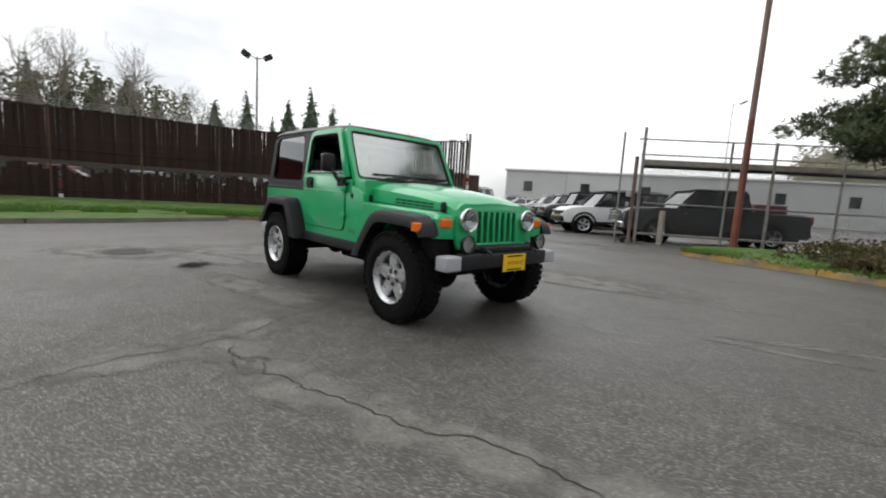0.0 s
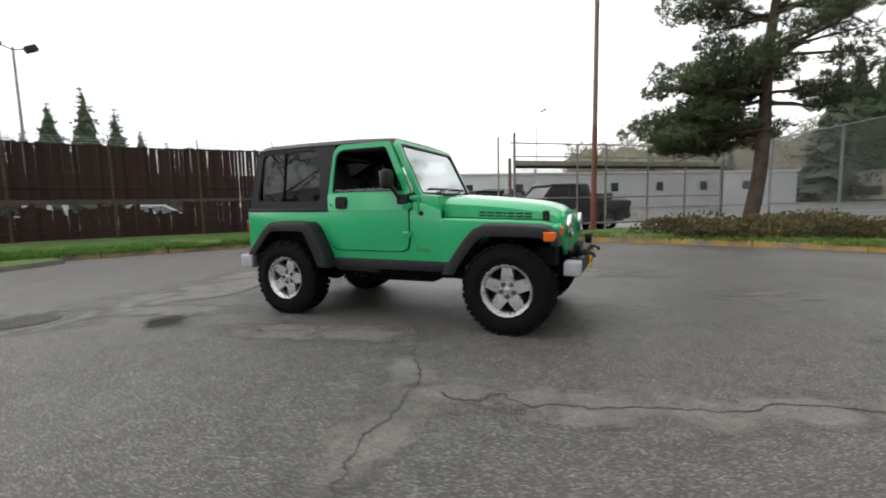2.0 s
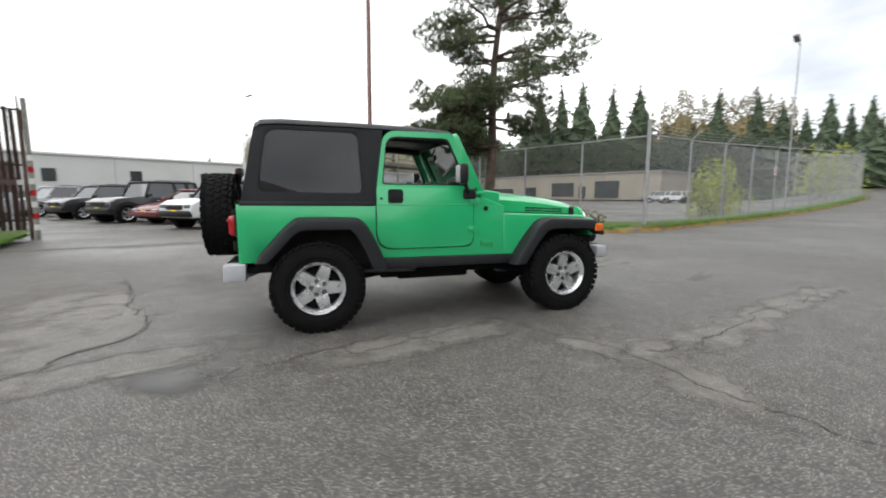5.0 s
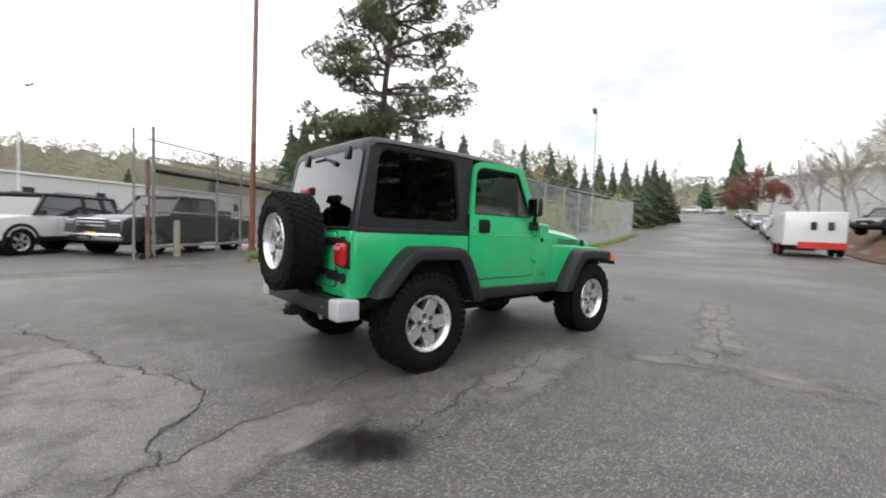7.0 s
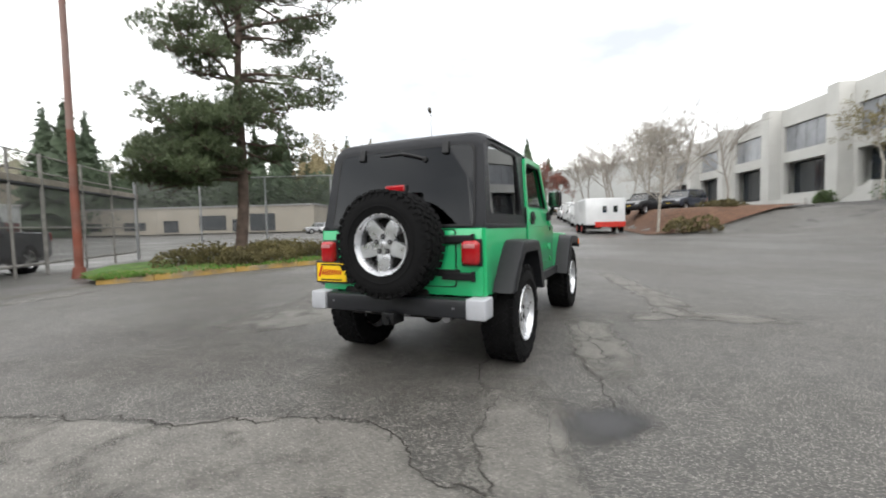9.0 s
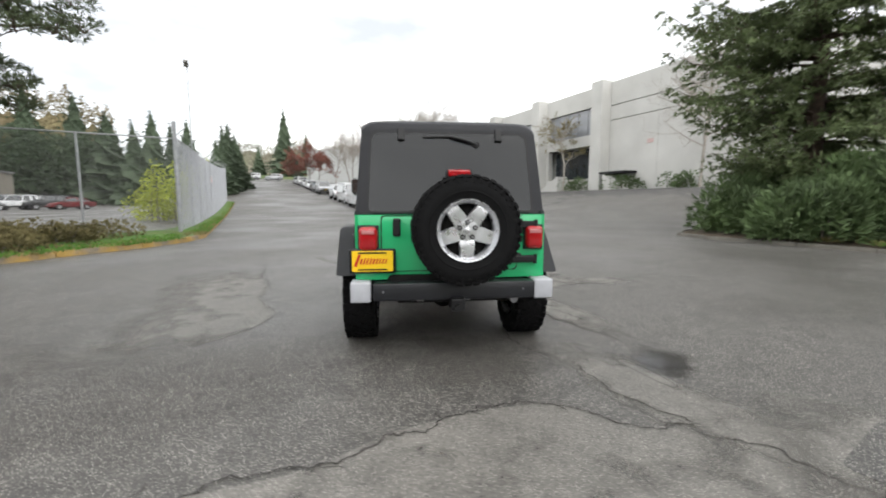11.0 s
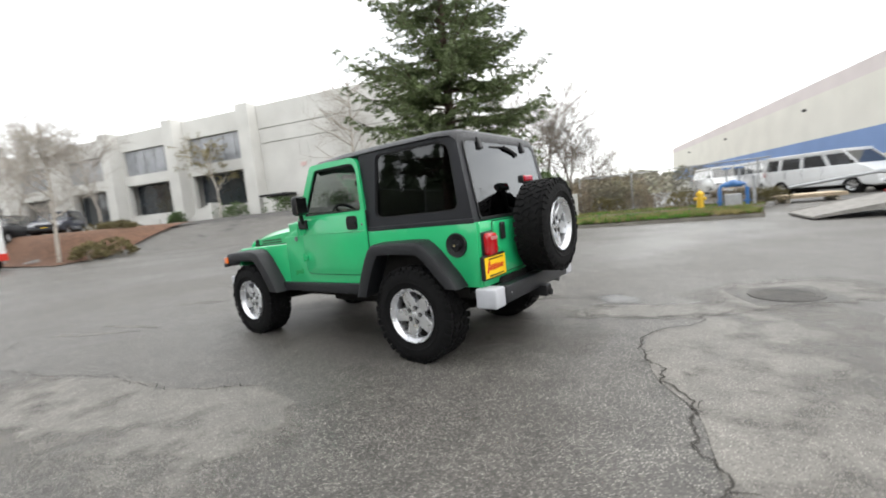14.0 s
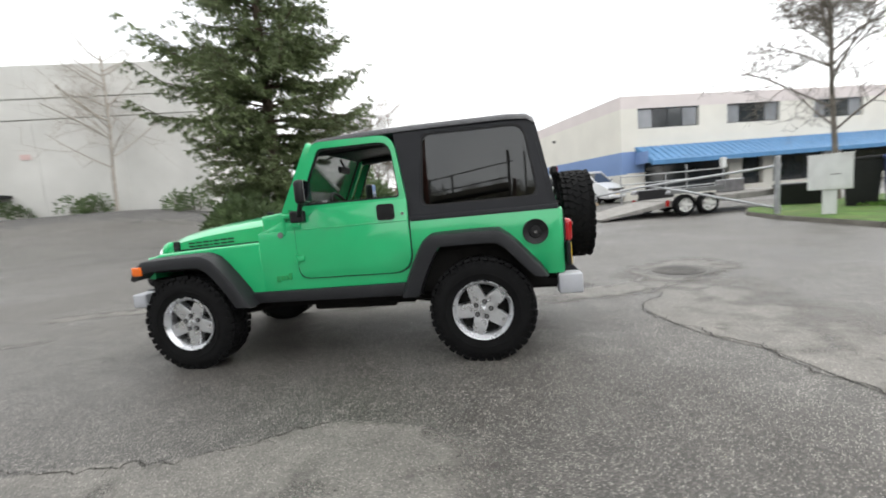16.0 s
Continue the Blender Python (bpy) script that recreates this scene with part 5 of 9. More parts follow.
for y in (-0.34, 0.34):
    bm = B()
    box(bm, (-0.45, y, 0.84), (0.48, 0.48, 0.16), 0.05, None, 3)
    seat = part("seat", bm, M["seat"], OFFROADER, "dark grey cloth front seat", smooth=True)
    bm = B()
    box(bm, (-0.72, y, 1.15), (0.14, 0.46, 0.56), 0.05, Matrix.Rotation(radians(-12), 4, "Y"), 3)
    part("backrest", bm, M["seat"], seat, smooth=True)
    bm = B()
    box(bm, (-0.79, y, 1.49), (0.10, 0.26, 0.17), 0.04, Matrix.Rotation(radians(-8), 4, "Y"), 3)
    part("headrest", bm, M["seat"], seat, smooth=True)
bm = B()
box(bm, (-1.32, 0, 0.84), (0.45, 0.85, 0.15), 0.05, None, 3)
box(bm, (-1.55, 0, 1.12), (0.13, 0.85, 0.50), 0.05, Matrix.Rotation(radians(-12), 4, "Y"), 3)
part("rear_bench", bm, M["seat"], OFFROADER, smooth=True)
bm = B()
for s in (-1, 1):
    tube(bm, [(-0.86, s * 0.56, 0.7), (-0.86, s * 0.56, 1.58), (-0.83, s * 0.53, 1.66), (-0.6, s * 0.52, 1.69), (0.05, s * 0.54, 1.66)], 0.04, 8)
    tube(bm, [(-0.86, s * 0.53, 1.66), (-1.3, s * 0.55, 1.45), (-1.55, s * 0.56, 0.8)], 0.04, 8)
tube(bm, [(-0.85, -0.53, 1.66), (-0.85, 0.53, 1.66)], 0.04, 8)
part("roll_bar", bm, M["black"], OFFROADER, "padded black roll bar", smooth=True)
bm = B()
tube(bm, [screen(0.0, 0.545, -0.03), screen(0.0, 0.49, -0.09)], 0.01, 6)
box(bm, screen(0.0, 0.465, -0.10), (0.03, 0.24, 0.06), 0.012)
part("inside_mirror", bm, M["black"], OFFROADER)
# -- the short rear overhang: everything behind the side windows is drawn in towards the axle
OVERHANG = 0.075


def drawn_in(x):
    if x > -1.62:
        return x
    return x + OVERHANG * min(1.0, (-1.62 - x) / 0.22)


BROADER = 1.025
FIXED = ("wheel", "spare_wheel", "rear_bumper", "axle", "coil_spring", "shock_absorber", "chassis_rail", "exhaust", "fuel_tank", "flare", "fender_flare", "wheel_flare", "fuel_filler", "spare_carrier")
for ob in OFFROADER.children_recursive:
    if ob.type == "MESH" and not any(w in (ob.name.split(".")[0], ob.parent.name.split(".")[0], (ob.parent.parent or ob.parent).name.split(".")[0]) for w in ("wheel", "spare_wheel")):
        for v in ob.data.vertices:
            v.co.y *= BROADER
for ob in list(OFFROADER.children_recursive):
    chain, up = [], ob
    while up and up != OFFROADER:
        chain.append(up.name.split(".")[0])
        up = up.parent
    if ob.type != "MESH" or any(c in FIXED for c in chain):
        continue
    xs = [v.co.x for v in ob.data.vertices]
    if min(xs) > -1.62:
        continue
    small = max(xs) - min(xs) < 0.14
    push = drawn_in(sum(xs) / len(xs)) - sum(xs) / len(xs)
    for v in ob.data.vertices:
        v.co.x = v.co.x + push if small else drawn_in(v.co.x)


# ---- surroundings: materials ----
M["slat"] = material("brown_privacy_slats", (0.030, 0.0155, 0.0125), 0.75, spec=0.25, vary=0.3, scale=4, per_object=0.3, fine=0.15)
M["galv"] = material("galvanised_steel", (0.36, 0.37, 0.38), 0.5, metal=0.55, vary=0.15, scale=6)
M["post_grey"] = material("weathered_grey_post", (0.23, 0.22, 0.205), 0.8, vary=0.25, scale=7, fine=0.15)
M["rust"] = material("rust_red_pole_paint", (0.20, 0.055, 0.032), 0.7, vary=0.25, scale=3, second=(0.13, 0.085, 0.07), second_amount=0.6, second_scale=1.5)
M["post_brown"] = material("rusty_grey_post", (0.17, 0.125, 0.105), 0.8, vary=0.3, scale=4, second=(0.14, 0.06, 0.04), second_amount=0.6, second_scale=2.0)
M["white_post"] = material("white_painted_steel", (0.62, 0.62, 0.60), 0.6, vary=0.12, scale=5)
M["bark_pine"] = material("pine_bark", (0.085, 0.060, 0.047), 0.95, vary=0.35, scale=5, bump=0.9, bump_scale=25)
M["bark_grey"] = material("grey_bark", (0.165, 0.145, 0.125), 0.9, vary=0.3, scale=5, bump=0.5, bump_scale=30)
M["bark_birch"] = material("pale_birch_bark", (0.36, 0.33, 0.29), 0.85, vary=0.3, scale=7)
M["pine"] = material("pine_needles", (0.080, 0.104, 0.050), 0.75, vary=0.45, scale=0.9, per_object=0.1)
M["spruce"] = material("spruce_needles", (0.114, 0.150, 0.062), 0.75, vary=0.45, scale=1.1)
M["spruce_far"] = material("distant_fir", (0.064, 0.090, 0.052), 0.85, vary=0.3, scale=0.4, per_object=0.3)
M["juniper"] = material("juniper_green", (0.092, 0.140, 0.052), 0.75, vary=0.45, scale=0.9, per_object=0.15)
M["shrub"] = material("low_shrub_leaves", (0.135, 0.115, 0.048), 0.8, vary=0.45, scale=1.5, per_object=0.2)
M["spring"] = material("fresh_spring_leaves", (0.38, 0.43, 0.065), 0.7, vary=0.35, scale=1.0)
M["olive"] = material("olive_budding_twigs", (0.185, 0.155, 0.070), 0.85, vary=0.35, scale=0.5, per_object=0.25)
# distance haze is put into this pale woodland colour
M["wood_haze"] = material("hazy_bare_woodland", (0.29, 0.26, 0.215), 0.95, vary=0.25, scale=0.12, second=(0.20, 0.215, 0.135), second_amount=0.8, second_scale=0.06, spec=0.1)
M["scrub"] = material("brown_olive_scrub", (0.27, 0.22, 0.16), 0.9, vary=0.35, scale=0.5, second=(0.19, 0.19, 0.10), second_amount=0.6, second_scale=0.35)
M["twig_pale"] = material("pale_bare_twigs", (0.26, 0.23, 0.20), 0.9, vary=0.2, scale=0.5)
M["mixed_green"] = material("mixed_green_woodland", (0.085, 0.105, 0.050), 0.9, vary=0.4, scale=0.25, second=(0.16, 0.15, 0.07), second_amount=0.8, second_scale=0.15, spec=0.1)
M["olive_haze"] = material("olive_brown_budding_woodland", (0.25, 0.215, 0.12), 0.95, vary=0.3, scale=0.2, second=(0.20, 0.16, 0.11), second_amount=0.7, second_scale=0.1, spec=0.1)
M["redleaf"] = material("red_plum_leaves", (0.20, 0.075, 0.055), 0.8, vary=0.4, scale=0.6)
M["twig"] = material("bare_twigs", (0.15, 0.125, 0.105), 0.9, vary=0.2, scale=2)
M["concrete"] = material("pale_tilt_up_concrete", (0.56, 0.555, 0.53), 0.85, vary=0.07, scale=0.4, fine=0.04, second=(0.46, 0.455, 0.43), second_amount=0.35, second_scale=0.25)
M["stucco"] = material("cream_stucco", (0.70, 0.68, 0.62), 0.85, vary=0.05, scale=0.6, fine=0.03)
M["stucco_pink"] = material("pale_pink_fascia", (0.66, 0.60, 0.59), 0.85, vary=0.05, scale=0.6)
M["blue_band"] = material("blue_painted_band", (0.19, 0.29, 0.52), 0.8, vary=0.06, scale=0.6)
M["awning"] = material("blue_metal_awning", (0.075, 0.21, 0.40), 0.45, vary=0.1, scale=2)
M["warehouse"] = material("grey_white_warehouse", (0.50, 0.51, 0.50), 0.8, vary=0.06, scale=0.3, fine=0.04)
M["tan"] = material("tan_block_wall", (0.30, 0.272, 0.228), 0.85, vary=0.08, scale=0.3)
M["roofing"] = material("grey_roof", (0.25, 0.25, 0.25), 0.8, vary=0.1)
# flat backing for openings; the darkness of unlit rooms is put into its colour
M["dark_backing"] = material("dark_interior", (0.03, 0.028, 0.026), 0.9, vary=0.2)
M["wood_brown"] = material("brown_boards", (0.075, 0.043, 0.030), 0.85, vary=0.3, scale=2, fine=0.2, fine_scale=30)
M["red_wall"] = material("dark_red_metal", (0.16, 0.022, 0.022), 0.6, vary=0.15, scale=2)
M["blue_bin"] = material("blue_bin", (0.03, 0.06, 0.22), 0.5, vary=0.1)
M["hydrant"] = material("yellow_hydrant_paint", (0.72, 0.46, 0.03), 0.5, vary=0.12, scale=12)
M["box_white"] = material("white_metal_cabinet", (0.60, 0.61, 0.60), 0.55, vary=0.08, scale=3)


def chainlink(name, grey, pitch=0.06, wire=0.075):
    """Woven wire: two crossing sets of thin zigzag wires, clear between them."""
    m = bpy.data.materials.new(name)
    m.use_nodes = True
    n, l = m.node_tree.nodes, m.node_tree.links
    b = n["Principled BSDF"]
    b.inputs["Base Color"].default_value, b.inputs["Metallic"].default_value, b.inputs["Roughness"].default_value = (grey, grey, grey, 1), 0.3, 0.55
    uvn = n.new("ShaderNodeUVMap")
    outs = []
    for sgn in (1, -1):
        sep = n.new("ShaderNodeSeparateXYZ")
        l.new(uvn.outputs["UV"], sep.inputs[0])
        mul = n.new("ShaderNodeMath")
        mul.operation = "MULTIPLY_ADD"
        mul.inputs[1].default_value = sgn
        l.new(sep.outputs["Y"], mul.inputs[0])
        l.new(sep.outputs["X"], mul.inputs[2])
        sc = n.new("ShaderNodeMath")
        sc.operation = "DIVIDE"
        sc.inputs[1].default_value = pitch
        l.new(mul.outputs["Value"], sc.inputs[0])
        fr = n.new("ShaderNodeMath")
        fr.operation = "FRACT"
        l.new(sc.outputs["Value"], fr.inputs[0])
        lt = n.new("ShaderNodeMath")
        lt.operation = "LESS_THAN"
        lt.inputs[1].default_value = wire
        l.new(fr.outputs["Value"], lt.inputs[0])
        outs.append(lt)
    mx = n.new("ShaderNodeMath")
    mx.operation = "MAXIMUM"
    l.new(outs[0].outputs["Value"], mx.inputs[0])
    l.new(outs[1].outputs["Value"], mx.inputs[1])
    l.new(mx.outputs["Value"], b.inputs["Alpha"])
    return m


M["chain_dark"] = chainlink("chain_link_weathered", 0.22, 0.06, 0.07)


M["chain_gate"] = chainlink("chain_link_gate", 0.13, 0.055, 0.10)


def sheet(name, a, b, z0, z1, mat, parent, label=""):
    """An upright sheet from a to b, with metres as its texture coordinates."""
    ln = math.hypot(b[0] - a[0], b[1] - a[1])
    ha, hb = height(*a), height(*b)
    # three layers give the woven wire its thickness
    nx, ny = -(b[1] - a[1]) / ln, (b[0] - a[0]) / ln
    verts, faces = [], []
    for k, o in enumerate((-0.004, 0.0, 0.004)):
        p, q = (a[0] + nx * o, a[1] + ny * o), (b[0] + nx * o, b[1] + ny * o)
        verts += [(*p, ha + z0), (*q, hb + z0), (*q, hb + z1), (*p, ha + z1)]
        faces.append((4 * k, 4 * k + 1, 4 * k + 2, 4 * k + 3))
    ob = raw(name, verts, faces, mat, parent, label)
    lay = ob.data.uv_layers.new(name="UVMap")
    for i in range(12):
        lay.data[i].uv = ((0, 0), (ln, 0), (ln, z1 - z0), (0, z1 - z0))[i % 4]
    return ob


def along(pts, gap):
    """Points each gap metres along a line, and the way there."""
    out, left = [], 0.0
    for p, q in zip(pts, pts[1:]):
        d = math.hypot(q[0] - p[0], q[1] - p[1])
        ang = math.atan2(q[1] - p[1], q[0] - p[0])
        s = left
        while s < d:
            out.append((p[0] + (q[0] - p[0]) * s / d, p[1] + (q[1] - p[1]) * s / d, ang))
            s += gap
        left = s - d
    return out


# ---- the brown slatted fence ----
FENCE = [(-8.15, 9.45), (-10.8, 8.3), (-13.1, 5.9), (-15.0, 3.0), (-15.5, 0.6), (-16.2, -2.6), (-16.6, -5.2)]


def slat_fence():
    f = thing("slatted_fence", "tall brown slatted chain-link fence with barbed-wire arms", "fence")
    zb = 0.22
    bm = B()
    box(bm, (0, 0, 0.89), (0.098, 0.014, 1.78), 0.003, None, 1)
    upper = part("slat", bm, M["slat"], f)
    bm = B()
    box(bm, (0, 0, 0.60), (0.098, 0.014, 1.20), 0.003, None, 1)
    lower = part("slat", bm, M["slat"], f)
    for i, (x, y, a) in enumerate(along(FENCE, 0.128)):
        for ob0, z, keep in ((upper, 1.34, 1.0), (lower, 0.04, 0.99)):
            if i and random.random() > keep:
                continue
            ob = ob0 if i == 0 else new("slat", ob0.data)
            ob.parent = f
            tall = random.uniform(0.97, 1.03) if i < 46 or z > 1 else random.uniform(0.76, 0.98) - 0.12 * (noise.noise(Vector((i * 0.09, 2.0, 0))) > 0.1)
            thin = (random.uniform(0.68, 0.92) if i < 24 else (random.uniform(0.95, 1.2) if i < 32 else random.uniform(1.28, 1.36))) if z > 1 else (random.uniform(0.80, 1.02) if i < 14 else random.uniform(1.26, 1.36))
            ob.matrix_basis = Matrix.Translation((x, y, zb + z)) @ Matrix.Rotation(a, 4, "Z") @ Matrix.Rotation(random.gauss(0, 0.008), 4, "Y") @ Matrix.Diagonal((thin, 1, tall, 1))
    for p, q in zip(FENCE, FENCE[1:]):
        for z in (0.30, 1.72, 3.1):
            bm = B()
            cyl(bm, (*p, zb + z), (*q, zb + z), 0.024, None, 8)
            part("rail", bm, M["slat"], f)
        sheet("wire_mesh", p, q, zb, zb + 3.1, M["chain_dark"], f, "weathered chain-link mesh")
    for i, (x, y, a) in enumerate(along(FENCE, 2.6)):
        bm = B()
        cyl(bm, (x, y, 0), (x, y, zb + 3.15), 0.04, None, 10)
        tube(bm, [(x, y, zb + 3.12), (x - 0.15 * math.sin(a), y + 0.15 * math.cos(a), zb + 3.42)], 0.016, 6)
        part("post", bm, M["wood_brown"], f)
    for k in range(3):
        bm = B()
        tube(bm, [(x - (0.05 + 0.05 * k) * math.sin(-0.4), y + (0.05 + 0.05 * k) * 0.9, zb + 3.2 + 0.09 * k) for x, y in FENCE], 0.006, 4)
        part("barbed_wire", bm, M["galv"], f)
    # end pole with red and white bands
    bm = B()
    cyl(bm, (-8.05, 9.5, 0), (-8.05, 9.5, 3.62), 0.055, None, 12)
    part("end_post", bm, M["post_grey"], f)
    for k in range(7):
        bm = B()
        cyl(bm, (-8.05, 9.5, 0.25 + k * 0.3), (-8.05, 9.5, 0.40 + k * 0.3), 0.060, None, 12)
        part("band", bm, M["red_lens"] if k % 2 else M["white_post"], f)


slat_fence()


def card_reader():
    t = thing("gate_keypad_post", "white steel gooseneck post with a gate keypad box", "keypad post", pose(-8.45, 6.2, height(-8.45, 6.2), 0, 0, 35))
    bm = B()
    box(bm, (0, 0, 0.70), (0.13, 0.13, 1.15), 0.012)
    post = part("post", bm, M["white_post"], t)
    bm = B()
    box(bm, (0.17, 0, 1.20), (0.36, 0.12, 0.12), 0.012)
    box(bm, (0.34, 0, 1.22), (0.20, 0.24, 0.24), 0.02)
    part("keypad_box", bm, M["white_post"], t, "white keypad housing")
    bm = B()
    box(bm, (0.445, 0, 1.24), (0.01, 0.12, 0.13), 0.004)
    part("keypad", bm, M["black"], t)


card_reader()


def brown_yard():
    """What shows dark through the slats: a board wall and parked cars behind the fence."""
    t = thing("board_wall", "low dark-brown board wall behind the slatted fence", "wall")
    pts = [(-9.6, 11.8), (-12.6, 10.2), (-16.4, 6.6), (-18.6, 3.2), (-19.3, -0.5), (-20.2, -6)]
    for seg, (p, q) in enumerate(zip(pts, pts[1:])):
        lowest = 1.25 if seg == 0 else 1.45
        d = math.hypot(q[0] - p[0], q[1] - p[1])
        k = int(d / 0.6)
        a = math.atan2(q[1] - p[1], q[0] - p[0])
        for i in range(k):
            bm = B()
            zt = random.uniform(2.55, 2.7) - (0.45 if seg == 0 else 0.0)
            box(bm, (0.3, 0, (zt + lowest) / 2), (d / k - 0.012, 0.05, zt - lowest), 0.006, None, 1)
            ob = part("board", bm, M["wood_brown"], t)
            ob.matrix_basis = Matrix.Translation((p[0] + (q[0] - p[0]) * i / k, p[1] + (q[1] - p[1]) * i / k, 0)) @ Matrix.Rotation(a, 4, "Z")
            if i % 4 == 0:
                bm = B()
                box(bm, (0, 0, 0.85), (0.1, 0.1, 1.7))
                ob2 = part("board_post", bm, M["wood_brown"], t)
                ob2.matrix_basis = ob.matrix_basis.copy()


brown_yard()


def red_shed():
    t = thing("red_shed", "dark red ribbed metal shed beside the fence", "shed", pose(-16.9, -8.6, 0, 0, 0, 92))
    bm = B()
    box(bm, (0, 0, 1.5), (7.0, 2.4, 3.0), 0.03)
    part("wall", bm, M["red_wall"], t)
    for i in range(24):
        bm = B()
        box(bm, (-3.4 + i * 0.295, -1.22, 1.5), (0.10, 0.05, 2.9), 0.01, None, 1)
        part("rib", bm, M["red_wall"], t)
    bm = B()
    box(bm, (0, 0, 3.05), (7.2, 2.6, 0.10), 0.02)
    part("roof", bm, M["roofing"], t)


red_shed()

# ---- the sliding gate and the wire fences ----
GA = radians(40)
G0 = Vector((-1.75, 10.65, 0))
GD = Vector((math.cos(GA), math.sin(GA), 0))


M["plywood"] = material("pale_plywood", (0.52, 0.42, 0.30), 0.8, vary=0.15, scale=4, fine=0.12, fine_scale=50)
M["timber"] = material("weathered_timber", (0.30, 0.27, 0.23), 0.9, vary=0.25, scale=3, fine=0.2, fine_scale=40, bump=0.3)


def slide_gate():
    g = thing("sliding_gate", "open cantilever slide gate of grey pipe and chain-link", "gate")
    at = lambda s, z, o=0.0: G0 + GD * s + Vector((GD.y, -GD.x, 0)) * o + Vector((0, 0, z))
    for z, r, s0, s1, mat in ((3.22, 0.022, -0.1, 9.4, "post_grey"), (2.76, 0.022, 0.0, 9.4, "post_grey"), (2.40, 0.055, 0.1, 9.6, "black"), (1.28, 0.025, 0.2, 9.4, "post_grey"), (0.32, 0.04, 0.1, 9.4, "post_grey")):
        bm = B()
        cyl(bm, at(s0, z), at(s1, z), r, None, 8)
        part("rail", bm, M[mat], g)
    for s, top, mat, r in ((-0.12, 2.66, "post_brown", 0.055), (0.06, 3.55, "post_grey", 0.045), (-0.55, 3.4, "post_grey", 0.03), (2.58, 3.22, "post_grey", 0.035), (3.8, 3.24, "post_grey", 0.045), (5.7, 3.24, "post_grey", 0.035), (7.5, 3.24, "post_grey", 0.035), (9.4, 3.24, "post_grey", 0.05)):
        bm = B()
        cyl(bm, at(s, 0, 0.03), at(s, top, 0.03), r, None, 10)
        ball(bm, at(s, top, 0.03), r * 1.1, (1, 1, 0.6), 8, 5)
        part("post", bm, M[mat], g)
    for k in range(4):
        a, b = at(0.1 + k * 2.3, 0), at(0.1 + (k + 1) * 2.3, 0)
        sheet("wire_mesh", (a.x, a.y), (b.x, b.y), 0.32, 2.4, M["chain_gate"], g)
    bm = B()
    box(bm, at(-0.25, 1.55, 0.06), (0.16, 0.12, 0.22), 0.02)
    box(bm, at(-0.28, 1.2, 0.06), (0.10, 0.10, 0.14), 0.02)
    part("latch_box", bm, M["galv"], g)
    for s in (-0.3, 0.05):
        bm = B()
        cyl(bm, at(s, 0.08, 0.06), at(s, 0.08, -0.02), 0.08, None, 14)
        part("roller", bm, M["black"], g)
    bm = B()
    box(bm, at(0.78, 0.53, 0.12), (0.15, 0.15, 1.06), 0.02)
    part("timber_stop", bm, M["timber"], g, "weathered pale timber stop")
    bm = B()
    box(bm, at(4.85, 2.53, 0), (9.5, 0.09, 0.17), 0.012, Matrix.Rotation(GA, 4, "Z"))
    part("track_beam", bm, M["timber"], g, "weathered tan track beam")


slide_gate()


M["wire"] = material("galvanised_wire", (0.36, 0.37, 0.39), 0.5, metal=0.2, vary=0.08, scale=3)


def woven(a, b, base, high, parent, pitch=0.06, r=0.0022):
    """Two crossing sets of round slanting wires, one mesh a bay."""
    ln = math.hypot(b[0] - a[0], b[1] - a[1])
    d = Vector((b[0] - a[0], b[1] - a[1], 0)) / ln
    out = Vector((d.y, -d.x, 0))
    verts, faces = [], []
    for sgn in (1, -1):
        for k in range(int((ln + high) / pitch)):
            s0 = k * pitch - high
            lo, hi = max(0.0, s0), min(ln, s0 + high)
            if hi - lo < 0.05:
                continue
            ends = []
            for s in (lo, hi):
                z = (s - s0) if sgn > 0 else high - (s - s0)
                x, y = a[0] + d.x * s, a[1] + d.y * s
                ends.append(Vector((x, y, height(x, y) + base + z)) + out * (0.002 * sgn))
            ax = (ends[1] - ends[0]).normalized()
            n1 = ax.cross(out)
            n = len(verts)
            for e in ends:
                verts += [tuple(e + out * (r * u) + n1 * (r * v)) for u, v in ((1, 0), (0, 1), (-1, 0), (0, -1))]
            faces += [(n + i, n + (i + 1) % 4, n + 4 + (i + 1) % 4, n + 4 + i) for i in range(4)]
    ob = raw("wire_mesh", verts, faces, M["wire"], parent, "woven galvanised wire", smooth=True)
    return ob


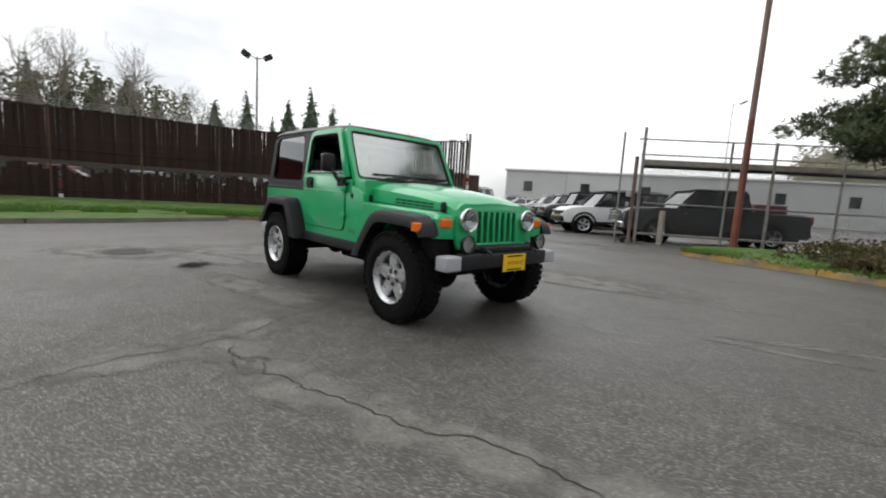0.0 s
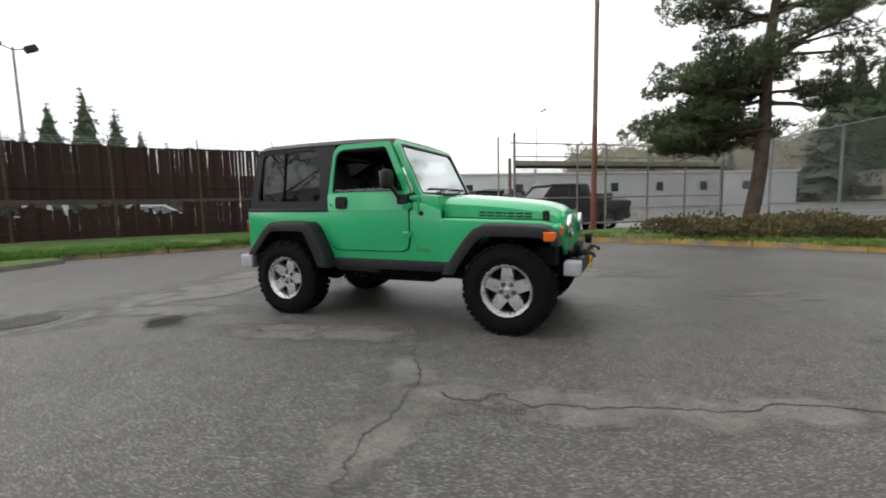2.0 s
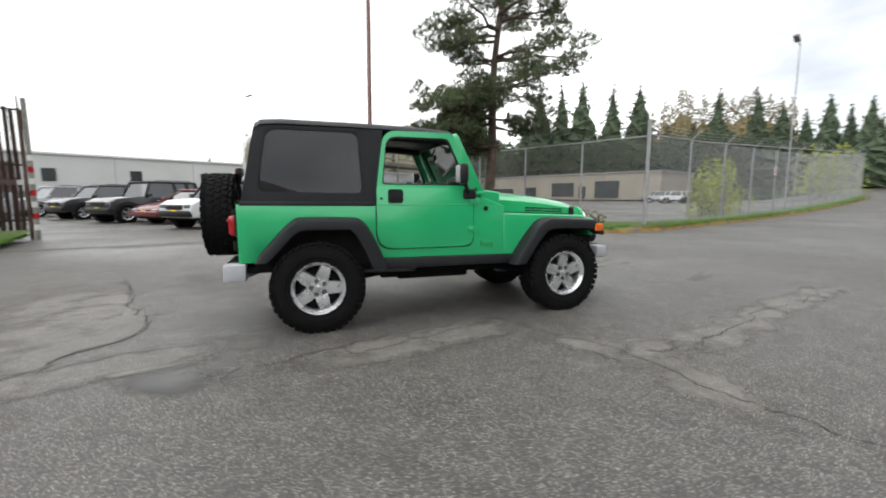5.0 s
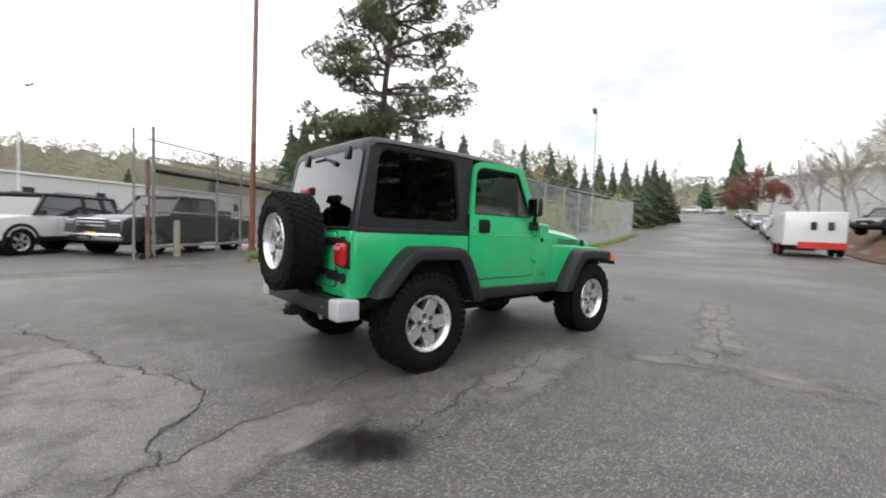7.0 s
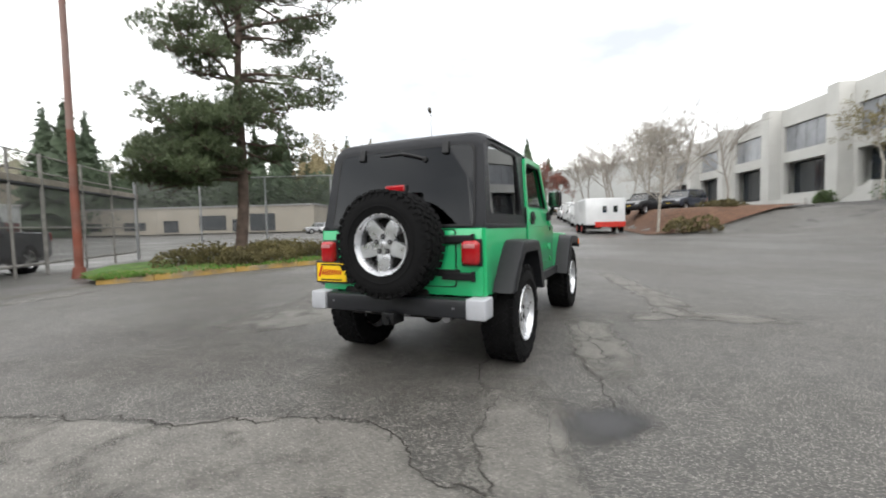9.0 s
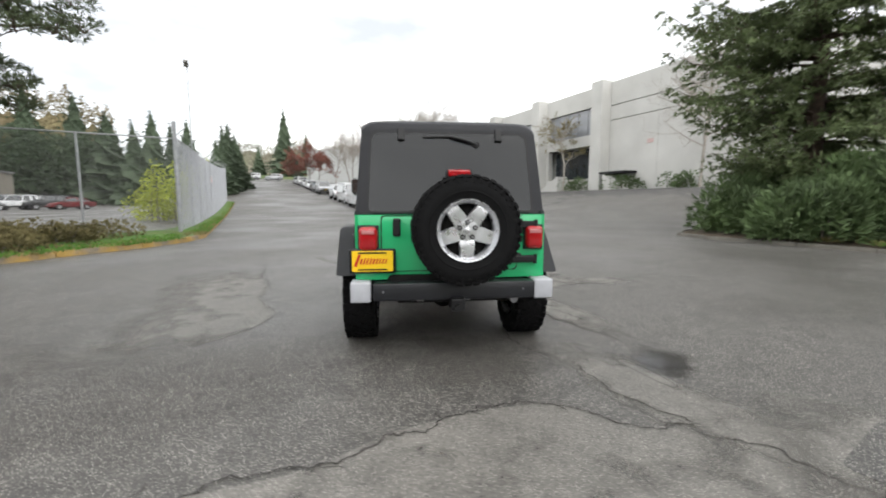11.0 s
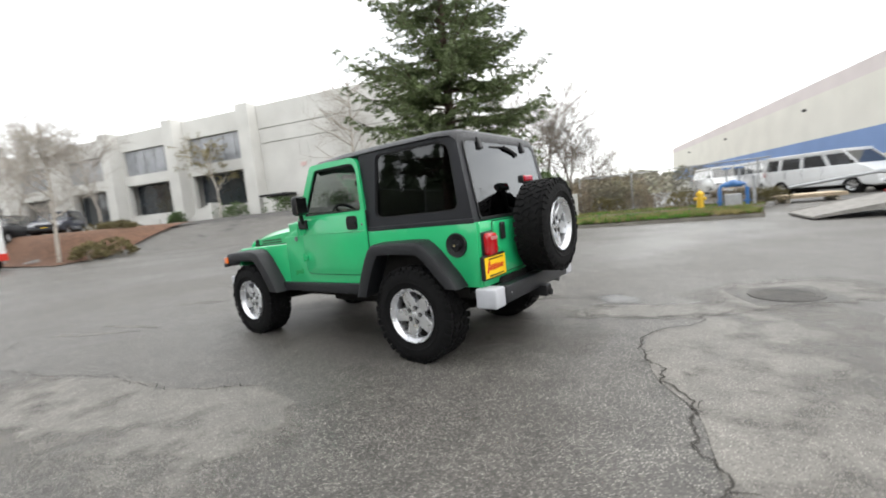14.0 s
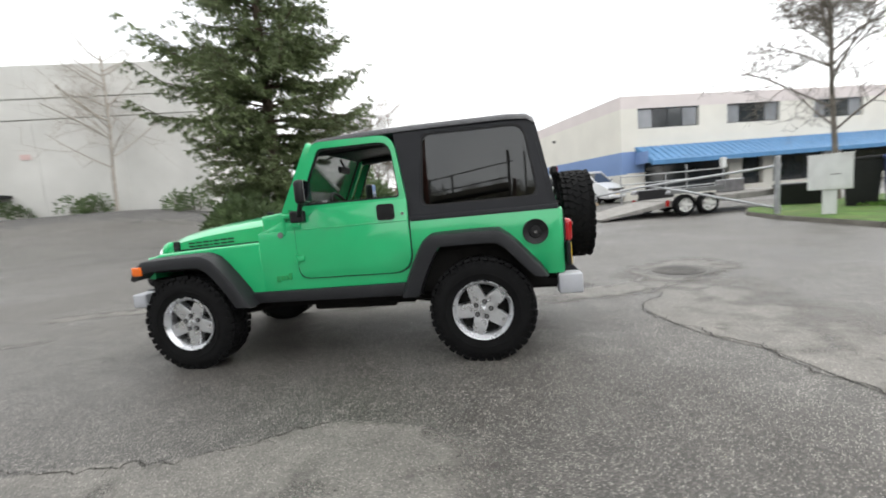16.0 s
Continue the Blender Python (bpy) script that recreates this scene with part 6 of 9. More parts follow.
def wire_fence(name, label, pts, high, gap, mesh="woven", base=0.12, arms=True, corner=None):
    f = thing(name, label, "fence")
    for p, q in zip(pts, pts[1:]):
        hp, hq = height(*p) + base, height(*q) + base
        bm = B()
        cyl(bm, (*p, hp + high), (*q, hq + high), 0.022, None, 8)
        part("rail", bm, M["galv"], f)
        k = max(1, int(math.hypot(q[0] - p[0], q[1] - p[1]) / 8))
        for i in range(k):
            a = (p[0] + (q[0] - p[0]) * i / k, p[1] + (q[1] - p[1]) * i / k)
            b = (p[0] + (q[0] - p[0]) * (i + 1) / k, p[1] + (q[1] - p[1]) * (i + 1) / k)
            if mesh == "woven":
                woven(a, b, base, high, f)
            else:
                sheet("wire_mesh", a, b, base, base + high, M[mesh], f)
        if arms:
            for j in range(3):
                bm = B()
                dx, dy = q[0] - p[0], q[1] - p[1]
                ln = math.hypot(dx, dy)
                o = 0.09 * (j + 1)
                cyl(bm, (p[0] + dy / ln * o, p[1] - dx / ln * o, hp + high + o), (q[0] + dy / ln * o, q[1] - dx / ln * o, hq + high + o), 0.005, None, 4)
                part("barbed_wire", bm, M["galv"], f)
    for x, y, a in along(pts, gap):
        z = height(x, y)
        bm = B()
        cyl(bm, (x, y, z - 0.2), (x, y, z + base + high + 0.03), 0.035, None, 10)
        if arms:
            tube(bm, [(x, y, z + base + high), (x + 0.32 * math.sin(a), y - 0.32 * math.cos(a), z + base + high + 0.32)], 0.018, 6)
        part("post", bm, M["galv"], f)
    if corner:
        z = height(*corner)
        bm = B()
        cyl(bm, (*corner, z - 0.1), (*corner, z + base + high + 0.45), 0.06, None, 12)
        ball(bm, (*corner, z + base + high + 0.45), 0.065, (1, 1, 0.7), 10, 6)
        part("corner_post", bm, M["galv"], f)
    return f


wire_fence("road_fence", "tall galvanised chain-link fence with barbed wire along the road", [(9.75, 7.35), (13.5, 8.5), (37.2, 16.05)], 3.05, 2.9, "woven", corner=(9.75, 7.35))
wire_fence("yard_fence", "galvanised chain-link fence behind the pine tree", [(5.4, 16.6), (9.75, 7.35)], 3.0, 2.6, "chain_dark", arms=False)
wire_fence("hydrant_fence", "low weathered chain-link fence behind the verge", [(4.2, -18.7), (-0.6, -18.7), (-3.6, -17.8)], 1.75, 2.5, "chain_dark", arms=False)

bm = B()
box(bm, (0, 0, 0), (0.35, 0.02, 0.40), 0.004)
sign = part("fence_sign", bm, M["white_post"], None)
sign.matrix_basis = pose(20.6, 10.68, 2.2 + height(20.6, 10.7), 0, 0, 18)
tagged(sign, "small faded red-and-white sign on the wire fence", "sign")
bm = B()
for k in range(4):
    box(bm, (0, -0.013, 0.12 - k * 0.08), (0.28, 0.006, 0.04))
part("sign_writing", bm, M["red_ink"], sign)


def tall_pole():
    t = thing("rusty_pole", "very tall slim steel pole with rust-red lower half", "pole", pose(0.93, 10.85, 0, 0.2, 0.3, 0))
    bm = B()
    cyl(bm, (0, 0, -0.1), (0, 0, 3.6), 0.095, 0.080, 18)
    part("lower_shaft", bm, M["rust"], t, "rust-red painted lower shaft", smooth=True)
    bm = B()
    cyl(bm, (0, 0, 3.6), (0, 0, 17), 0.078, 0.045, 16)
    part("upper_shaft", bm, M["post_pinkish"], t, smooth=True)
    bm = B()
    cyl(bm, (0, 0, 0), (0, 0, 0.28), 0.16, 0.12, 18)
    part("foot", bm, M["rust"], t)


M["post_pinkish"] = material("faded_brown_pole", (0.23, 0.155, 0.135), 0.6, vary=0.15, scale=1.2, second=(0.17, 0.07, 0.05), second_amount=0.7, second_scale=0.5)
tall_pole()


def lot_lamp(x, y, z, heads, turn, base=0.0, pole="post_grey", head="black", slim=1.0):
    t = thing("lot_lamp", "slim grey lamp pole with flood heads over the car lot", "lamp post", pose(x, y, base, 0, 0, turn), group="lamp posts")
    bm = B()
    cyl(bm, (0, 0, 0), (0, 0, z - base), 0.11 * slim, 0.06 * slim, 10)
    part("pole", bm, M[pole], t)
    for s in ((-1, 1) if heads == 2 else (1,)):
        bm = B()
        tube(bm, [(0, 0, z - base - 0.15), (s * 0.45, 0, z - base)], 0.035, 6)
        part("arm", bm, M[pole], t)
        bm = B()
        box(bm, (s * 0.75, 0, z - base + 0.08), (0.6, 0.5, 0.34) if heads == 2 else (0.55, 0.30, 0.16), 0.05, Matrix.Rotation(s * -0.5, 4, "Y"))
        part("flood_head", bm, M[head], t, "flood lamp head")


lot_lamp(-6.3, 36.9, 9.75, 1, 40, 0.0, "box_white", "post_grey", 0.7)
lot_lamp(-29.5, 8.7, 10.4, 2, 75)
lot_lamp(27.0, 14.4, 10.2, 1, 200, 0.2, "galv", "post_grey", 0.5)


# ---- plants ----
class Tufts:
    """Gathers many small blades into one mesh."""

    def __init__(self, seed):
        self.v, self.f, self.r = [], [], random.Random(seed)

    def blade(self, p, d, ln, wide):
        r = self.r
        side = d.cross(Vector((r.uniform(-1, 1), r.uniform(-1, 1), r.uniform(-1, 1))))
        if side.length < 1e-4:
            side = Vector((1, 0, 0))
        side = side.normalized() * wide
        n = len(self.v)
        mid = p + d * (ln * 0.45)
        self.v += [tuple(p), tuple(mid + side), tuple(p + d * ln), tuple(mid - side)]
        self.f.append((n, n + 1, n + 2, n + 3))

    def star(self, p, d, ln, wide, count, spread_):
        r = self.r
        for _ in range(count):
            e = (d + Vector((r.gauss(0, spread_), r.gauss(0, spread_), r.gauss(0, spread_)))).normalized()
            self.blade(p, e, ln * r.uniform(0.6, 1.1), wide * r.uniform(0.7, 1.2))

    def done(self, name, mat, parent=None, label=""):
        return raw(name, self.v, self.f, mat, parent, label)


class Wood:
    """Gathers tapered limbs into one mesh."""

    def __init__(self):
        self.v, self.f = [], []

    def limb(self, pts, r0, r1, seg=5):
        n0, k = len(self.v), len(pts)
        for i, p in enumerate(pts):
            d = (pts[min(i + 1, k - 1)] - pts[max(i - 1, 0)]).normalized()
            up = Vector((0, 0, 1)) if abs(d.z) < 0.9 else Vector((1, 0, 0))
            s = d.cross(up).normalized()
            w = s.cross(d)
            r = r0 + (r1 - r0) * i / (k - 1)
            self.v += [tuple(p + r * (math.cos(6.2832 * j / seg) * s + math.sin(6.2832 * j / seg) * w)) for j in range(seg)]
        for i in range(k - 1):
            a = n0 + i * seg
            self.f += [(a + j, a + (j + 1) % seg, a + seg + (j + 1) % seg, a + seg + j) for j in range(seg)]

    def done(self, name, mat, parent=None, label=""):
        return raw(name, self.v, self.f, mat, parent, label, smooth=True)


def spruce_tree(name, label, m, high, wide, seed, bare=0.6, levels=44, per=8, sprays=16, mat="spruce", blade=0.30, count=4, power=0.8, group="", twigs=0, broad=0.13):
    """A conifer: a straight trunk with tiers of boughs set with needle sprays."""
    t = thing(name, label, "tree", m, group=group)
    r = random.Random(seed)
    wood, leaf = Wood(), Tufts(seed + 1)
    wood.limb([Vector((0.03 * math.sin(i), 0.03 * math.cos(i * 1.7), high * i / 10)) for i in range(11)], high * 0.017, 0.02, 8)
    for lv in range(levels):
        f = (lv + r.random()) / levels
        z = bare + (high - bare) * f
        reach = wide * (1 - f) ** power * min(1.0, (0.62 + 1.6 * f) if twigs else 0.80 + f)
        for b in range(max(3, int(per * (0.6 + 0.6 * (1 - f)))) if twigs or f < 0.9 else 2):
            az = r.uniform(0, 6.2832)
            ln = reach * r.uniform(0.55, 1.12) + 0.15
            out = Vector((math.cos(az), math.sin(az), 0))
            rise = (r.uniform(0.02, 0.34) if twigs else r.uniform(-0.05, 0.22)) + 0.35 * f
            dip, tip = (0.44, 0.42) if twigs else (0.32, 0.12)
            pts = []
            for k in range(6):
                s = k / 5
                pts.append(Vector((0, 0, z)) + out * (ln * s) + Vector((0, 0, ln * (rise * s - dip * s * s + tip * s ** 4))))
            if twigs:
                wood.limb(pts, 0.012 + 0.010 * ln, 0.006, 4)
            side0 = Vector((-out.y, out.x, 0))
            if twigs:
                n = max(4, int(twigs * ln / wide))
                for k in range(n):
                    s = 0.10 + 0.90 * (k + r.random()) / n
                    i = min(4, int(s * 5))
                    p = pts[i].lerp(pts[i + 1], s * 5 - i)
                    sd = side0 * (1 if k % 2 else -1)
                    tl = (0.30 + 0.30 * ln * (1.05 - s)) * r.uniform(0.7, 1.2)
                    td = (out * r.uniform(0.55, 1.05) + sd * r.uniform(0.4, 0.9)).normalized()
                    sag = r.uniform(0.05, 0.5)
                    q = [p + td * (tl * h) + Vector((0, 0, -sag * tl * h * h)) for h in (0, 0.35, 0.7, 1.0)]
                    wood.limb(q, 0.008, 0.003, 3)
                    m_ = max(3, int(tl / 0.105))
                    for h in range(m_):
                        w = (h + r.random()) / m_
                        j = min(2, int(w * 3))
                        c = q[j].lerp(q[j + 1], w * 3 - j)
                        leaf.star(c, (td * 0.8 + sd * r.choice((-0.6, 0.6)) + Vector((0, 0, r.uniform(-0.55, 0.25)))).normalized(), blade * r.uniform(0.7, 1.2), blade * broad, count, 0.55)
                continue
            n = max(4, int(sprays * ln / max(0.8, wide) * 1.6))
            for k in range(n):
                s = 0.14 + 0.86 * (k + r.random()) / n
                i = min(4, int(s * 5))
                p = pts[i].lerp(pts[i + 1], s * 5 - i)
                side = side0 * r.choice((-1, 1))
                d = (out * r.uniform(0.3, 0.9) + side * r.uniform(0.1, 0.9) + Vector((0, 0, r.uniform(-0.6, 0.25)))).normalized()
                q = p + side * r.uniform(0, 0.10 + 0.16 * ln * (1 - s)) + Vector((0, 0, r.uniform(-0.15, 0.10)))
                leaf.star(q, d, blade * r.uniform(0.7, 1.25) * (1.15 - 0.8 * f), blade * broad * (1.1 - 0.5 * f), count, 0.5)
    if not twigs:
        # the dense shaded heart of a far fir
        rings, n0 = 26, len(leaf.v)
        for i in range(rings):
            f = i / (rings - 1)
            for k in range(9):
                a = 6.2832 * k / 9 + 0.35 * i
                q = wide * (1 - f) ** power * r.uniform(0.66, 1.0) * (1.0 if (i + k) % 2 else 0.55)
                leaf.v.append((q * math.cos(a), q * math.sin(a), bare + (high - bare) * f - 0.30 * q + r.uniform(-0.12, 0.12)))
        for i in range(rings - 1):
            leaf.f += [(n0 + 9 * i + k, n0 + 9 * i + (k + 1) % 9, n0 + 9 * i + 9 + (k + 1) % 9, n0 + 9 * i + 9 + k) for k in range(9)]
    wood.done("trunk", M["bark_pine"], t)
    leaf.done("crown", M[mat], t)
    return t


def pine_tree(name, label, m, seed, high=12.4):
    """A Scots-type pine: a leaning trunk, crooked limbs in tiers and flattened pads of needles."""
    t = thing(name, label, "tree", m)
    r = random.Random(seed)
    wood, leaf = Wood(), Tufts(seed + 1)
    at = lambda z: Vector((0.085 * z + 0.10 * math.sin(z * 0.9), 0.06 * z + 0.08 * math.cos(z * 0.7), z))
    wood.limb([at(high * i / 14) for i in range(15)], 0.20, 0.03, 10)

    def pad(q, wide, thick, n):
        """A cushion of needle tufts on its own little twigs."""
        for _ in range(n):
            a, h = r.uniform(0, 6.2832), r.random() ** 0.5
            o = Vector((wide * h * math.cos(a), wide * h * math.sin(a), thick * (1 - h * h) * r.uniform(-0.5, 1.0)))
            leaf.star(q + o, Vector((o.x / wide * 0.8, o.y / wide * 0.8, 0.55)).normalized(), 0.19, 0.012, 9, 0.75)
        for _ in range(5):
            a = r.uniform(0, 6.2832)
            e = q + Vector((wide * 0.8 * math.cos(a), wide * 0.8 * math.sin(a), thick * 0.3))
            wood.limb([q - Vector((0, 0, thick * 0.4)), (q + e) / 2 - Vector((0, 0, 0.03)), e], 0.014, 0.005, 3)

    # height, reach, limbs, the way they lean towards, how strongly, pads on each, pad size
    tiers = [(2.6, 2.4, 4, 150, 50, 5, 0.55), (3.1, 3.0, 5, 150, 65, 6, 0.60), (3.8, 2.7, 5, 155, 80, 5, 0.60), (4.5, 2.0, 5, 180, 120, 4, 0.55), (3.5, 1.9, 3, 0, 70, 4, 0.45), (5.0, 2.6, 4, -15, 45, 4, 0.48),
             (5.8, 2.3, 3, 165, 50, 4, 0.54), (5.9, 2.8, 3, -15, 60, 4, 0.52), (6.8, 2.5, 4, 165, 75, 4, 0.55), (7.4, 2.9, 4, -15, 75, 4, 0.56), (8.3, 2.5, 4, 160, 110, 4, 0.56), (8.9, 2.9, 5, -10, 100, 4, 0.58), (9.7, 2.2, 5, 0, 180, 4, 0.52), (10.5, 1.9, 5, 0, 180, 4, 0.5), (11.3, 1.4, 5, 0, 180, 3, 0.46), (12.0, 0.8, 4, 0, 180, 3, 0.42)]
    for z, reach, count, toward, fan, pads, size in tiers:
        for b in range(count):
            az = radians(toward + fan * (2 * (b + r.uniform(0.2, 0.8)) / count - 1))
            ln = reach * r.uniform(0.7, 1.08)
            out = Vector((math.cos(az), math.sin(az), 0))
            base = at(z + r.uniform(-0.25, 0.25))
            bend = r.uniform(-0.16, 0.12) if z < 4.9 else r.uniform(0.0, 0.32)
            pts = [base + out * (ln * s) + Vector((r.gauss(0, 0.06), r.gauss(0, 0.06), ln * (bend * s - 0.10 * s * s) + r.gauss(0, 0.04))) for s in (0, 0.2, 0.4, 0.6, 0.8, 1.0)]
            wood.limb(pts, 0.032 + 0.014 * ln, 0.012, 5)
            for k in range(pads):
                s = 1.0 if k == 0 else r.uniform(0.35 if z < 4.9 else 0.5, 1.0)
                i = min(4, int(s * 5))
                p = pts[i].lerp(pts[i + 1], s * 5 - i)
                q = p + Vector((r.gauss(0, 0.42), r.gauss(0, 0.42), r.uniform(-0.12, 0.60)))
                wood.limb([p, (p + q) / 2 + Vector((0, 0, 0.04)), q], 0.016, 0.007, 4)
                w = size * r.uniform(0.7, 1.15)
                pad(q, w * 0.88, w * 0.8, int((78 if z < 4.9 else 60) * (w / 0.55) ** 2))
    wood.done("trunk", M["bark_pine"], t)
    leaf.done("crown", M["pine"], t)
    return t


pine_tree("pine_tree", "tall pine with a leaning trunk and clumped dark needles", pose(5.1, 10.25, 0.15), 11)
spruce_tree("spruce_tree", "large dark-green spruce with layered boughs and upturned tips", pose(8.6, -14.0, 0.1), 18.0, 5.7, 21, bare=1.3, levels=45, per=6, blade=0.23, count=7, power=0.66, twigs=33, broad=0.10)


def mound(name, label, m, rx, ry, rz, seed, mat, n=900, blade=0.28, up=0.5, lumps=6, wide=0.13, category="shrub", group="", count=4):
    """A shrub: sprays of leaves over several overlapping humps."""
    t = thing(name, label, category, m, group=group)
    r = random.Random(seed)
    leaf, wood = Tufts(seed), Wood()
    hump = [(Vector((r.uniform(-0.62, 0.62) * rx, r.uniform(-0.62, 0.62) * ry, 0)), r.uniform(0.42, 0.72)) for _ in range(lumps)]
    for _ in range(n):
        c, k = r.choice(hump)
        a, e = r.uniform(0, 6.2832), math.asin(r.uniform(0.02, 1))
        d = Vector((math.cos(a) * math.cos(e), math.sin(a) * math.cos(e), math.sin(e)))
        s = r.uniform(0.55, 1.0) ** 0.5
        p = c + Vector((d.x * rx * k * s, d.y * ry * k * s, d.z * rz * min(1.0, k * 1.45) * s + 0.04))
        leaf.star(p, (d + Vector((0, 0, up * r.uniform(0, 1)))).normalized(), blade * r.uniform(0.6, 1.2), blade * wide, count, 0.45)
    for c, k in hump:
        wood.limb([c + Vector((0, 0, -0.05)), c + Vector((0.05, 0.03, rz * 0.3)), c + Vector((0.1, -0.05, rz * 0.6))], 0.04, 0.012, 5)
    wood.done("stem", M["bark_grey"], t)
    leaf.done("foliage", M[mat], t)
    return t


# junipers round the spruce's foot
for i, (x, y, rx, ry, rz) in enumerate(((6.0, -11.2, 1.7, 1.5, 1.7), (8.2, -11.3, 1.7, 1.5, 2.1), (10.1, -12.6, 1.5, 1.6, 1.9), (5.0, -13.2, 1.6, 1.6, 2.8), (4.7, -15.2, 1.1, 1.3, 2.1), (6.8, -13.2, 1.7, 1.5, 2.7))):
    mound("juniper", "spreading dark-green juniper at the foot of the spruce", pose(x, y, 0.1 + height(x, y)), rx, ry, rz, 40 + i, "juniper", n=1700, blade=0.34, up=0.35, lumps=9, wide=0.075, group="junipers", count=6)
# low shrubs round the pine
for i, (x, y, rx, ry, rz) in enumerate(((3.4, 10.0, 1.5, 1.0, 0.62), (5.2, 9.2, 1.6, 1.1, 0.60), (7.0, 8.6, 1.5, 1.0, 0.55), (6.4, 10.4, 1.4, 1.0, 0.6), (4.2, 8.6, 1.0, 0.7, 0.35))):
    mound("low_shrub", "low olive-green ground-cover shrub round the pine", pose(x, y, 0.12), rx, ry, rz, 60 + i, "shrub", n=1300, blade=0.085, up=0.4, lumps=10, wide=0.26, group="low shrubs", count=5)
mound("spring_bush", "bright yellow-green bush in new leaf behind the fence", pose(18.6, 12.0, 0.1), 1.25, 1.2, 3.4, 71, "spring", n=1400, blade=0.12, lumps=9, wide=0.28, category="bush", count=5)
for i, (x, y, rx, rz) in enumerate(((2.6, -18.2, 0.9, 0.9), (0.9, -18.4, 1.0, 1.2), (-0.6, -18.2, 0.8, 0.8), (-2.4, -17.6, 0.9, 0.7), (-3.6, -17.0, 0.8, 0.6), (3.9, -18.0, 0.9, 1.4))):
    mound("brush", "tangled brown-green brush along the low wire fence", pose(x, y, 0.12), rx, 0.6, rz, 170 + i, "scrub" if i % 2 else "shrub", n=420, blade=0.14, up=0.9, lumps=6, wide=0.07, group="brush along the fence", count=6)
mound("spring_bush", "tall yellow-green bush in new leaf at the fence end", pose(39.5, 19.6, height(39.5, 19.6)), 2.6, 2.4, 4.2, 73, "spring", n=1100, blade=0.2, lumps=9, wide=0.28, category="bush", count=5)
mound("spring_bush", "bright yellow-green bush in new leaf behind the fence", pose(21.5, 14.2, 0.2), 1.6, 1.5, 1.9, 72, "spring", n=700, blade=0.12, lumps=8, wide=0.28, category="bush", count=5)
for i, (u, v, rx, rz) in enumerate(((21.1, -32.5, 1.5, 1.45), (26.8, -32.3, 2.1, 1.7), (33.9, -32.0, 2.0, 1.7), (14.2, -31.8, 1.8, 1.9), (41.5, -31.6, 1.3, 1.4), (27.5, -15.8, 2.0, 0.6), (23.5, -11.8, 1.9, 1.0))):
    x, y = from_uv(u, v)
    mound("round_shrub", "rounded dark shrub beside the drive", pose(x, y, height(x, y)), rx, rx * 0.8, rz, 80 + i, "juniper" if i < 5 else "shrub", n=420, blade=0.26, lumps=7, wide=0.2, group="building shrubs")


def bare_tree(name, label, m, high, seed, mat="bark_grey", spread_=0.62, levels=4, kids=5, upright=0.35, group="", trunk=0.012, leafy=None, straight=False, fine=0.0, leaf_size=0.16):
    """A leafless tree: limbs that fork into ever finer twigs."""
    t = thing(name, label, "tree", m, group=group)
    r = random.Random(seed)
    wood, twigs, leaf = Wood(), Wood(), Tufts(seed)

    def grow(p, d, ln, rad, lv, least=fine or (0.003 if high < 12 else 0.0035)):
        pts = [p]
        for k in range(4):
            w = 0.03 if straight and lv == 0 else 0.11
            d = (d + Vector((r.gauss(0, w), r.gauss(0, w), r.gauss(0.03, 0.07)))).normalized()
            pts.append(pts[-1] + d * (ln / 4))
        (wood if lv == 0 else twigs).limb(pts, rad, rad * 0.5, 6 if lv == 0 else (4 if lv < 2 else 3))
        if lv >= levels:
            if leafy:
                for q in pts[1:]:
                    leaf.star(q, d, leaf_size, leaf_size * 0.3, 2, 0.8)
            return
        for k in range(kids + ((16 if straight else 3) if lv == 0 else 0)):
            s = r.uniform(0.28 if lv == 0 else 0.2, 1.0)
            i = min(3, int(s * 4))
            q = pts[i].lerp(pts[i + 1], s * 4 - i)
            e = Vector((r.gauss(0, 1), r.gauss(0, 1), r.gauss(0, 0.5)))
            e = (e - d * e.dot(d)).normalized()
            nd = (d * (1 - spread_) + e * spread_ + Vector((0, 0, upright * r.uniform(0.1, 0.6)))).normalized()
            grow(q, nd, ln * r.uniform(0.42, 0.66) * ((0.95 - 0.62 * s if straight else 1.15 - 0.45 * s) if lv == 0 else 1), max(least, rad * 0.42), lv + 1)

    grow(Vector((0, 0, -0.1)), Vector((r.gauss(0, 0.03), r.gauss(0, 0.03), 1)).normalized(), high * 0.72, high * trunk, 0)
    wood.done("trunk", M[mat], t)
    twigs.done("crown", M[mat], t)
    if leafy:
        leaf.done("foliage", M[leafy], t)
    return t


def land(x, y, turn=0.0, lift=0.0, s=1.0):
    return Matrix.Translation((x, y, height(x, y) + lift)) @ Matrix.Rotation(radians(turn), 4, "Z") @ Matrix.Diagonal((s, s, s, 1))


bare_tree("bare_tree", "leafless street tree with fine dark twigs over the white box", land(-11.7, -11.4), 10.0, 101, "bark_grey", spread_=0.66, kids=6, upright=0.35, trunk=0.0085, straight=True, fine=0.007)
bare_tree("bare_tree", "bare pale birch against the concrete wall", land(*from_uv(18.6, -31.4)) @ Matrix.Rotation(radians(-9), 4, Vector((-0.3, 1, 0))), 15.5, 102, "bark_birch", spread_=0.66, kids=4, trunk=0.009, straight=True, upright=0.15, fine=0.006)
bare_tree("bare_tree", "leafless tree on the mulch bank", land(26.0, -2.2), 9.6, 103, "bark_birch", spread_=0.66, kids=6, upright=0.15, straight=True, fine=0.006, trunk=0.010)
bare_tree("bare_tree", "pale budding tree beside the building stairs", land(*from_uv(34.8, -31.0)), 9.0, 104, "bark_birch", spread_=0.5, kids=4, leafy="olive")
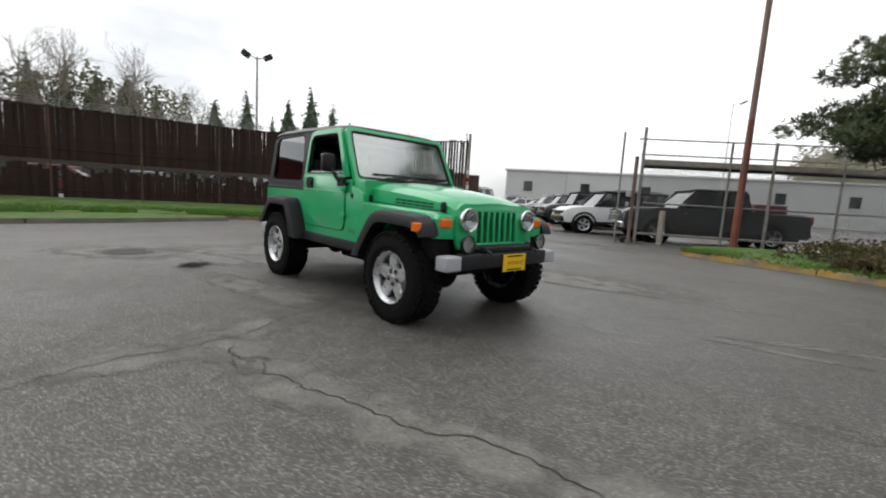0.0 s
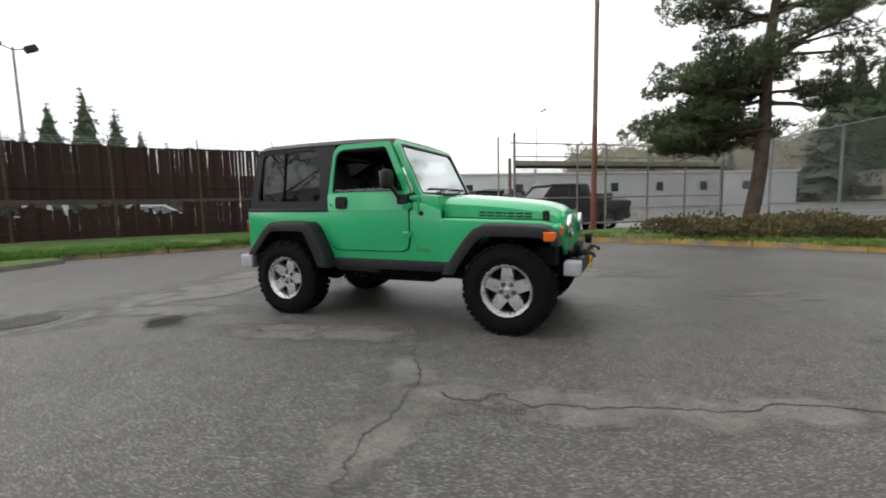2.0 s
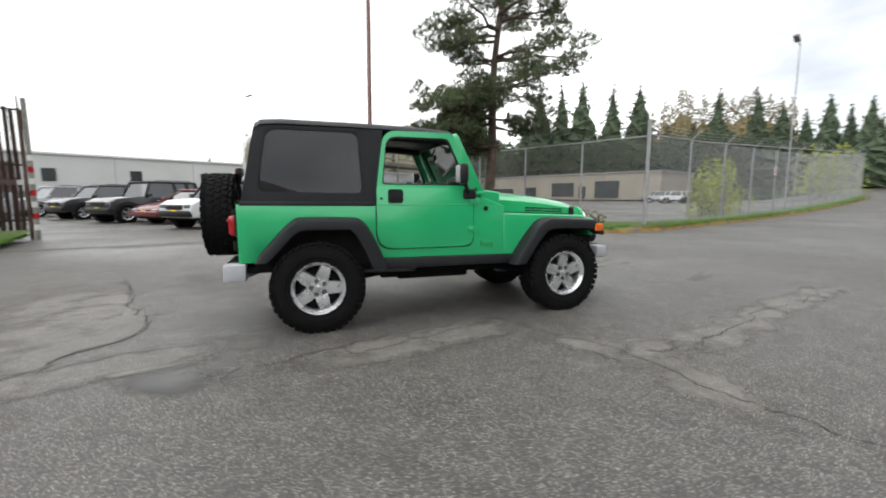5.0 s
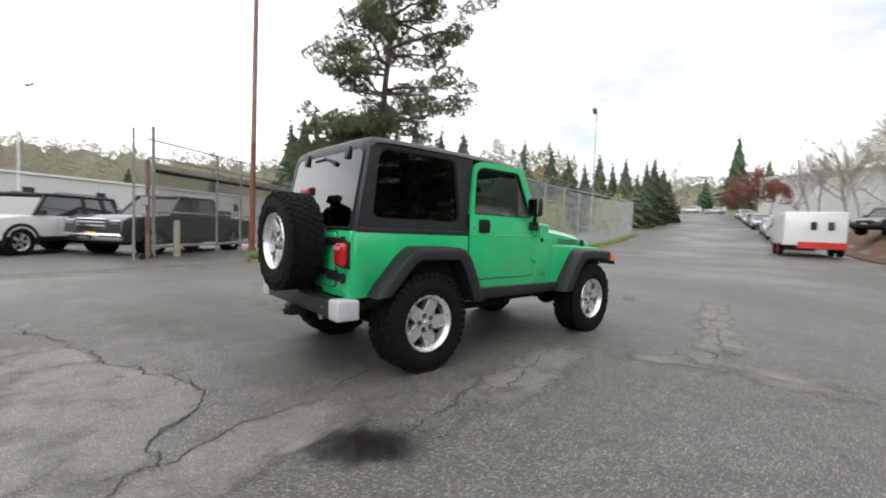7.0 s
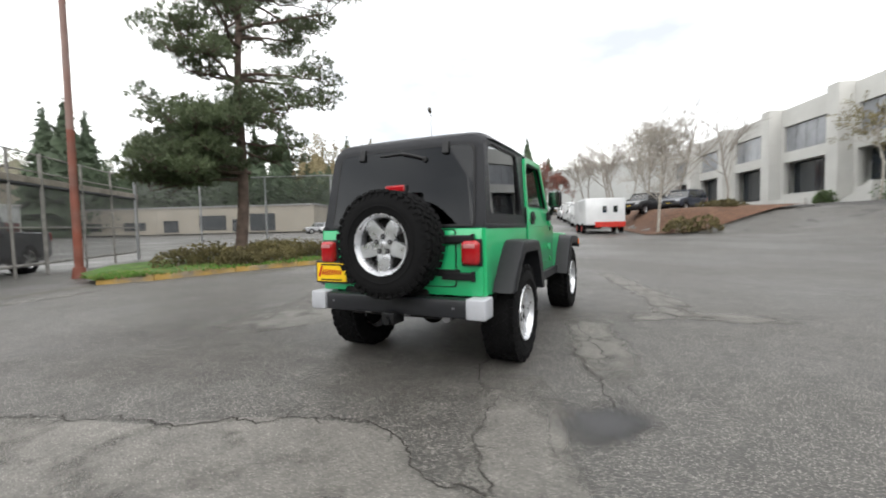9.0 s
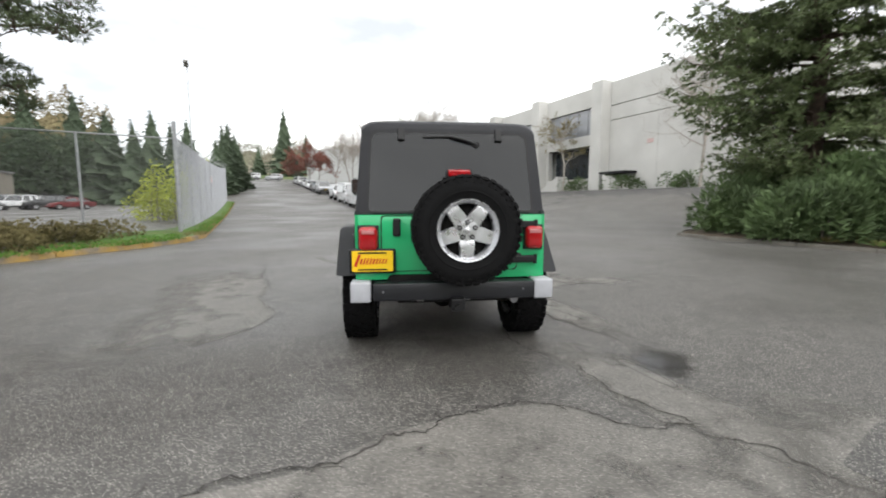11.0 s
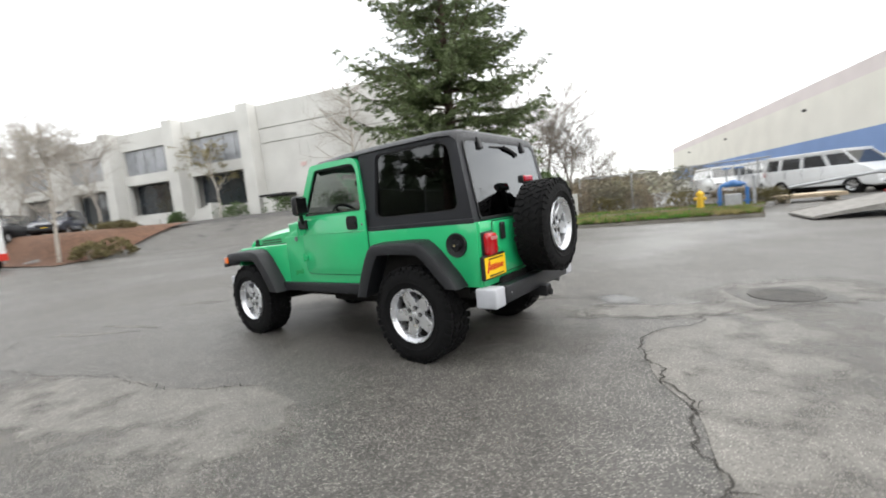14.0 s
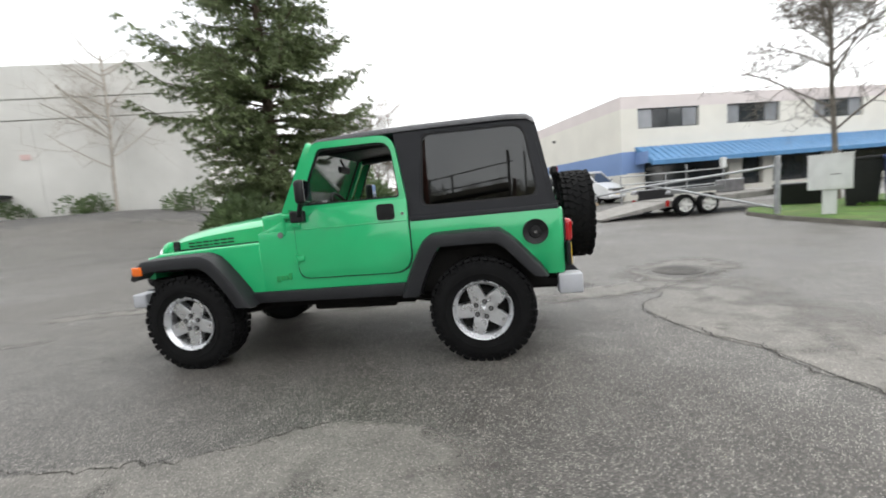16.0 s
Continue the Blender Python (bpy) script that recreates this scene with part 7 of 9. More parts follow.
bare_tree("bare_tree", "grey leafless tree behind the spruce", land(9.4, -21.5), 11.0, 105, "twig_pale", spread_=0.62, kids=6, trunk=0.010)
bare_tree("bare_tree", "grey leafless tree behind the low fence", land(6.6, -25.0), 9.0, 106, "twig_pale", spread_=0.66, kids=6, trunk=0.010)
bare_tree("bare_tree", "hazy grey-brown leafless tree at the plot's edge", land(8.3, -23.4), 9.6, 126, "twig_pale", spread_=0.60, kids=7, upright=0.30, trunk=0.009)
bare_tree("bare_tree", "low brown leafless tree over the scrub", land(6.0, -22.4), 6.4, 127, "twig", spread_=0.66, kids=7, upright=0.25, trunk=0.009)
s0 = bare_tree("bare_tree", "brown many-stemmed leafless thicket tree", land(7.2, -24.0), 5.6, 128, "twig", spread_=0.62, levels=3, kids=8, upright=0.45, trunk=0.008, fine=0.004, group="thicket trees")
for i, (x, y, s) in enumerate(((5.2, -24.4, 0.85), (9.0, -25.5, 1.25), (4.0, -26.0, 0.75), (6.2, -27.2, 1.15), (10.4, -23.6, 1.2))):
    copy_thing(s0, land(x, y, 80 * i, 0, s))
b0 = bare_tree("bare_tree", "leafless roadside tree behind the parked vans", land(*from_uv(50, -13.5)), 11.5, 107, "twig_pale", spread_=0.52, levels=3, kids=7, upright=0.45, group="roadside trees", trunk=0.008, fine=0.006)
for i, (u, v, s) in enumerate(((58, -15, 1.1), (66, -13.5, 1.05), (75, -16, 1.2), (88, -15, 1.1), (44, -17, 0.9), (100, -22, 1.3), (62, -22, 1.2), (40, -15, 1.05), (47, -20, 1.25), (54, -17, 1.2), (36, -20, 1.0), (70, -19, 1.3))):
    x, y = from_uv(u, v)
    copy_thing(b0, land(x, y, 70 * i, 0, s))
E0, E4, E7 = (4.0, -2.9), (-0.3, -4.6), (-3.2, -3.4)
# tall thin bare poplars and birches in the distance
b1 = bare_tree("poplar", "tall thin leafless tree in the far woods", land(-62, -2), 20, 108, "twig_pale", spread_=0.44, levels=3, kids=5, upright=0.40, group="far bare trees", trunk=0.0065, straight=True, fine=0.008)
for i, (x, y, s) in enumerate(((-60, 4, 0.95), (-55, 8, 0.72), (-70, -6, 1.1), (-52, 14, 0.62), (-58, 20, 0.6), (-75, 1, 1.1), (-57, 6, 0.8), (-56, 11, 0.66), (88, 120, 1.0), (120, 100, 1.2), (150, 70, 1.3), (165, 62, 1.2), (178, 40, 1.1), (180, 30, 0.9), (160, 80, 1.2), (110, 120, 1.1), (175, 20, 1.0), (100, -5, 0.9), (120, -4, 1.0), (135, -18, 1.0))):
    copy_thing(b1, land(x, y, 47 * i, 0, s))
# red-leaved plum trees beside the road
for i, (az, d, tall) in enumerate(((13.3, 88, 7.6), (12.2, 94, 6.2), (14.6, 96, 6.0))):
    x, y = E7[0] + d * math.cos(radians(az)), E7[1] + d * math.sin(radians(az))
    bare_tree("plum_tree", "dark red plum tree in young leaf beside the road", land(x, y), tall * 1.15, 140 + i, "bark_grey", spread_=0.6, levels=3, kids=7, group="plum trees", leafy="redleaf", leaf_size=0.27)
# distant firs
f0 = spruce_tree("fir_tree", "dark distant fir behind the lots", land(-68, 30), 13, 2.9, 31, bare=0.4, levels=34, per=6, sprays=8, mat="spruce_far", blade=0.50, count=5, power=1.15, broad=0.17, group="far firs")
f1 = spruce_tree("fir_tree", "dark broad distant fir behind the lots", land(-72, 26), 13, 3.3, 37, bare=0.3, levels=32, per=6, sprays=8, mat="spruce_far", blade=0.52, count=5, power=1.05, group="far firs", broad=0.17)
firs = []


def polar(eye, az, d):
    return eye[0] + d * math.cos(radians(az)), eye[1] + d * math.sin(radians(az))


for eye, az, d, top in ((E0, 154.7, 75, 0.215), (E0, 157.4, 78, 0.185), (E0, 162.0, 72, 0.19), (E0, 165.4, 70, 0.165), (E0, 152.1, 85, 0.185), (E0, 150.0, 90, 0.15), (E0, 147.5, 95, 0.13), (E0, 144, 110, 0.12),
                        (E0, 171, 80, 0.17), (E0, 173.5, 82, 0.185), (E0, 176, 85, 0.19), (E0, 178.5, 80, 0.18), (E0, 181, 84, 0.19),
                        (E4, 55.1, 120, 0.245), (E4, 57.6, 120, 0.24), (E4, 60.3, 118, 0.236), (E4, 51.6, 122, 0.235), (E4, 48.6, 125, 0.227), (E4, 40.6, 120, 0.205), (E4, 37, 120, 0.19), (E4, 45.5, 130, 0.15), (E4, 42.8, 130, 0.15), (E4, 62, 125, 0.18),
                        (E7, 33.5, 110, 0.16), (E7, 31.5, 100, 0.15), (E7, 29.8, 100, 0.17), (E7, 28.2, 95, 0.15), (E7, 26.8, 90, 0.16), (E7, 24.4, 62, 0.152), (E7, 23.6, 66, 0.16), (E7, 25.4, 58, 0.13), (E7, 22.6, 72, 0.14), (E7, 21.9, 78, 0.12),
                        (E7, 15.3, 150, 0.197), (E7, 18.2, 160, 0.12), (E7, 12.5, 170, 0.15), (E7, 66.2, 120, 0.225), (E7, 67.8, 118, 0.235), (E7, 69.3, 124, 0.22), (E7, 70, 130, 0.10), (E7, 86, 150, 0.09), (E7, 100, 160, 0.08), (E7, 78, 140, 0.10)):
    x, y = polar(eye, az, d)
    tall = max(3.0, 1.1 + top * d - height(x, y))
    s = tall / 13
    firs.append(az)
    copy_thing(f0 if len(firs) % 2 else f1, Matrix.Translation((x, y, height(x, y))) @ Matrix.Rotation(az * 1.7, 4, "Z") @ Matrix.Diagonal((s * random.uniform(0.95, 1.35) * (1.35 if tall < 20 else 1.2),) * 2 + (s, 1)))


def far_woods(name, label, az0, az1, eye, d0, d1, top, mat, seed, n=1500, blade=1.5, fill=0.92):
    """A belt of distant woodland as a mass of ragged tufts."""
    r = random.Random(seed)
    leaf = Tufts(seed)
    soft = min(1.0, (az1 - az0) / 8)

    def skyline(az):
        """Crown height along the belt: broad swells, single crowns, and low ends."""
        ends = min(1.0, 0.25 + (az - az0) / (1.2 * soft), 0.25 + (az1 - az) / (1.2 * soft))
        return ends * (0.80 + 0.16 * noise.noise(Vector((az * 0.33, seed, 0))) + 0.13 * noise.noise(Vector((az * 1.3, seed, 3))) + 0.08 * noise.noise(Vector((az * 4.1, seed, 5))))

    for _ in range(n):
        az, d = r.uniform(az0, az1), r.uniform(d0, d1)
        x, y = polar(eye, az, d)
        crest = top * d * skyline(az)
        z = height(x, y) + crest * r.random() ** 0.6
        leaf.star(Vector((x, y, z)), Vector((0, 0, 1)), blade * 0.5, blade * 0.12, 5, 0.8)
    # the wooded slope that the crowns stand on
    steps = max(8, int((az1 - az0) * 2.5))
    base = len(leaf.v)
    for i in range(steps + 1):
        az = az0 + (az1 - az0) * i / steps
        x, y = polar(eye, az, d1)
        crest = top * d1 * skyline(az)
        for k, f in enumerate((-0.1, 0.4, fill)):
            x2, y2 = polar(eye, az, d1 + 6 * k)
            leaf.v.append((x2, y2, height(x, y) + crest * f * (1 + 0.08 * noise.noise(Vector((az * 6, k, seed)))) - (2 if k == 0 else 0)))
    for i in range(steps):
        for k in (0, 1):
            n = base + 3 * i + k
            leaf.f.append((n, n + 3, n + 4, n + 1))
    ob = leaf.done(name, M[mat])
    tagged(ob, label, "woods", kind="stuff")


far_woods("far_woods", "distant dark evergreen wood beyond the fence", 167, 196, E0, 70, 85, 0.225, "mixed_green", 5, 7500, 0.8, 0.55)
far_woods("far_woods_lot", "distant olive and brown spring woodland past the lot", 63, 97, E7, 150, 200, 0.165, "wood_haze", 6, 16000, 1.0, 0.93)
far_woods("far_woods_fence", "shaded evergreen belt behind the wire fence", 34, 70, E4, 106, 120, 0.155, "spruce_far", 7, 9000, 1.3)
far_woods("far_woods_road", "spring woodland on the hill at the road's end", -5, 36, E7, 170, 210, 0.085, "wood_haze", 8, 16000, 1.0, 0.93)
far_woods("budding_trees", "pale yellow-olive budding trees behind the fence", 33, 48, E4, 122, 135, 0.235, "olive_haze", 9, 6000, 1.0, 0.86)
far_woods("woods_behind", "bare spring woodland beyond the mailbox plot", 186, 252, E7, 60, 80, 0.13, "wood_haze", 14, 3000, 1.2)
far_woods("brown_scrub", "brown bare scrub behind the low fence", -78, -66, (-3.8, 2.9), 24, 30, 0.078, "scrub", 12, 5000, 0.34, 0.05)
far_woods("brown_scrub_far", "brown bare scrub and trees beyond the vans", -90, -62, (-3.8, 2.9), 50, 75, 0.06, "wood_haze", 13, 2200, 0.8)


def grass_tufts(name, label, edge_a, edge_b, n, seed, tall=0.11, mat="blade", lift=0.10):
    r = random.Random(seed)
    leaf = Tufts(seed)
    for _ in range(n):
        i = r.randrange(len(edge_a) - 1)
        t, s = r.random(), r.random() ** 1.6
        p = [edge_a[i][k] + (edge_a[i + 1][k] - edge_a[i][k]) * t for k in (0, 1)]
        q = [edge_b[i][k] + (edge_b[i + 1][k] - edge_b[i][k]) * t for k in (0, 1)]
        x, y = p[0] + (q[0] - p[0]) * s, p[1] + (q[1] - p[1]) * s
        if noise.noise(Vector((x * 0.7, y * 0.7, seed))) < -0.25:
            continue
        leaf.star(Vector((x, y, height(x, y) + lift)), Vector((0, 0, 1)), tall, 0.012, 4, 0.35)
    tagged(leaf.done(name, M[mat]), label, "grass", kind="stuff")


grass_tufts("grass_tufts_fence", "rough green grass tufts along the slatted fence", KL, KL_IN, 11000, 1, 0.12)
grass_tufts("grass_tufts_pine", "rough green grass tufts along the kerb by the pine", KR, KR_IN, 4200, 2, 0.10)
grass_tufts("grass_tufts_hydrant", "ragged grass tufts on the verge by the hydrant", [(4.0, -10.9), (2.0, -11.2), (-1.1, -11.9), (-3.3, -12.3)], [(3.6, -17.5), (2.2, -18.0), (-1.0, -18.0), (-3.4, -17.0)], 3800, 3, 0.15)
grass_tufts("dry_grass_hydrant", "dry yellowish grass on the verge by the hydrant", [(5.6, -10.7), (2.0, -11.2), (-1.1, -11.9), (-3.3, -12.3)], [(4.6, -17.5), (2.2, -18.0), (-1.0, -18.0), (-3.4, -17.0)], 2600, 13, 0.18, "blade_dry")
grass_tufts("dry_grass_pine", "dry grass among the green round the pine", KR, KR_IN, 1600, 14, 0.09, "blade_dry")


# ---- buildings ----
def concrete_building():
    """Two tall storeys of tilt-up concrete: projecting piers, window strips, a blank wing."""
    t = thing("concrete_building", "pale concrete tilt-up office building with projecting piers", "building", Matrix.Rotation(radians(18), 4, "Z"))
    z0, z1 = 0.8, 13.7
    V = -33.6

    def slab(name, u0, u1, za, zb, v0, v1, mat, parent=t, bevel=0.0, label=""):
        bm = B()
        box(bm, ((u0 + u1) / 2, (v0 + v1) / 2, (za + zb) / 2), (u1 - u0, abs(v1 - v0), zb - za), bevel)
        return part(name, bm, M[mat], parent, label)

    # the blank wing in storey-high panels with recessed joints
    for i in range(3):
        u0 = 12.6 + i * 6.0
        for k, (za, zb) in enumerate(((z0, 9.68), (9.76, 11.22), (11.30, z1))):
            slab("wall_panel", u0 + 0.01, u0 + 5.99, za, zb, V - 0.30, V - 0.02 if k != 2 else V, "concrete", t, 0.012)
    slab("wall_core", 12.6, 97, z0, z1 - 0.2, V - 22, V - 1.6, "concrete")
    slab("wing_backing", 12.6, 30.6, z0, z1 - 0.15, V - 1.65, V - 0.28, "concrete")
    pier_u = [30.6 + 10.75 * i for i in range(7)]
    for i, u in enumerate(pier_u):
        slab("pier", u, u + 1.55, z0, z1 + 0.15, V - 1.2, V + 1.3, "concrete", t, 0.03)
        if i == len(pier_u) - 1:
            break
        a, b = u + 1.55, u + 10.75
        slab("parapet", a, b, 11.65, z1, V - 0.6, V - 0.1, "concrete")
        slab("spandrel", a, b, 7.45, 8.65, V - 0.6, V - 0.1, "concrete")
        slab("plinth", a, b, z0, 3.75 if i < 2 else 3.2, V - 0.6, V - 0.1, "concrete")
        slab("side_jamb", a, a + 0.55, 3.2, 11.7, V - 0.6, V - 0.12, "concrete")
        slab("side_jamb", b - 0.45, b, 3.2, 11.7, V - 0.6, V - 0.12, "concrete")
        # near-black sheets close the openings in place of shaded rooms
        w = slab("window", a + 0.55, b - 0.45, 8.65, 11.65, V - 0.55, V - 0.5, "dark_backing", t, 0, "long upper window strip")
        n = 5
        for k in range(n):
            p0 = a + 0.55 + (b - a - 1.0) * k / n
            slab("pane", p0 + 0.04, p0 + (b - a - 1.0) / n - 0.04, 8.72, 11.58, V - 0.45, V - 0.42, "glass_soft", w)
        w = slab("window", a + 0.55, b - 0.45, 3.2, 7.45, V - 1.5, V - 1.45, "dark_backing", t, 0, "recessed ground-floor opening with a dark backing sheet")
        for k in range(4):
            p0 = a + 0.55 + (b - a - 1.0) * k / 4
            slab("pane", p0 + 0.05, p0 + (b - a - 1.0) / 4 - 0.05, 3.4, 7.3, V - 1.3, V - 1.27, "glass_building", w)
    slab("roof", 12.6, 97, z1 - 0.2, z1 - 0.05, V - 22, V - 0.3, "roofing")
    # entrance canopy with steps on the blank wing, and steps at the first bay
    for u0, s in ((29.6, -1), (37.2, 1)):
        for k in range(9):
            slab("step", u0 + s * 0.42 * k - 0.22, u0 + s * 0.42 * k + 0.22, 1.2, 4.1 - 0.21 * k, V + 0.1, V + 1.6, "concrete")
    slab("canopy", 26.8, 30.2, 4.0, 4.22, V, V + 1.7, "black")
    for u in (44, 47, 50):
        slab("rail_wall", u, u + 2.9, 1.6, 3.0, V + 2.2, V + 2.4, "concrete")
    bm = B()
    box(bm, (25.4, V + 0.02, 7.0), (0.7, 0.03, 0.4))
    part("wall_sign", bm, M["pink_sign"], t, "faded pink wall sign")


M["glass_soft"] = material("grey_blue_window", (0.24, 0.25, 0.27), 0.12, vary=0.2, scale=0.8, spec=0.8)
M["pink_sign"] = material("faded_pink", (0.58, 0.42, 0.40), 0.8)
concrete_building()


def blue_building():
    """The cream two-storey unit with a blue band and a blue metal awning."""
    t = thing("blue_trim_building", "cream two-storey building with blue band and metal awning", "building", pose(-8.45, -24.0, 0, 0, 0, 19.5))
    # local: the front runs along -x from the corner, y points out of the front
    L, D, T = 34.0, 48.0, 6.3

    def slab(name, c, s, mat, parent=t, bevel=0.0, label=""):
        bm = B()
        box(bm, (-c[0], c[1], c[2]), s, bevel)
        return part(name, bm, M[mat], parent, label)

    rows = ((0, 1.65, "stucco"), (1.65, 3.0, "blue_band"), (3.0, 5.55, "stucco"), (5.55, 6.3, "stucco_pink"))
    # long side wall, seen along its length
    for a, b, mat in rows:
        slab("side_wall", (0.15, -D / 2 + 0.0, (a + b) / 2), (0.3, D, b - a), mat)
    # front wall around its openings
    wins = [(1.15, 5.45), (7.5, 11.5), (14.2, 18.3), (21, 25)]
    slab("front_wall", (L / 2 + 0.15, -0.15, 3.675), (L - 0.302, 0.3, 1.35), "stucco")
    slab("front_wall", (L / 2 + 0.15, -0.15, 5.925), (L - 0.302, 0.3, 0.75), "stucco_pink")
    edges = [0.3] + [v for w in wins for v in w] + [L]
    for a, b in zip(edges[::2], edges[1::2]):
        slab("front_wall", ((a + b) / 2, -0.15, 4.95), (b - a, 0.3, 1.20), "stucco")
    for a, b in wins:
        w = slab("window", ((a + b) / 2, -0.22, 4.95), (b - a, 0.06, 1.19), "black", t, 0, "dark upper-floor window")
        n = 4
        for k in range(n):
            p0 = a + 0.06 + (b - a - 0.12) * k / n
            slab("pane", (p0 + (b - a - 0.12) / n / 2, -0.17, 4.95), ((b - a - 0.12) / n - 0.06, 0.03, 1.08), "glass_building" if k in (1, 2) else "glass_soft", w)
    # ground floor: corner pier, shop windows, doors
    slab("corner_pier", (0.9, -0.15, 1.5), (1.2, 0.3, 3.0), "stucco")
    slab("band", (0.9, 0.004, 2.35), (1.2, 0.012, 1.3), "blue_band")
    for a, b in ((7.6, 8.6), (10.2, 11.0), (15.2, 16.6), (21, 22), (27, 28)):
        slab("pier", ((a + b) / 2, -0.15, 1.5), (b - a, 0.3, 3.0), "stucco")
    for a, b in ((1.5, 7.6), (8.6, 10.2), (11.0, 15.2), (16.6, 21.0), (22, 27)):
        slab("plinth", ((a + b) / 2, -0.15, 0.2), (b - a, 0.3, 0.4), "stucco")
        w = slab("shop_window", ((a + b) / 2, -0.28, 1.55), (b - a, 0.05, 2.3), "black", t, 0, "dark ground-floor glazing")
        n = max(1, round((b - a) / 1.5))
        for k in range(n):
            p0 = a + (b - a) * k / n
            slab("pane", (p0 + (b - a) / n / 2, -0.24, 1.55), ((b - a) / n - 0.09, 0.03, 2.15), "glass_building", w)
    # awning with standing seams
    bm = B()
    prism(bm, [(0.0, 3.25), (0.0, 3.05), (1.55, 2.05), (1.55, 2.30)], 0.9, L - 1, lambda p, q, d: (-d, p, q))
    aw = part("awning", bm, M["awning"], t, "sloping blue metal awning")
    n = 70
    for k in range(n):
        x = 0.95 + k * (L - 2.0) / n
        bm = B()
        tube(bm, [(-x, 0.02, 3.27), (-x, 1.55, 2.32)], 0.022, 4)
        part("seam", bm, M["awning"], aw)
    slab("awning_end", (0.9, 0.62, 2.55), (0.03, 1.2, 0.7), "blue_band", aw)
    slab("roof", (L / 2, -D / 2, 6.05), (L - 0.4, D - 0.4, 0.1), "roofing")
    slab("back_wall", (L / 2, -D, 3.1), (L, 0.3, 6.2), "stucco")
    for y in (-9, -24, -38):
        slab("wall_lamp", (-0.06, y, 4.9), (0.16, 0.25, 0.16), "black", t, 0.03)


blue_building()


def long_building(name, label, a, b, depth, high, mat, wins, base=0.0, win_z=(2.2, 3.4), win_w=1.3):
    d = Vector((b[0] - a[0], b[1] - a[1], 0))
    t = thing(name, label, "building", Matrix.Translation((a[0], a[1], base)) @ Matrix.Rotation(math.atan2(d.y, d.x), 4, "Z"))
    L = d.length
    n = max(2, int(L / 9))
    for k in range(n):
        bm = B()
        box(bm, (L * (k + 0.5) / n, depth / 2, high / 2), (L / n - 0.03, depth, high), 0.02, None, 1)
        part("wall_bay", bm, M[mat], t)
    bm = B()
    box(bm, (L / 2, depth / 2, high + 0.12), (L + 0.5, depth + 0.5, 0.26), 0.03)
    part("roof", bm, M["roofing"] if mat != "warehouse" else M["white_post"], t)
    for x, w, za, zb in wins:
        bm = B()
        box(bm, (x, -0.04, (za + zb) / 2), (w, 0.1, zb - za), 0.02)
        wd = part("window", bm, M["black"], t)
        for s in (-1, 1):
            bm = B()
            box(bm, (x + s * w / 4, -0.10, (za + zb) / 2), (w / 2 - 0.1, 0.03, zb - za - 0.14))
            part("pane", bm, M["glass_building"], wd)
    return t


long_building("warehouse", "long low grey-white warehouse beyond the car lot", (-40, 51), (30, 95.9), 30, 6.0, "warehouse", [(3.5 + 8.6 * i, 1.3, 2.9, 4.4) for i in range(9)])
x0, y0 = polar(E4, 70.5, 116)
x1, y1 = polar(E4, 46.0, 84)
long_building("tan_building", "low tan block building with dark openings behind the fence", (x0, y0), (x1, y1), 14, 5.0, "tan", [(6.0, 7.0, 0.8, 2.4), (16.5, 4.5, 0.8, 2.4), (24.0, 3.0, 0.3, 2.6), (32.5, 5.4, 0.6, 3.4), (37.2, 1.5, 0.2, 2.6), (42.5, 5.0, 0.3, 3.6)], 0.5)
long_building("grey_shed", "long pale-grey building beside the far road", (103.7, 21.8), (91.2, -5.9), 18, 9.4, "warehouse", [], 4.0)


# ---- vehicles ----
PAINT = {k: material(k + "_car_paint", c, 0.3, coat=0.7, vary=0.05, scale=2, fine=0.02) for k, c in
         (("white", (0.66, 0.67, 0.68)), ("black", (0.012, 0.012, 0.014)), ("charcoal", (0.030, 0.033, 0.040)), ("silver", (0.42, 0.43, 0.45)), ("maroon", (0.16, 0.02, 0.022)), ("navy", (0.018, 0.022, 0.040)), ("red", (0.50, 0.03, 0.02)), ("blue", (0.04, 0.16, 0.42)))}
M["car_glass"] = material("dark_car_glass", (0.020, 0.023, 0.026), 0.03, vary=0.2, scale=2, spec=1.0, coat=0.6)
WHEELS = {}


def car_wheel(parent, r, m, rim="alloy"):
    key = (round(r, 2), rim)
    w = new("wheel")
    w.parent = parent
    w.matrix_basis = m
    if key not in WHEELS:
        bm = B()
        lathe(bm, [(r * 0.62, -0.085), (r * 0.68, -0.115), (r * 0.9, -0.115), (r, -0.08), (r, 0.08), (r * 0.9, 0.115), (r * 0.62, 0.10)], 28)
        tyre = part("tyre", bm, M["rubber"], w, smooth=True)
        bm = B()
        lathe(bm, [(r * 0.64, -0.10), (r * 0.58, -0.085), (r * 0.56, -0.03), (r * 0.56, 0.05)], 24)
        cyl(bm, (0, 0.0, 0), (0, 0.02, 0), r * 0.56, None, 20)
        for i in range(5):
            a = 2 * math.pi * i / 5
            ca, sa = math.cos(a), math.sin(a)
            prism(bm, [(0.0, -r * 0.10), (r * 0.6, -r * 0.13), (r * 0.6, r * 0.13), (0.0, r * 0.10)], -0.085, -0.05, lambda p, q, d: (p * ca - q * sa, d, p * sa + q * ca))
        rm = part("rim", bm, M[rim], w, smooth=True)
        WHEELS[key] = (tyre.data, rm.data)
    else:
        for nm, me in zip(("tyre", "rim"), WHEELS[key]):
            new(nm, me).parent = w
    return w


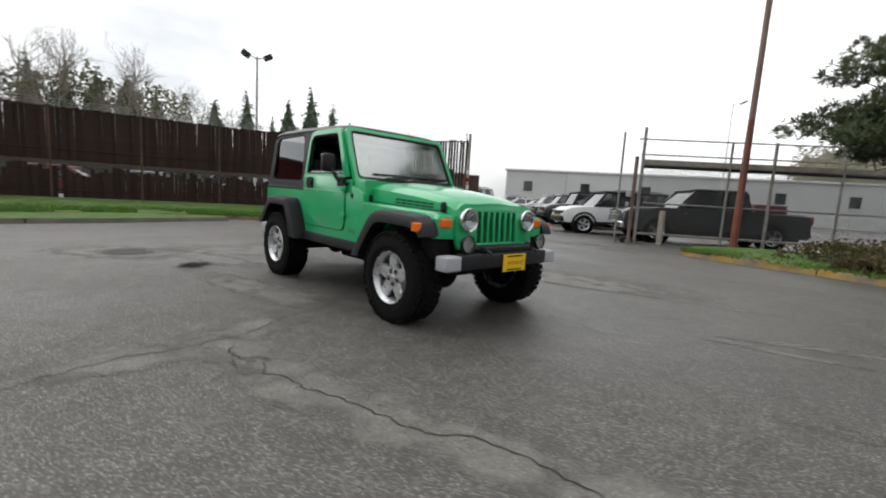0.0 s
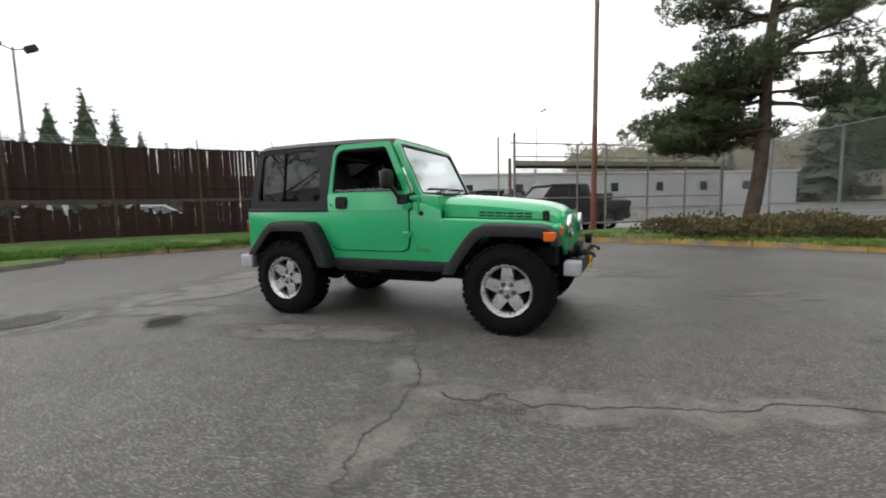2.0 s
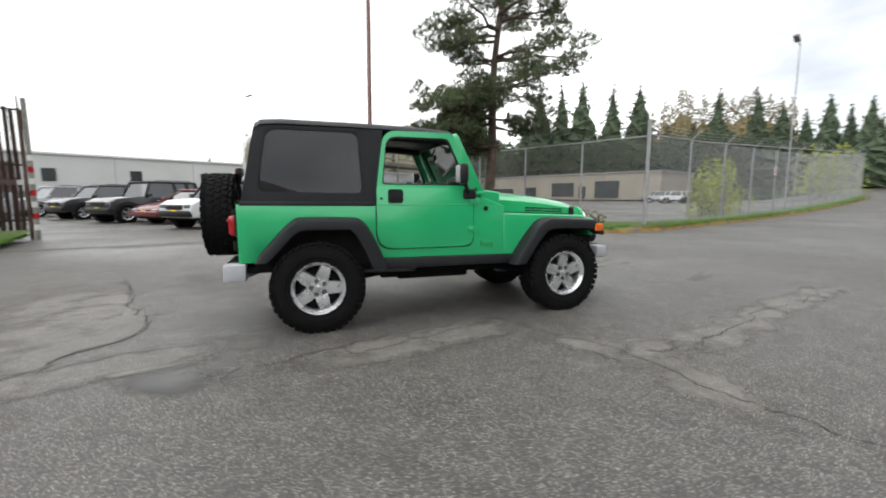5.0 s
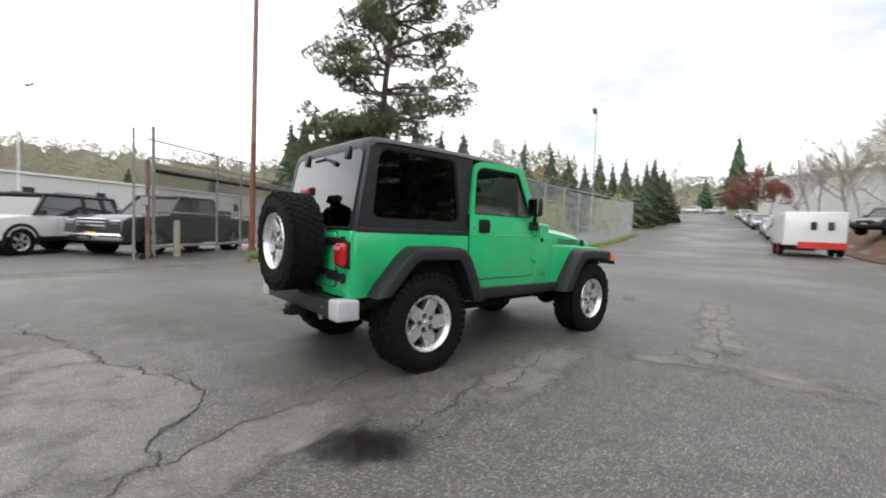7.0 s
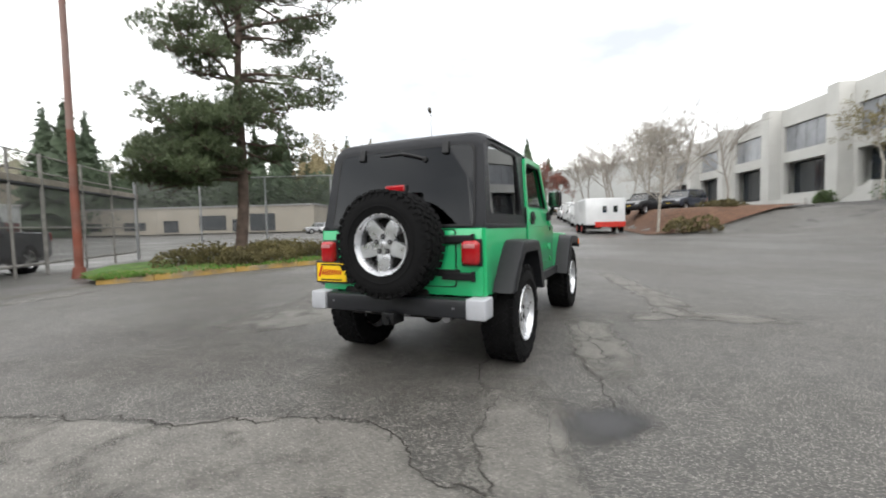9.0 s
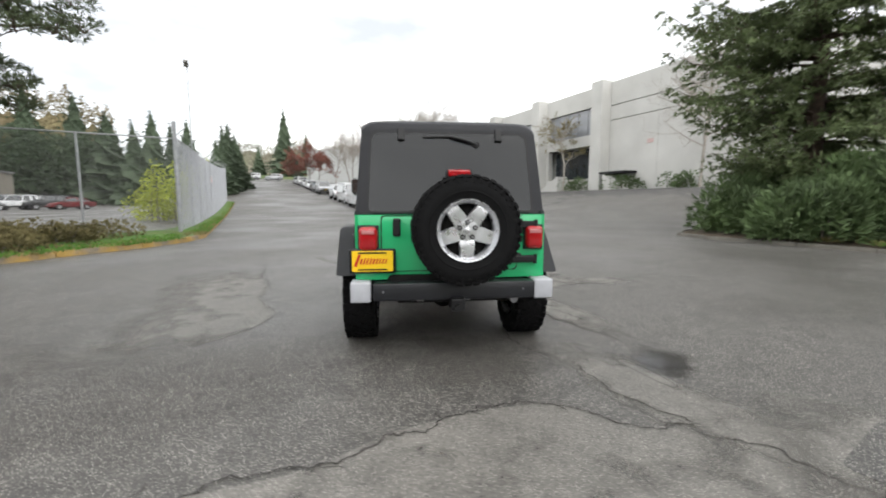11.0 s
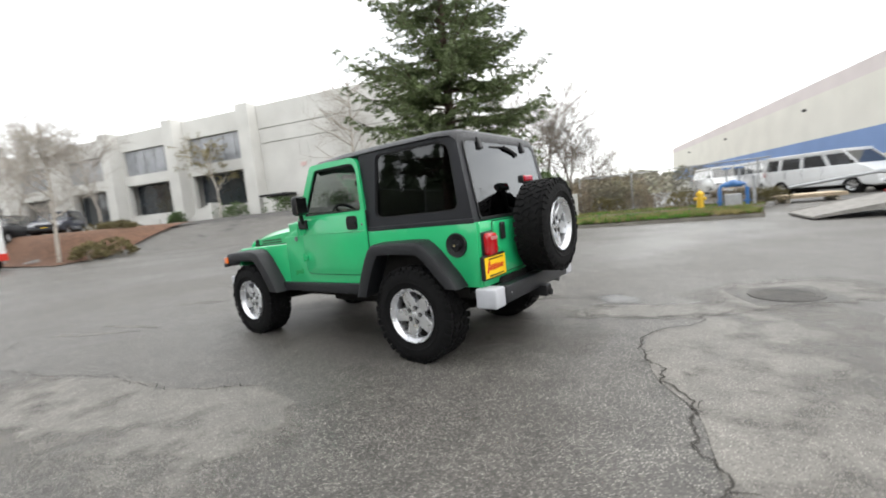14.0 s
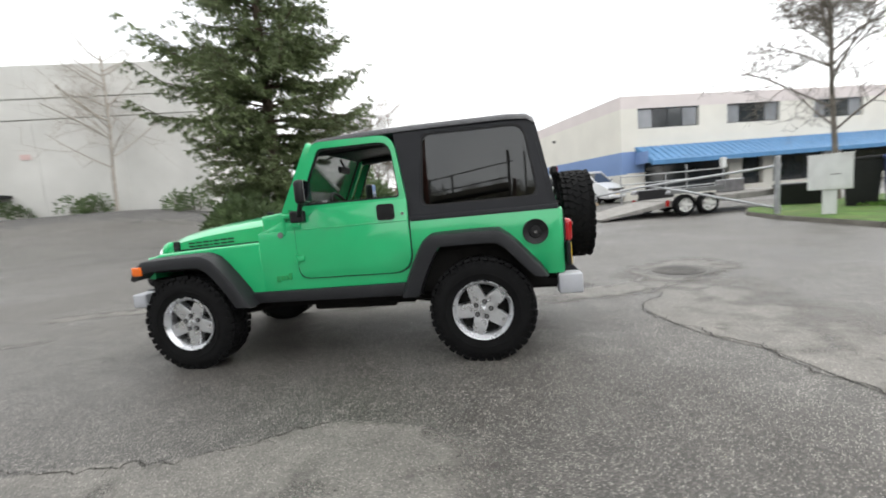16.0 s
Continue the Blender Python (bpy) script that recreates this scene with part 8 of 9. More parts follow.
def car(name, label, m, kind, paint, group="", rim="alloy"):
    """A parked vehicle; its nose points along +x, its origin is on the ground amidships."""
    c = thing(name, label, "pickup" if kind == "pickup" else ("van" if kind == "van" else "car"), m, group=group)
    spec = {
        "suv": dict(L=4.25, W=1.80, wb=2.57, r=0.36, belt=1.06, top=1.69, bonnet=1.06, cab=(-2.04, -1.90, 0.42, 0.92), nose=1.00),
        "offroad": dict(L=4.2, W=1.84, wb=2.80, r=0.39, belt=1.10, top=1.80, bonnet=1.10, cab=(-1.98, -1.86, 0.30, 0.62), nose=1.05),
        "sedan": dict(L=4.7, W=1.80, wb=2.75, r=0.33, belt=0.92, top=1.44, bonnet=0.86, cab=(-1.85, -1.05, 0.22, 1.02), nose=0.76),
        "pickup": dict(L=5.8, W=2.0, wb=3.57, r=0.40, belt=1.18, top=1.84, bonnet=1.16, cab=(-0.98, -0.86, 0.62, 1.22), nose=1.14),
        "van": dict(L=5.3, W=1.95, wb=3.3, r=0.36, belt=1.15, top=2.05, bonnet=1.10, cab=(-2.6, -2.52, 1.15, 1.85), nose=0.95),
    }[kind]
    if name == "yard_van":
        spec.update(belt=1.30, bonnet=1.16, nose=1.06, top=2.0)
    L, W, r = spec["L"], spec["W"], spec["r"]
    f, b = L / 2, -L / 2
    ax = spec["wb"] / 2
    belt, lo = spec["belt"], 0.30 if kind in ("sedan", "van") else 0.40
    R = r * 1.16

    def arch(x):
        return [(x + R * math.cos(a), max(lo, r + R * math.sin(a))) for a in [math.pi * k / 8 for k in range(9)]]

    c0, c1, c2, c3 = spec["cab"]
    under = [(f - 0.10, lo)] + [(x, z) for x, z in arch(ax)] + [(x, z) for x, z in arch(-ax)] + [(b + 0.08, lo)]
    bed = belt - 0.02
    top_line = [(b, lo + 0.18), (b + 0.02, bed - 0.06), (b + 0.10, bed), (c0, belt), (c3, belt), (c3 + 0.25, spec["bonnet"] + 0.02), (f - 0.35, spec["nose"]), (f - 0.06, spec["nose"] - 0.14), (f, lo + 0.22)]
    bm = B()
    prism(bm, top_line + under, -W / 2, W / 2, XZ, 0.05, 3)
    for v in bm.verts:
        if v.co.z > belt * 0.75:
            v.co.y *= 1 - 0.05 * (v.co.z - belt * 0.75)
        v.co.y *= 1 - 0.06 * max(0.0, abs(v.co.x) - L * 0.40) / (L * 0.1)
    body = part("body", bm, PAINT[paint], c, smooth=True)
    # greenhouse: glass all round under a painted roof
    top = spec["top"]
    bm = B()
    w0, w1 = W / 2 - 0.05, W / 2 - 0.19
    loft(bm, [[(c0, -w0, belt - 0.03), (c3, -w0, belt - 0.03), (c3, w0, belt - 0.03), (c0, w0, belt - 0.03)], [(c1, -w1, top - 0.06), (c2, -w1, top - 0.06), (c2, w1, top - 0.06), (c1, w1, top - 0.06)]])
    part("glass", bm, M["car_glass"], c, "dark window glass")
    bm = B()
    rt = 0.20 if kind == "van" else 0.09
    box(bm, ((c1 + c2) / 2, 0, top + 0.015 - rt / 2), (c2 - c1 + 0.12, 2 * w1 + 0.08, rt), 0.035, None, 3)
    part("roof", bm, M["hardtop"] if name == "parked_suv" else PAINT[paint], c, smooth=True)
    mid = c0 + (c3 - c0) * 0.45
    for s in (-1, 1):
        pill = [(c3, c2, 0.05), (c0, c1, 0.10), (mid, (c1 + c2) / 2, 0.07)]
        if kind in ("suv", "offroad", "van"):
            if name == "yard_van":
                pill.append((mid + (c3 - mid) * 0.52, (c1 + c2) / 2 + (c2 - (c1 + c2) / 2) * 0.52, 0.08))
            pill.append((c0 + (mid - c0) * 0.42, c1 + ((c1 + c2) / 2 - c1) * 0.42, 0.09))
        for xa, xb, wd in pill:
            bm = B()
            loft(bm, [[(xa - wd, s * (w0 + 0.008), belt - 0.04), (xa + wd, s * (w0 + 0.008), belt - 0.04), (xa + wd, s * (w0 - 0.05), belt - 0.04), (xa - wd, s * (w0 - 0.05), belt - 0.04)],
                      [(xb - wd, s * (w1 + 0.008), top - 0.05), (xb + wd, s * (w1 + 0.008), top - 0.05), (xb + wd, s * (w1 - 0.05), top - 0.05), (xb - wd, s * (w1 - 0.05), top - 0.05)]])
            part("pillar", bm, M["black"] if name == "parked_suv" else PAINT[paint], c)
        if kind == "van" and name != "yard_van":
            bm = B()
            loft(bm, [[(c0, s * (w0 + 0.012), belt), (0.35, s * (w0 + 0.012), belt), (0.30, s * (w1 + 0.012), top - 0.06), (c1, s * (w1 + 0.012), top - 0.06)], [(c0, s * w0, belt), (0.35, s * w0, belt), (0.30, s * w1, top - 0.06), (c1, s * w1, top - 0.06)]])
            part("side_panel", bm, PAINT[paint], c)
        bm = B()
        box(bm, (c3 - 0.15, s * (W / 2 + 0.06), belt + 0.10), (0.10, 0.18, 0.14), 0.03)
        part("mirror", bm, PAINT[paint] if paint != "white" else M["black"], c)
        bm = B()
        box(bm, (f - 0.10, s * (W / 2 - 0.26), spec["nose"] - 0.20), (0.16, 0.34, 0.15), 0.03)
        part("headlight", bm, M["lamp_glass"], c)
        bm = B()
        box(bm, (b + 0.03, s * (W / 2 - 0.16), belt - 0.16), (0.10, 0.22, 0.26), 0.03)
        part("tail_light", bm, M["red_lens"], c)
        for x in (mid + 0.05, mid + 0.95):
            bm = B()
            box(bm, (x, s * (W / 2 - 0.004), belt - 0.16), (0.16, 0.02, 0.03), 0.006)
            part("door_handle", bm, M["chrome"] if paint != "white" else PAINT[paint], c)
        for x in (mid, mid + 0.98, mid - 0.85):
            if c0 + 0.1 < x < c3 + 0.15:
                bm = B()
                box(bm, (x, s * (W / 2 - 0.018), (belt + lo) / 2 + 0.05), (0.010, 0.03, belt - lo - 0.22))
                part("door_gap", bm, M["black"], c)
        for x in (ax, -ax):
            car_wheel(c, r, Matrix.Translation((x, s * (W / 2 - 0.12), r)) @ Matrix.Rotation(0 if s < 0 else math.pi, 4, "Z"), rim)
            bm = B()
            cyl(bm, (x, s * (W / 2 - 0.30), r), (x, s * (W / 2 - 0.05), r), R * 0.99, None, 20)
            part("wheel_well", bm, M["under"], c)
        if kind in ("suv", "offroad"):
            for x in (ax, -ax):
                # dark cladding round the wheel opening
                arc = [math.pi * (k / 12 * 1.12 - 0.06) for k in range(13)]
                ring = [(x + (R + 0.075) * math.cos(a), r + (R + 0.075) * math.sin(a)) for a in arc] + [(x + (R - 0.005) * math.cos(a), r + (R - 0.005) * math.sin(a)) for a in reversed(arc)]
                bm = B()
                prism(bm, ring, s * (W / 2 - 0.06), s * (W / 2 + 0.012), XZ)
                part("arch_trim", bm, M["black"], c, "black wheel-arch cladding")
            bm = B()
            tube(bm, [(c1 + 0.15, s * (w1 - 0.02), top - 0.01), (c1 + 0.25, s * (w1 - 0.02), top + 0.05), (c2 - 0.35, s * (w1 - 0.02), top + 0.05), (c2 - 0.22, s * (w1 - 0.02), top - 0.01)], 0.018, 6)
            part("roof_rail", bm, M["black"], c)
        if kind in ("suv", "offroad", "pickup"):
            bm = B()
            box(bm, (0, s * (W / 2 - 0.01), lo + 0.03), (spec["wb"] - 2 * R, 0.05, 0.14), 0.02)
            part("sill_trim", bm, M["black"], c)
    bm = B()
    box(bm, (f - 0.08, 0, lo + 0.14), (0.26, W - 0.12, 0.22), 0.06, None, 3)
    part("front_bumper", bm, M["chrome"] if kind == "pickup" else (M["black"] if kind in ("suv", "offroad") else PAINT[paint]), c, smooth=True)
    bm = B()
    box(bm, (b + 0.06, 0, lo + 0.14), (0.22, W - 0.12, 0.22), 0.06, None, 3)
    part("rear_bumper", bm, M["chrome"] if kind == "pickup" else (M["black"] if kind in ("suv", "offroad") else PAINT[paint]), c, smooth=True)
    bm = B()
    gz = spec["nose"] - 0.24
    box(bm, (f - 0.03, 0, gz), (0.08, W * 0.48, 0.30 if kind == "pickup" else 0.16), 0.02)
    part("grille", bm, M["chrome"] if kind == "pickup" else M["black"], c)
    if kind == "pickup":
        for k in range(3):
            bm = B()
            box(bm, (f + 0.015, 0, gz - 0.10 + 0.10 * k), (0.02, W * 0.44, 0.05), 0.006)
            part("grille_slot", bm, M["black"], c)
        bm = B()
        box(bm, ((b + c0) / 2 + 0.05, 0, belt - 0.02), (c0 - b - 0.25, W - 0.30, 0.05))
        part("bed_floor", bm, M["under"], c, "dark open load bed")
    bm = B()
    box(bm, (f + 0.02, 0, lo + 0.20), (0.02, 0.30, 0.15), 0.004)
    part("plate", bm, M["yellow_plate"], c)
    bm = B()
    box(bm, (0, 0, lo + 0.02), (L - 0.5, W - 0.35, 0.20))
    part("underbody", bm, M["under"], c)
    return c


def by_left_wheels(front, rear, kind_wb, W):
    """Where a vehicle stands, from its two left wheels."""
    fx, rx = Vector((*front, 0)), Vector((*rear, 0))
    d = (fx - rx).normalized()
    right = Vector((d.y, -d.x, 0))
    mid = (fx + rx) / 2 + right * (W / 2 - 0.1)
    return Matrix.Translation((mid.x, mid.y, 0)) @ Matrix.Rotation(math.atan2(d.y, d.x), 4, "Z")


car("pickup_truck", "dark charcoal crew-cab pickup parked behind the gate", by_left_wheels((-1.55, 11.95), (1.18, 14.25), 3.57, 2.0), "pickup", "charcoal", rim="chrome")
car("parked_suv", "white compact SUV with black trim facing the gateway", by_left_wheels((-4.45, 12.4), (-2.72, 14.3), 2.57, 1.8), "suv", "white")
car("parked_sedan", "dark red sedan in the lot row beside the white SUV", by_left_wheels((-6.3, 15.9), (-4.5, 17.95), 2.75, 1.8), "sedan", "maroon")
car("parked_suv", "black off-road wagon at the row's far end", by_left_wheels((-8.6, 17.1), (-6.75, 19.2), 2.8, 1.84), "offroad", "black")
ROW = [("sedan", "white", -4.2, 22.8), ("sedan", "maroon", -2.0, 20.4), ("suv", "white", -6.6, 25.4), ("sedan", "silver", -9.0, 28.0), ("suv", "black", -11.5, 22.5), ("sedan", "white", -11.6, 30.8), ("suv", "silver", -15.0, 26.0), ("suv", "white", -14.2, 33.4), ("sedan", "black", -18.5, 29.5), ("sedan", "white", -22.5, 32.0), ("suv", "charcoal", -17.5, 37.5), ("suv", "white", -27, 36), ("sedan", "silver", -23, 40)]
for kind, paint, x, y in ROW:
    car("lot_car", paint + " car parked in a row in the sales lot", pose(x, y, 0, 0, 0, 228), kind, paint, group="cars in the lot")
for kind, paint, x, y in (("sedan", "white", -19.5, 8.5), ("suv", "white", -21.0, 4.2), ("sedan", "silver", -21.8, 0.4), ("sedan", "maroon", -22.0, -3.0), ("sedan", "white", -17.2, 10.6), ("suv", "silver", -13.0, 13.6)):
    car("fence_car", paint + " car parked behind the slatted fence", pose(x, y, 0, 0, 0, 250), kind, paint, group="cars behind the fence")
bm = B()
box(bm, (0, 0, 0.12), (1.0, 0.9, 0.24), 0.03)
crate = part("tool_chest", bm, PAINT["maroon"], None)
crate.matrix_basis = by_left_wheels((-1.55, 11.95), (1.18, 14.25), 3.57, 2.0) @ Matrix.Translation((-1.9, 0.0, 1.19))
tagged(crate, "dark red tool chest on the dark pickup's load bed", "tool chest")
part("lid", box(B(), (0, 0, 0.255), (1.02, 0.92, 0.03), 0.008), PAINT["maroon"], crate)
for kind, paint, x, y in (("suv", "white", 48.0, 43.1), ("suv", "black", 49.9, 41.0), ("sedan", "maroon", 51.2, 39.4), ("suv", "silver", 46.6, 44.6)):
    car("far_lot_car", paint + " car parked at the back of the wire-fenced lot", pose(x, y, height(x, y), 0, 0, 150), kind, paint, group="cars in the wire-fenced lot")
# along the road
for i, (u, v, kind, paint) in enumerate(((33.5, -7.4, "van", "white"), (39.5, -7.6, "van", "white"), (45.5, -7.6, "suv", "white"), (57, -7.6, "suv", "silver"), (63, -7.6, "sedan", "black"), (70, -7.7, "sedan", "white"), (77, -7.8, "sedan", "silver"), (84, -7.8, "suv", "white"), (92, -7.8, "sedan", "silver"), (112, -4.0, "suv", "silver"), (118, 1.0, "suv", "white"), (118, 6, "sedan", "black"))):
    x, y = from_uv(u, v)
    slope = math.degrees(math.atan((height(*from_uv(u + 2, v)) - height(*from_uv(u - 2, v))) / 4))
    car("roadside_car", paint + " " + ("van" if kind == "van" else "car") + " parked along the climbing road", Matrix.Translation((x, y, height(x, y) - 0.03)) @ Matrix.Rotation(radians(198 if i < 9 else 108), 4, "Z") @ Matrix.Rotation(radians(slope if i < 9 else 0), 4, "Y"), kind, paint, group="roadside cars")
for x, y, p in ((33.4, -1.3, "black"), (33.2, -4.1, "navy")):
    car("plateau_car", "dark SUV parked on the level above the bank", Matrix.Translation((x + 1.3, y, height(x + 1.3, y) - 0.06)) @ Matrix.Rotation(radians(150), 4, "Z"), "suv", p, group="cars on the bank")
for x, y, a in ((-5.9, -24.7, 137), (-3.5, -29.3, 112), (-0.8, -32.3, 110)):
    car("yard_van", "white passenger van in the fenced yard", pose(x, y, 0, 0, 0, a), "van", "white", group="yard vans")


def box_trailer():
    """A white box-bodied work truck: windowed side, red skirt, red wheels."""
    x, y = 27.3, 1.55
    t = thing("box_trailer", "white box trailer with two small windows and a red skirt", "trailer", Matrix.Translation((x, y, height(x, y))) @ Matrix.Rotation(radians(-72), 4, "Z"))
    bm = B()
    box(bm, (0, 0, 1.42), (2.5, 4.4, 1.75), 0.06, None, 3)
    part("box", bm, PAINT["white"], t, smooth=True)
    bm = B()
    box(bm, (0.30, -2.21, 0.58), (1.9, 0.05, 0.34), 0.01)
    part("skirt", bm, PAINT["red"], t, "red painted skirt")
    bm = B()
    box(bm, (0, 0, 0.48), (2.2, 4.2, 0.16), 0.02)
    part("frame", bm, M["under"], t)
    for xx in (-0.05, 0.62):
        bm = B()
        prism(bm, rounded([(xx - 0.13, 1.35), (xx + 0.13, 1.35), (xx + 0.13, 1.78), (xx - 0.13, 1.78)], 0.06, 3), -2.235, -2.18, XZ)
        part("window", bm, M["car_glass"], t)
    for s, yy in ((-1, -1.2), (1, -1.2), (-1, 0.6), (1, 0.6)):
        car_wheel(t, 0.34, Matrix.Translation((s * 1.22, yy, 0.34)) @ Matrix.Rotation(-s * math.pi / 2 + math.pi, 4, "Z"), "redrim")


M["redrim"] = material("red_wheel_paint", (0.5, 0.04, 0.03), 0.5, vary=0.1)
box_trailer()


def flat_trailer():
    """A tandem-axle car trailer with its tail ramp down."""
    a, b = Vector((-4.05, -11.2, 0)), Vector((-11.89, -12.8, 0))
    d = (b - a).normalized()
    t = thing("flatbed_trailer", "weathered flatbed car trailer with twin axles and raised ramp", "trailer", Matrix.Translation(a) @ Matrix.Rotation(math.atan2(d.y, d.x), 4, "Z"))
    for s in (-1, 1):
        bm = B()
        prism(bm, [(2.2, 0.30), (6.4, 0.42), (6.4, 0.58), (2.2, 0.46), (0.1, 0.11), (0.1, 0.04)], s * 1.0, s * 1.06, XZ)
        part("side_rail", bm, M["post_grey"], t)
        bm = B()
        prism(bm, rounded([(2.1, 0.70), (3.95, 0.72), (3.85, 0.86), (2.2, 0.84)], 0.08), s * 0.98, s * 1.25, XZ)
        part("mudguard", bm, M["steel"], t, smooth=True)
        for x in (2.64, 3.40):
            car_wheel(t, 0.335, Matrix.Translation((x, s * 1.14, 0.335)) @ Matrix.Rotation(0 if s < 0 else math.pi, 4, "Z"), "white_post")
        bm = B()
        box(bm, (2.15, s * 1.075, 0.42), (0.10, 0.05, 0.20), 0.01)
        part("marker_light", bm, M["red_lens"], t)
    for k in range(9):
        bm = B()
        x = 2.2 + k * 0.46
        box(bm, (x + 0.23, 0, 0.47 + 0.012 * k), (0.45, 1.96, 0.05), 0.006, None, 1)
        part("deck_plank", bm, M["post_grey"], t)
    bm = B()
    prism(bm, [(0.05, 0.03), (0.05, 0.08), (2.19, 0.47), (2.19, 0.41)], -0.98, 0.98, XZ)
    part("ramp", bm, M["post_grey"], t, "grey steel ramp sloping to the ground")
    bm = B()
    tube(bm, [(6.4, -0.9, 0.50), (7.6, 0, 0.45), (6.4, 0.9, 0.50)], 0.05, 6)
    part("drawbar", bm, M["post_grey"], t)
    bm = B()
    box(bm, (5.2, 0.3, 0.78), (0.7, 0.5, 0.44), 0.03)
    part("tool_box", bm, M["steel"], t)
    bm = B()
    box(bm, (2.9, 0.9, 0.66), (1.3, 0.05, 0.34), 0.01)
    part("head_board", bm, M["black"], t)


flat_trailer()


def swing_gate():
    """A long pipe gate on a stout post."""
    t = thing("pipe_gate", "grey pipe swing gate on a thick steel post", "gate")
    p, far = Vector((-8.0, -7.9, 0)), Vector((-5.1, -8.6, 0))
    bm = B()
    cyl(bm, p, p + Vector((0, 0, 1.50)), 0.06, None, 16)
    ball(bm, p + Vector((0, 0, 1.50)), 0.06, (1, 1, 0.5), 12, 6)
    part("post", bm, M["galv"], t, smooth=True)
    bm = B()
    d = (far - p).normalized()
    on = lambda s, z: p + d * s + Vector((0, 0, z))
    tube(bm, [on(0, 1.28), on(3.04, 1.03), on(4.3, 0.86)], 0.032, 8)
    part("upper_pipe", bm, M["galv"], t)
    bm = B()
    tube(bm, [on(0, 0.24), on(2.0, 0.82), on(2.86, 1.04)], 0.032, 8)
    part("brace_pipe", bm, M["galv"], t)
    for z in (0.24, 1.28):
        bm = B()
        cyl(bm, on(0, z - 0.06), on(0, z + 0.06), 0.075, None, 14)
        part("hinge_collar", bm, M["galv"], t)


def pipe_railing():
    """A grey pipe railing before the shop front, with a small white box on its end post."""
    t = thing("pipe_railing", "grey pipe railing with a white box on its end post", "railing", pose(-9.79, -20.23, 0, 0, 0, 199.5))
    for z in (1.45, 1.05, 0.68):
        bm = B()
        tube(bm, [(-2.8, 0, z), (3.3, 0, z + 0.05)], 0.028, 8)
        part("rail", bm, M["galv"], t)
    for x, z in ((-2.8, 1.5), (-0.2, 1.48), (1.05, 1.85), (3.3, 1.5)):
        bm = B()
        cyl(bm, (x, 0, 0), (x, 0, z), 0.032, None, 10)
        part("post", bm, M["galv"], t)
    bm = B()
    box(bm, (3.3, 0, 1.78), (0.26, 0.2, 0.56), 0.02)
    part("end_box", bm, M["box_white"], t, "small white metal box")


pipe_railing()
swing_gate()


def white_cabinet():
    t = thing("utility_cabinet", "white metal cluster cabinet on a thick pedestal", "cabinet", pose(-8.55, -7.0, 0.12, 0, 0, -33) @ Matrix.Diagonal((0.60, 0.60, 0.93, 1)))
    bm = B()
    box(bm, (0, 0, 0.30), (0.42, 0.36, 0.66), 0.02)
    part("pedestal", bm, M["box_white"], t)
    bm = B()
    box(bm, (0, 0, 0.98), (1.26, 0.50, 0.82), 0.02)
    body = part("body", bm, M["box_white"], t)
    for k in range(4):
        for j in range(2):
            bm = B()
            box(bm, (-0.46 + k * 0.305, 0.255, 0.80 + j * 0.36), (0.285, 0.012, 0.33), 0.004)
            part("door", bm, M["box_white"], t)
    bm = B()
    box(bm, (0, 0, 1.40), (1.30, 0.54, 0.03), 0.008)
    part("lid", bm, M["box_white"], t)
    bm = B()
    box(bm, (-0.15, 0.264, 0.93), (0.28, 0.006, 0.02))
    part("label_bar", bm, M["black"], t)


white_cabinet()
for x, y, sx, mat, lab in ((-10.5, -8.85, 0.75, "black", "large black plastic bin"), (-10.95, -8.2, 0.7, "blue_bin", "blue recycling bin"), (-10.3, -10.8, 1.3, "black", "low black bin by the building")):
    t = thing("waste_bin", lab + " standing on the grass", "bin", pose(x, y, 0.1, 0, 0, 146))
    hgt = 1.15 if y > -9 else 0.55
    bm = B()
    loft(bm, [[(-sx / 2 + 0.08, -0.4, 0), (sx / 2 - 0.08, -0.4, 0), (sx / 2 - 0.08, 0.4, 0), (-sx / 2 + 0.08, 0.4, 0)], [(-sx / 2, -0.5, hgt), (sx / 2, -0.5, hgt), (sx / 2, 0.5, hgt), (-sx / 2, 0.5, hgt)]])
    part("body", bm, M[mat], t)
    bm = B()
    box(bm, (0, 0, hgt + 0.04), (sx + 0.06, 1.06, 0.08), 0.02)
    part("lid", bm, M[mat], t)


def hydrant():
    t = thing("fire_hydrant", "yellow fire hydrant in the grass verge", "hydrant", pose(-1.46, -15.3, 0.12))
    bm = B()
    cyl(bm, (0, 0, 0), (0, 0, 0.06), 0.17, None, 16)
    cyl(bm, (0, 0, 0.06), (0, 0, 0.55), 0.115, 0.11, 16)
    part("barrel", bm, M["hydrant"], t, smooth=True)
    bm = B()
    cyl(bm, (0, 0, 0.55), (0, 0, 0.60), 0.145, None, 16)
    ball(bm, (0, 0, 0.60), 0.12, (1, 1, 0.9))
    cyl(bm, (0, 0, 0.70), (0, 0, 0.76), 0.03, None, 6)
    part("bonnet", bm, M["hydrant"], t, smooth=True)
    for v in ((1, 0, 0), (-1, 0, 0), (0, 1, 0)):
        bm = B()
        cyl(bm, Vector(v) * 0.09 + Vector((0, 0, 0.42)), Vector(v) * 0.20 + Vector((0, 0, 0.42)), 0.062, None, 12)
        part("outlet", bm, M["hydrant"], t)


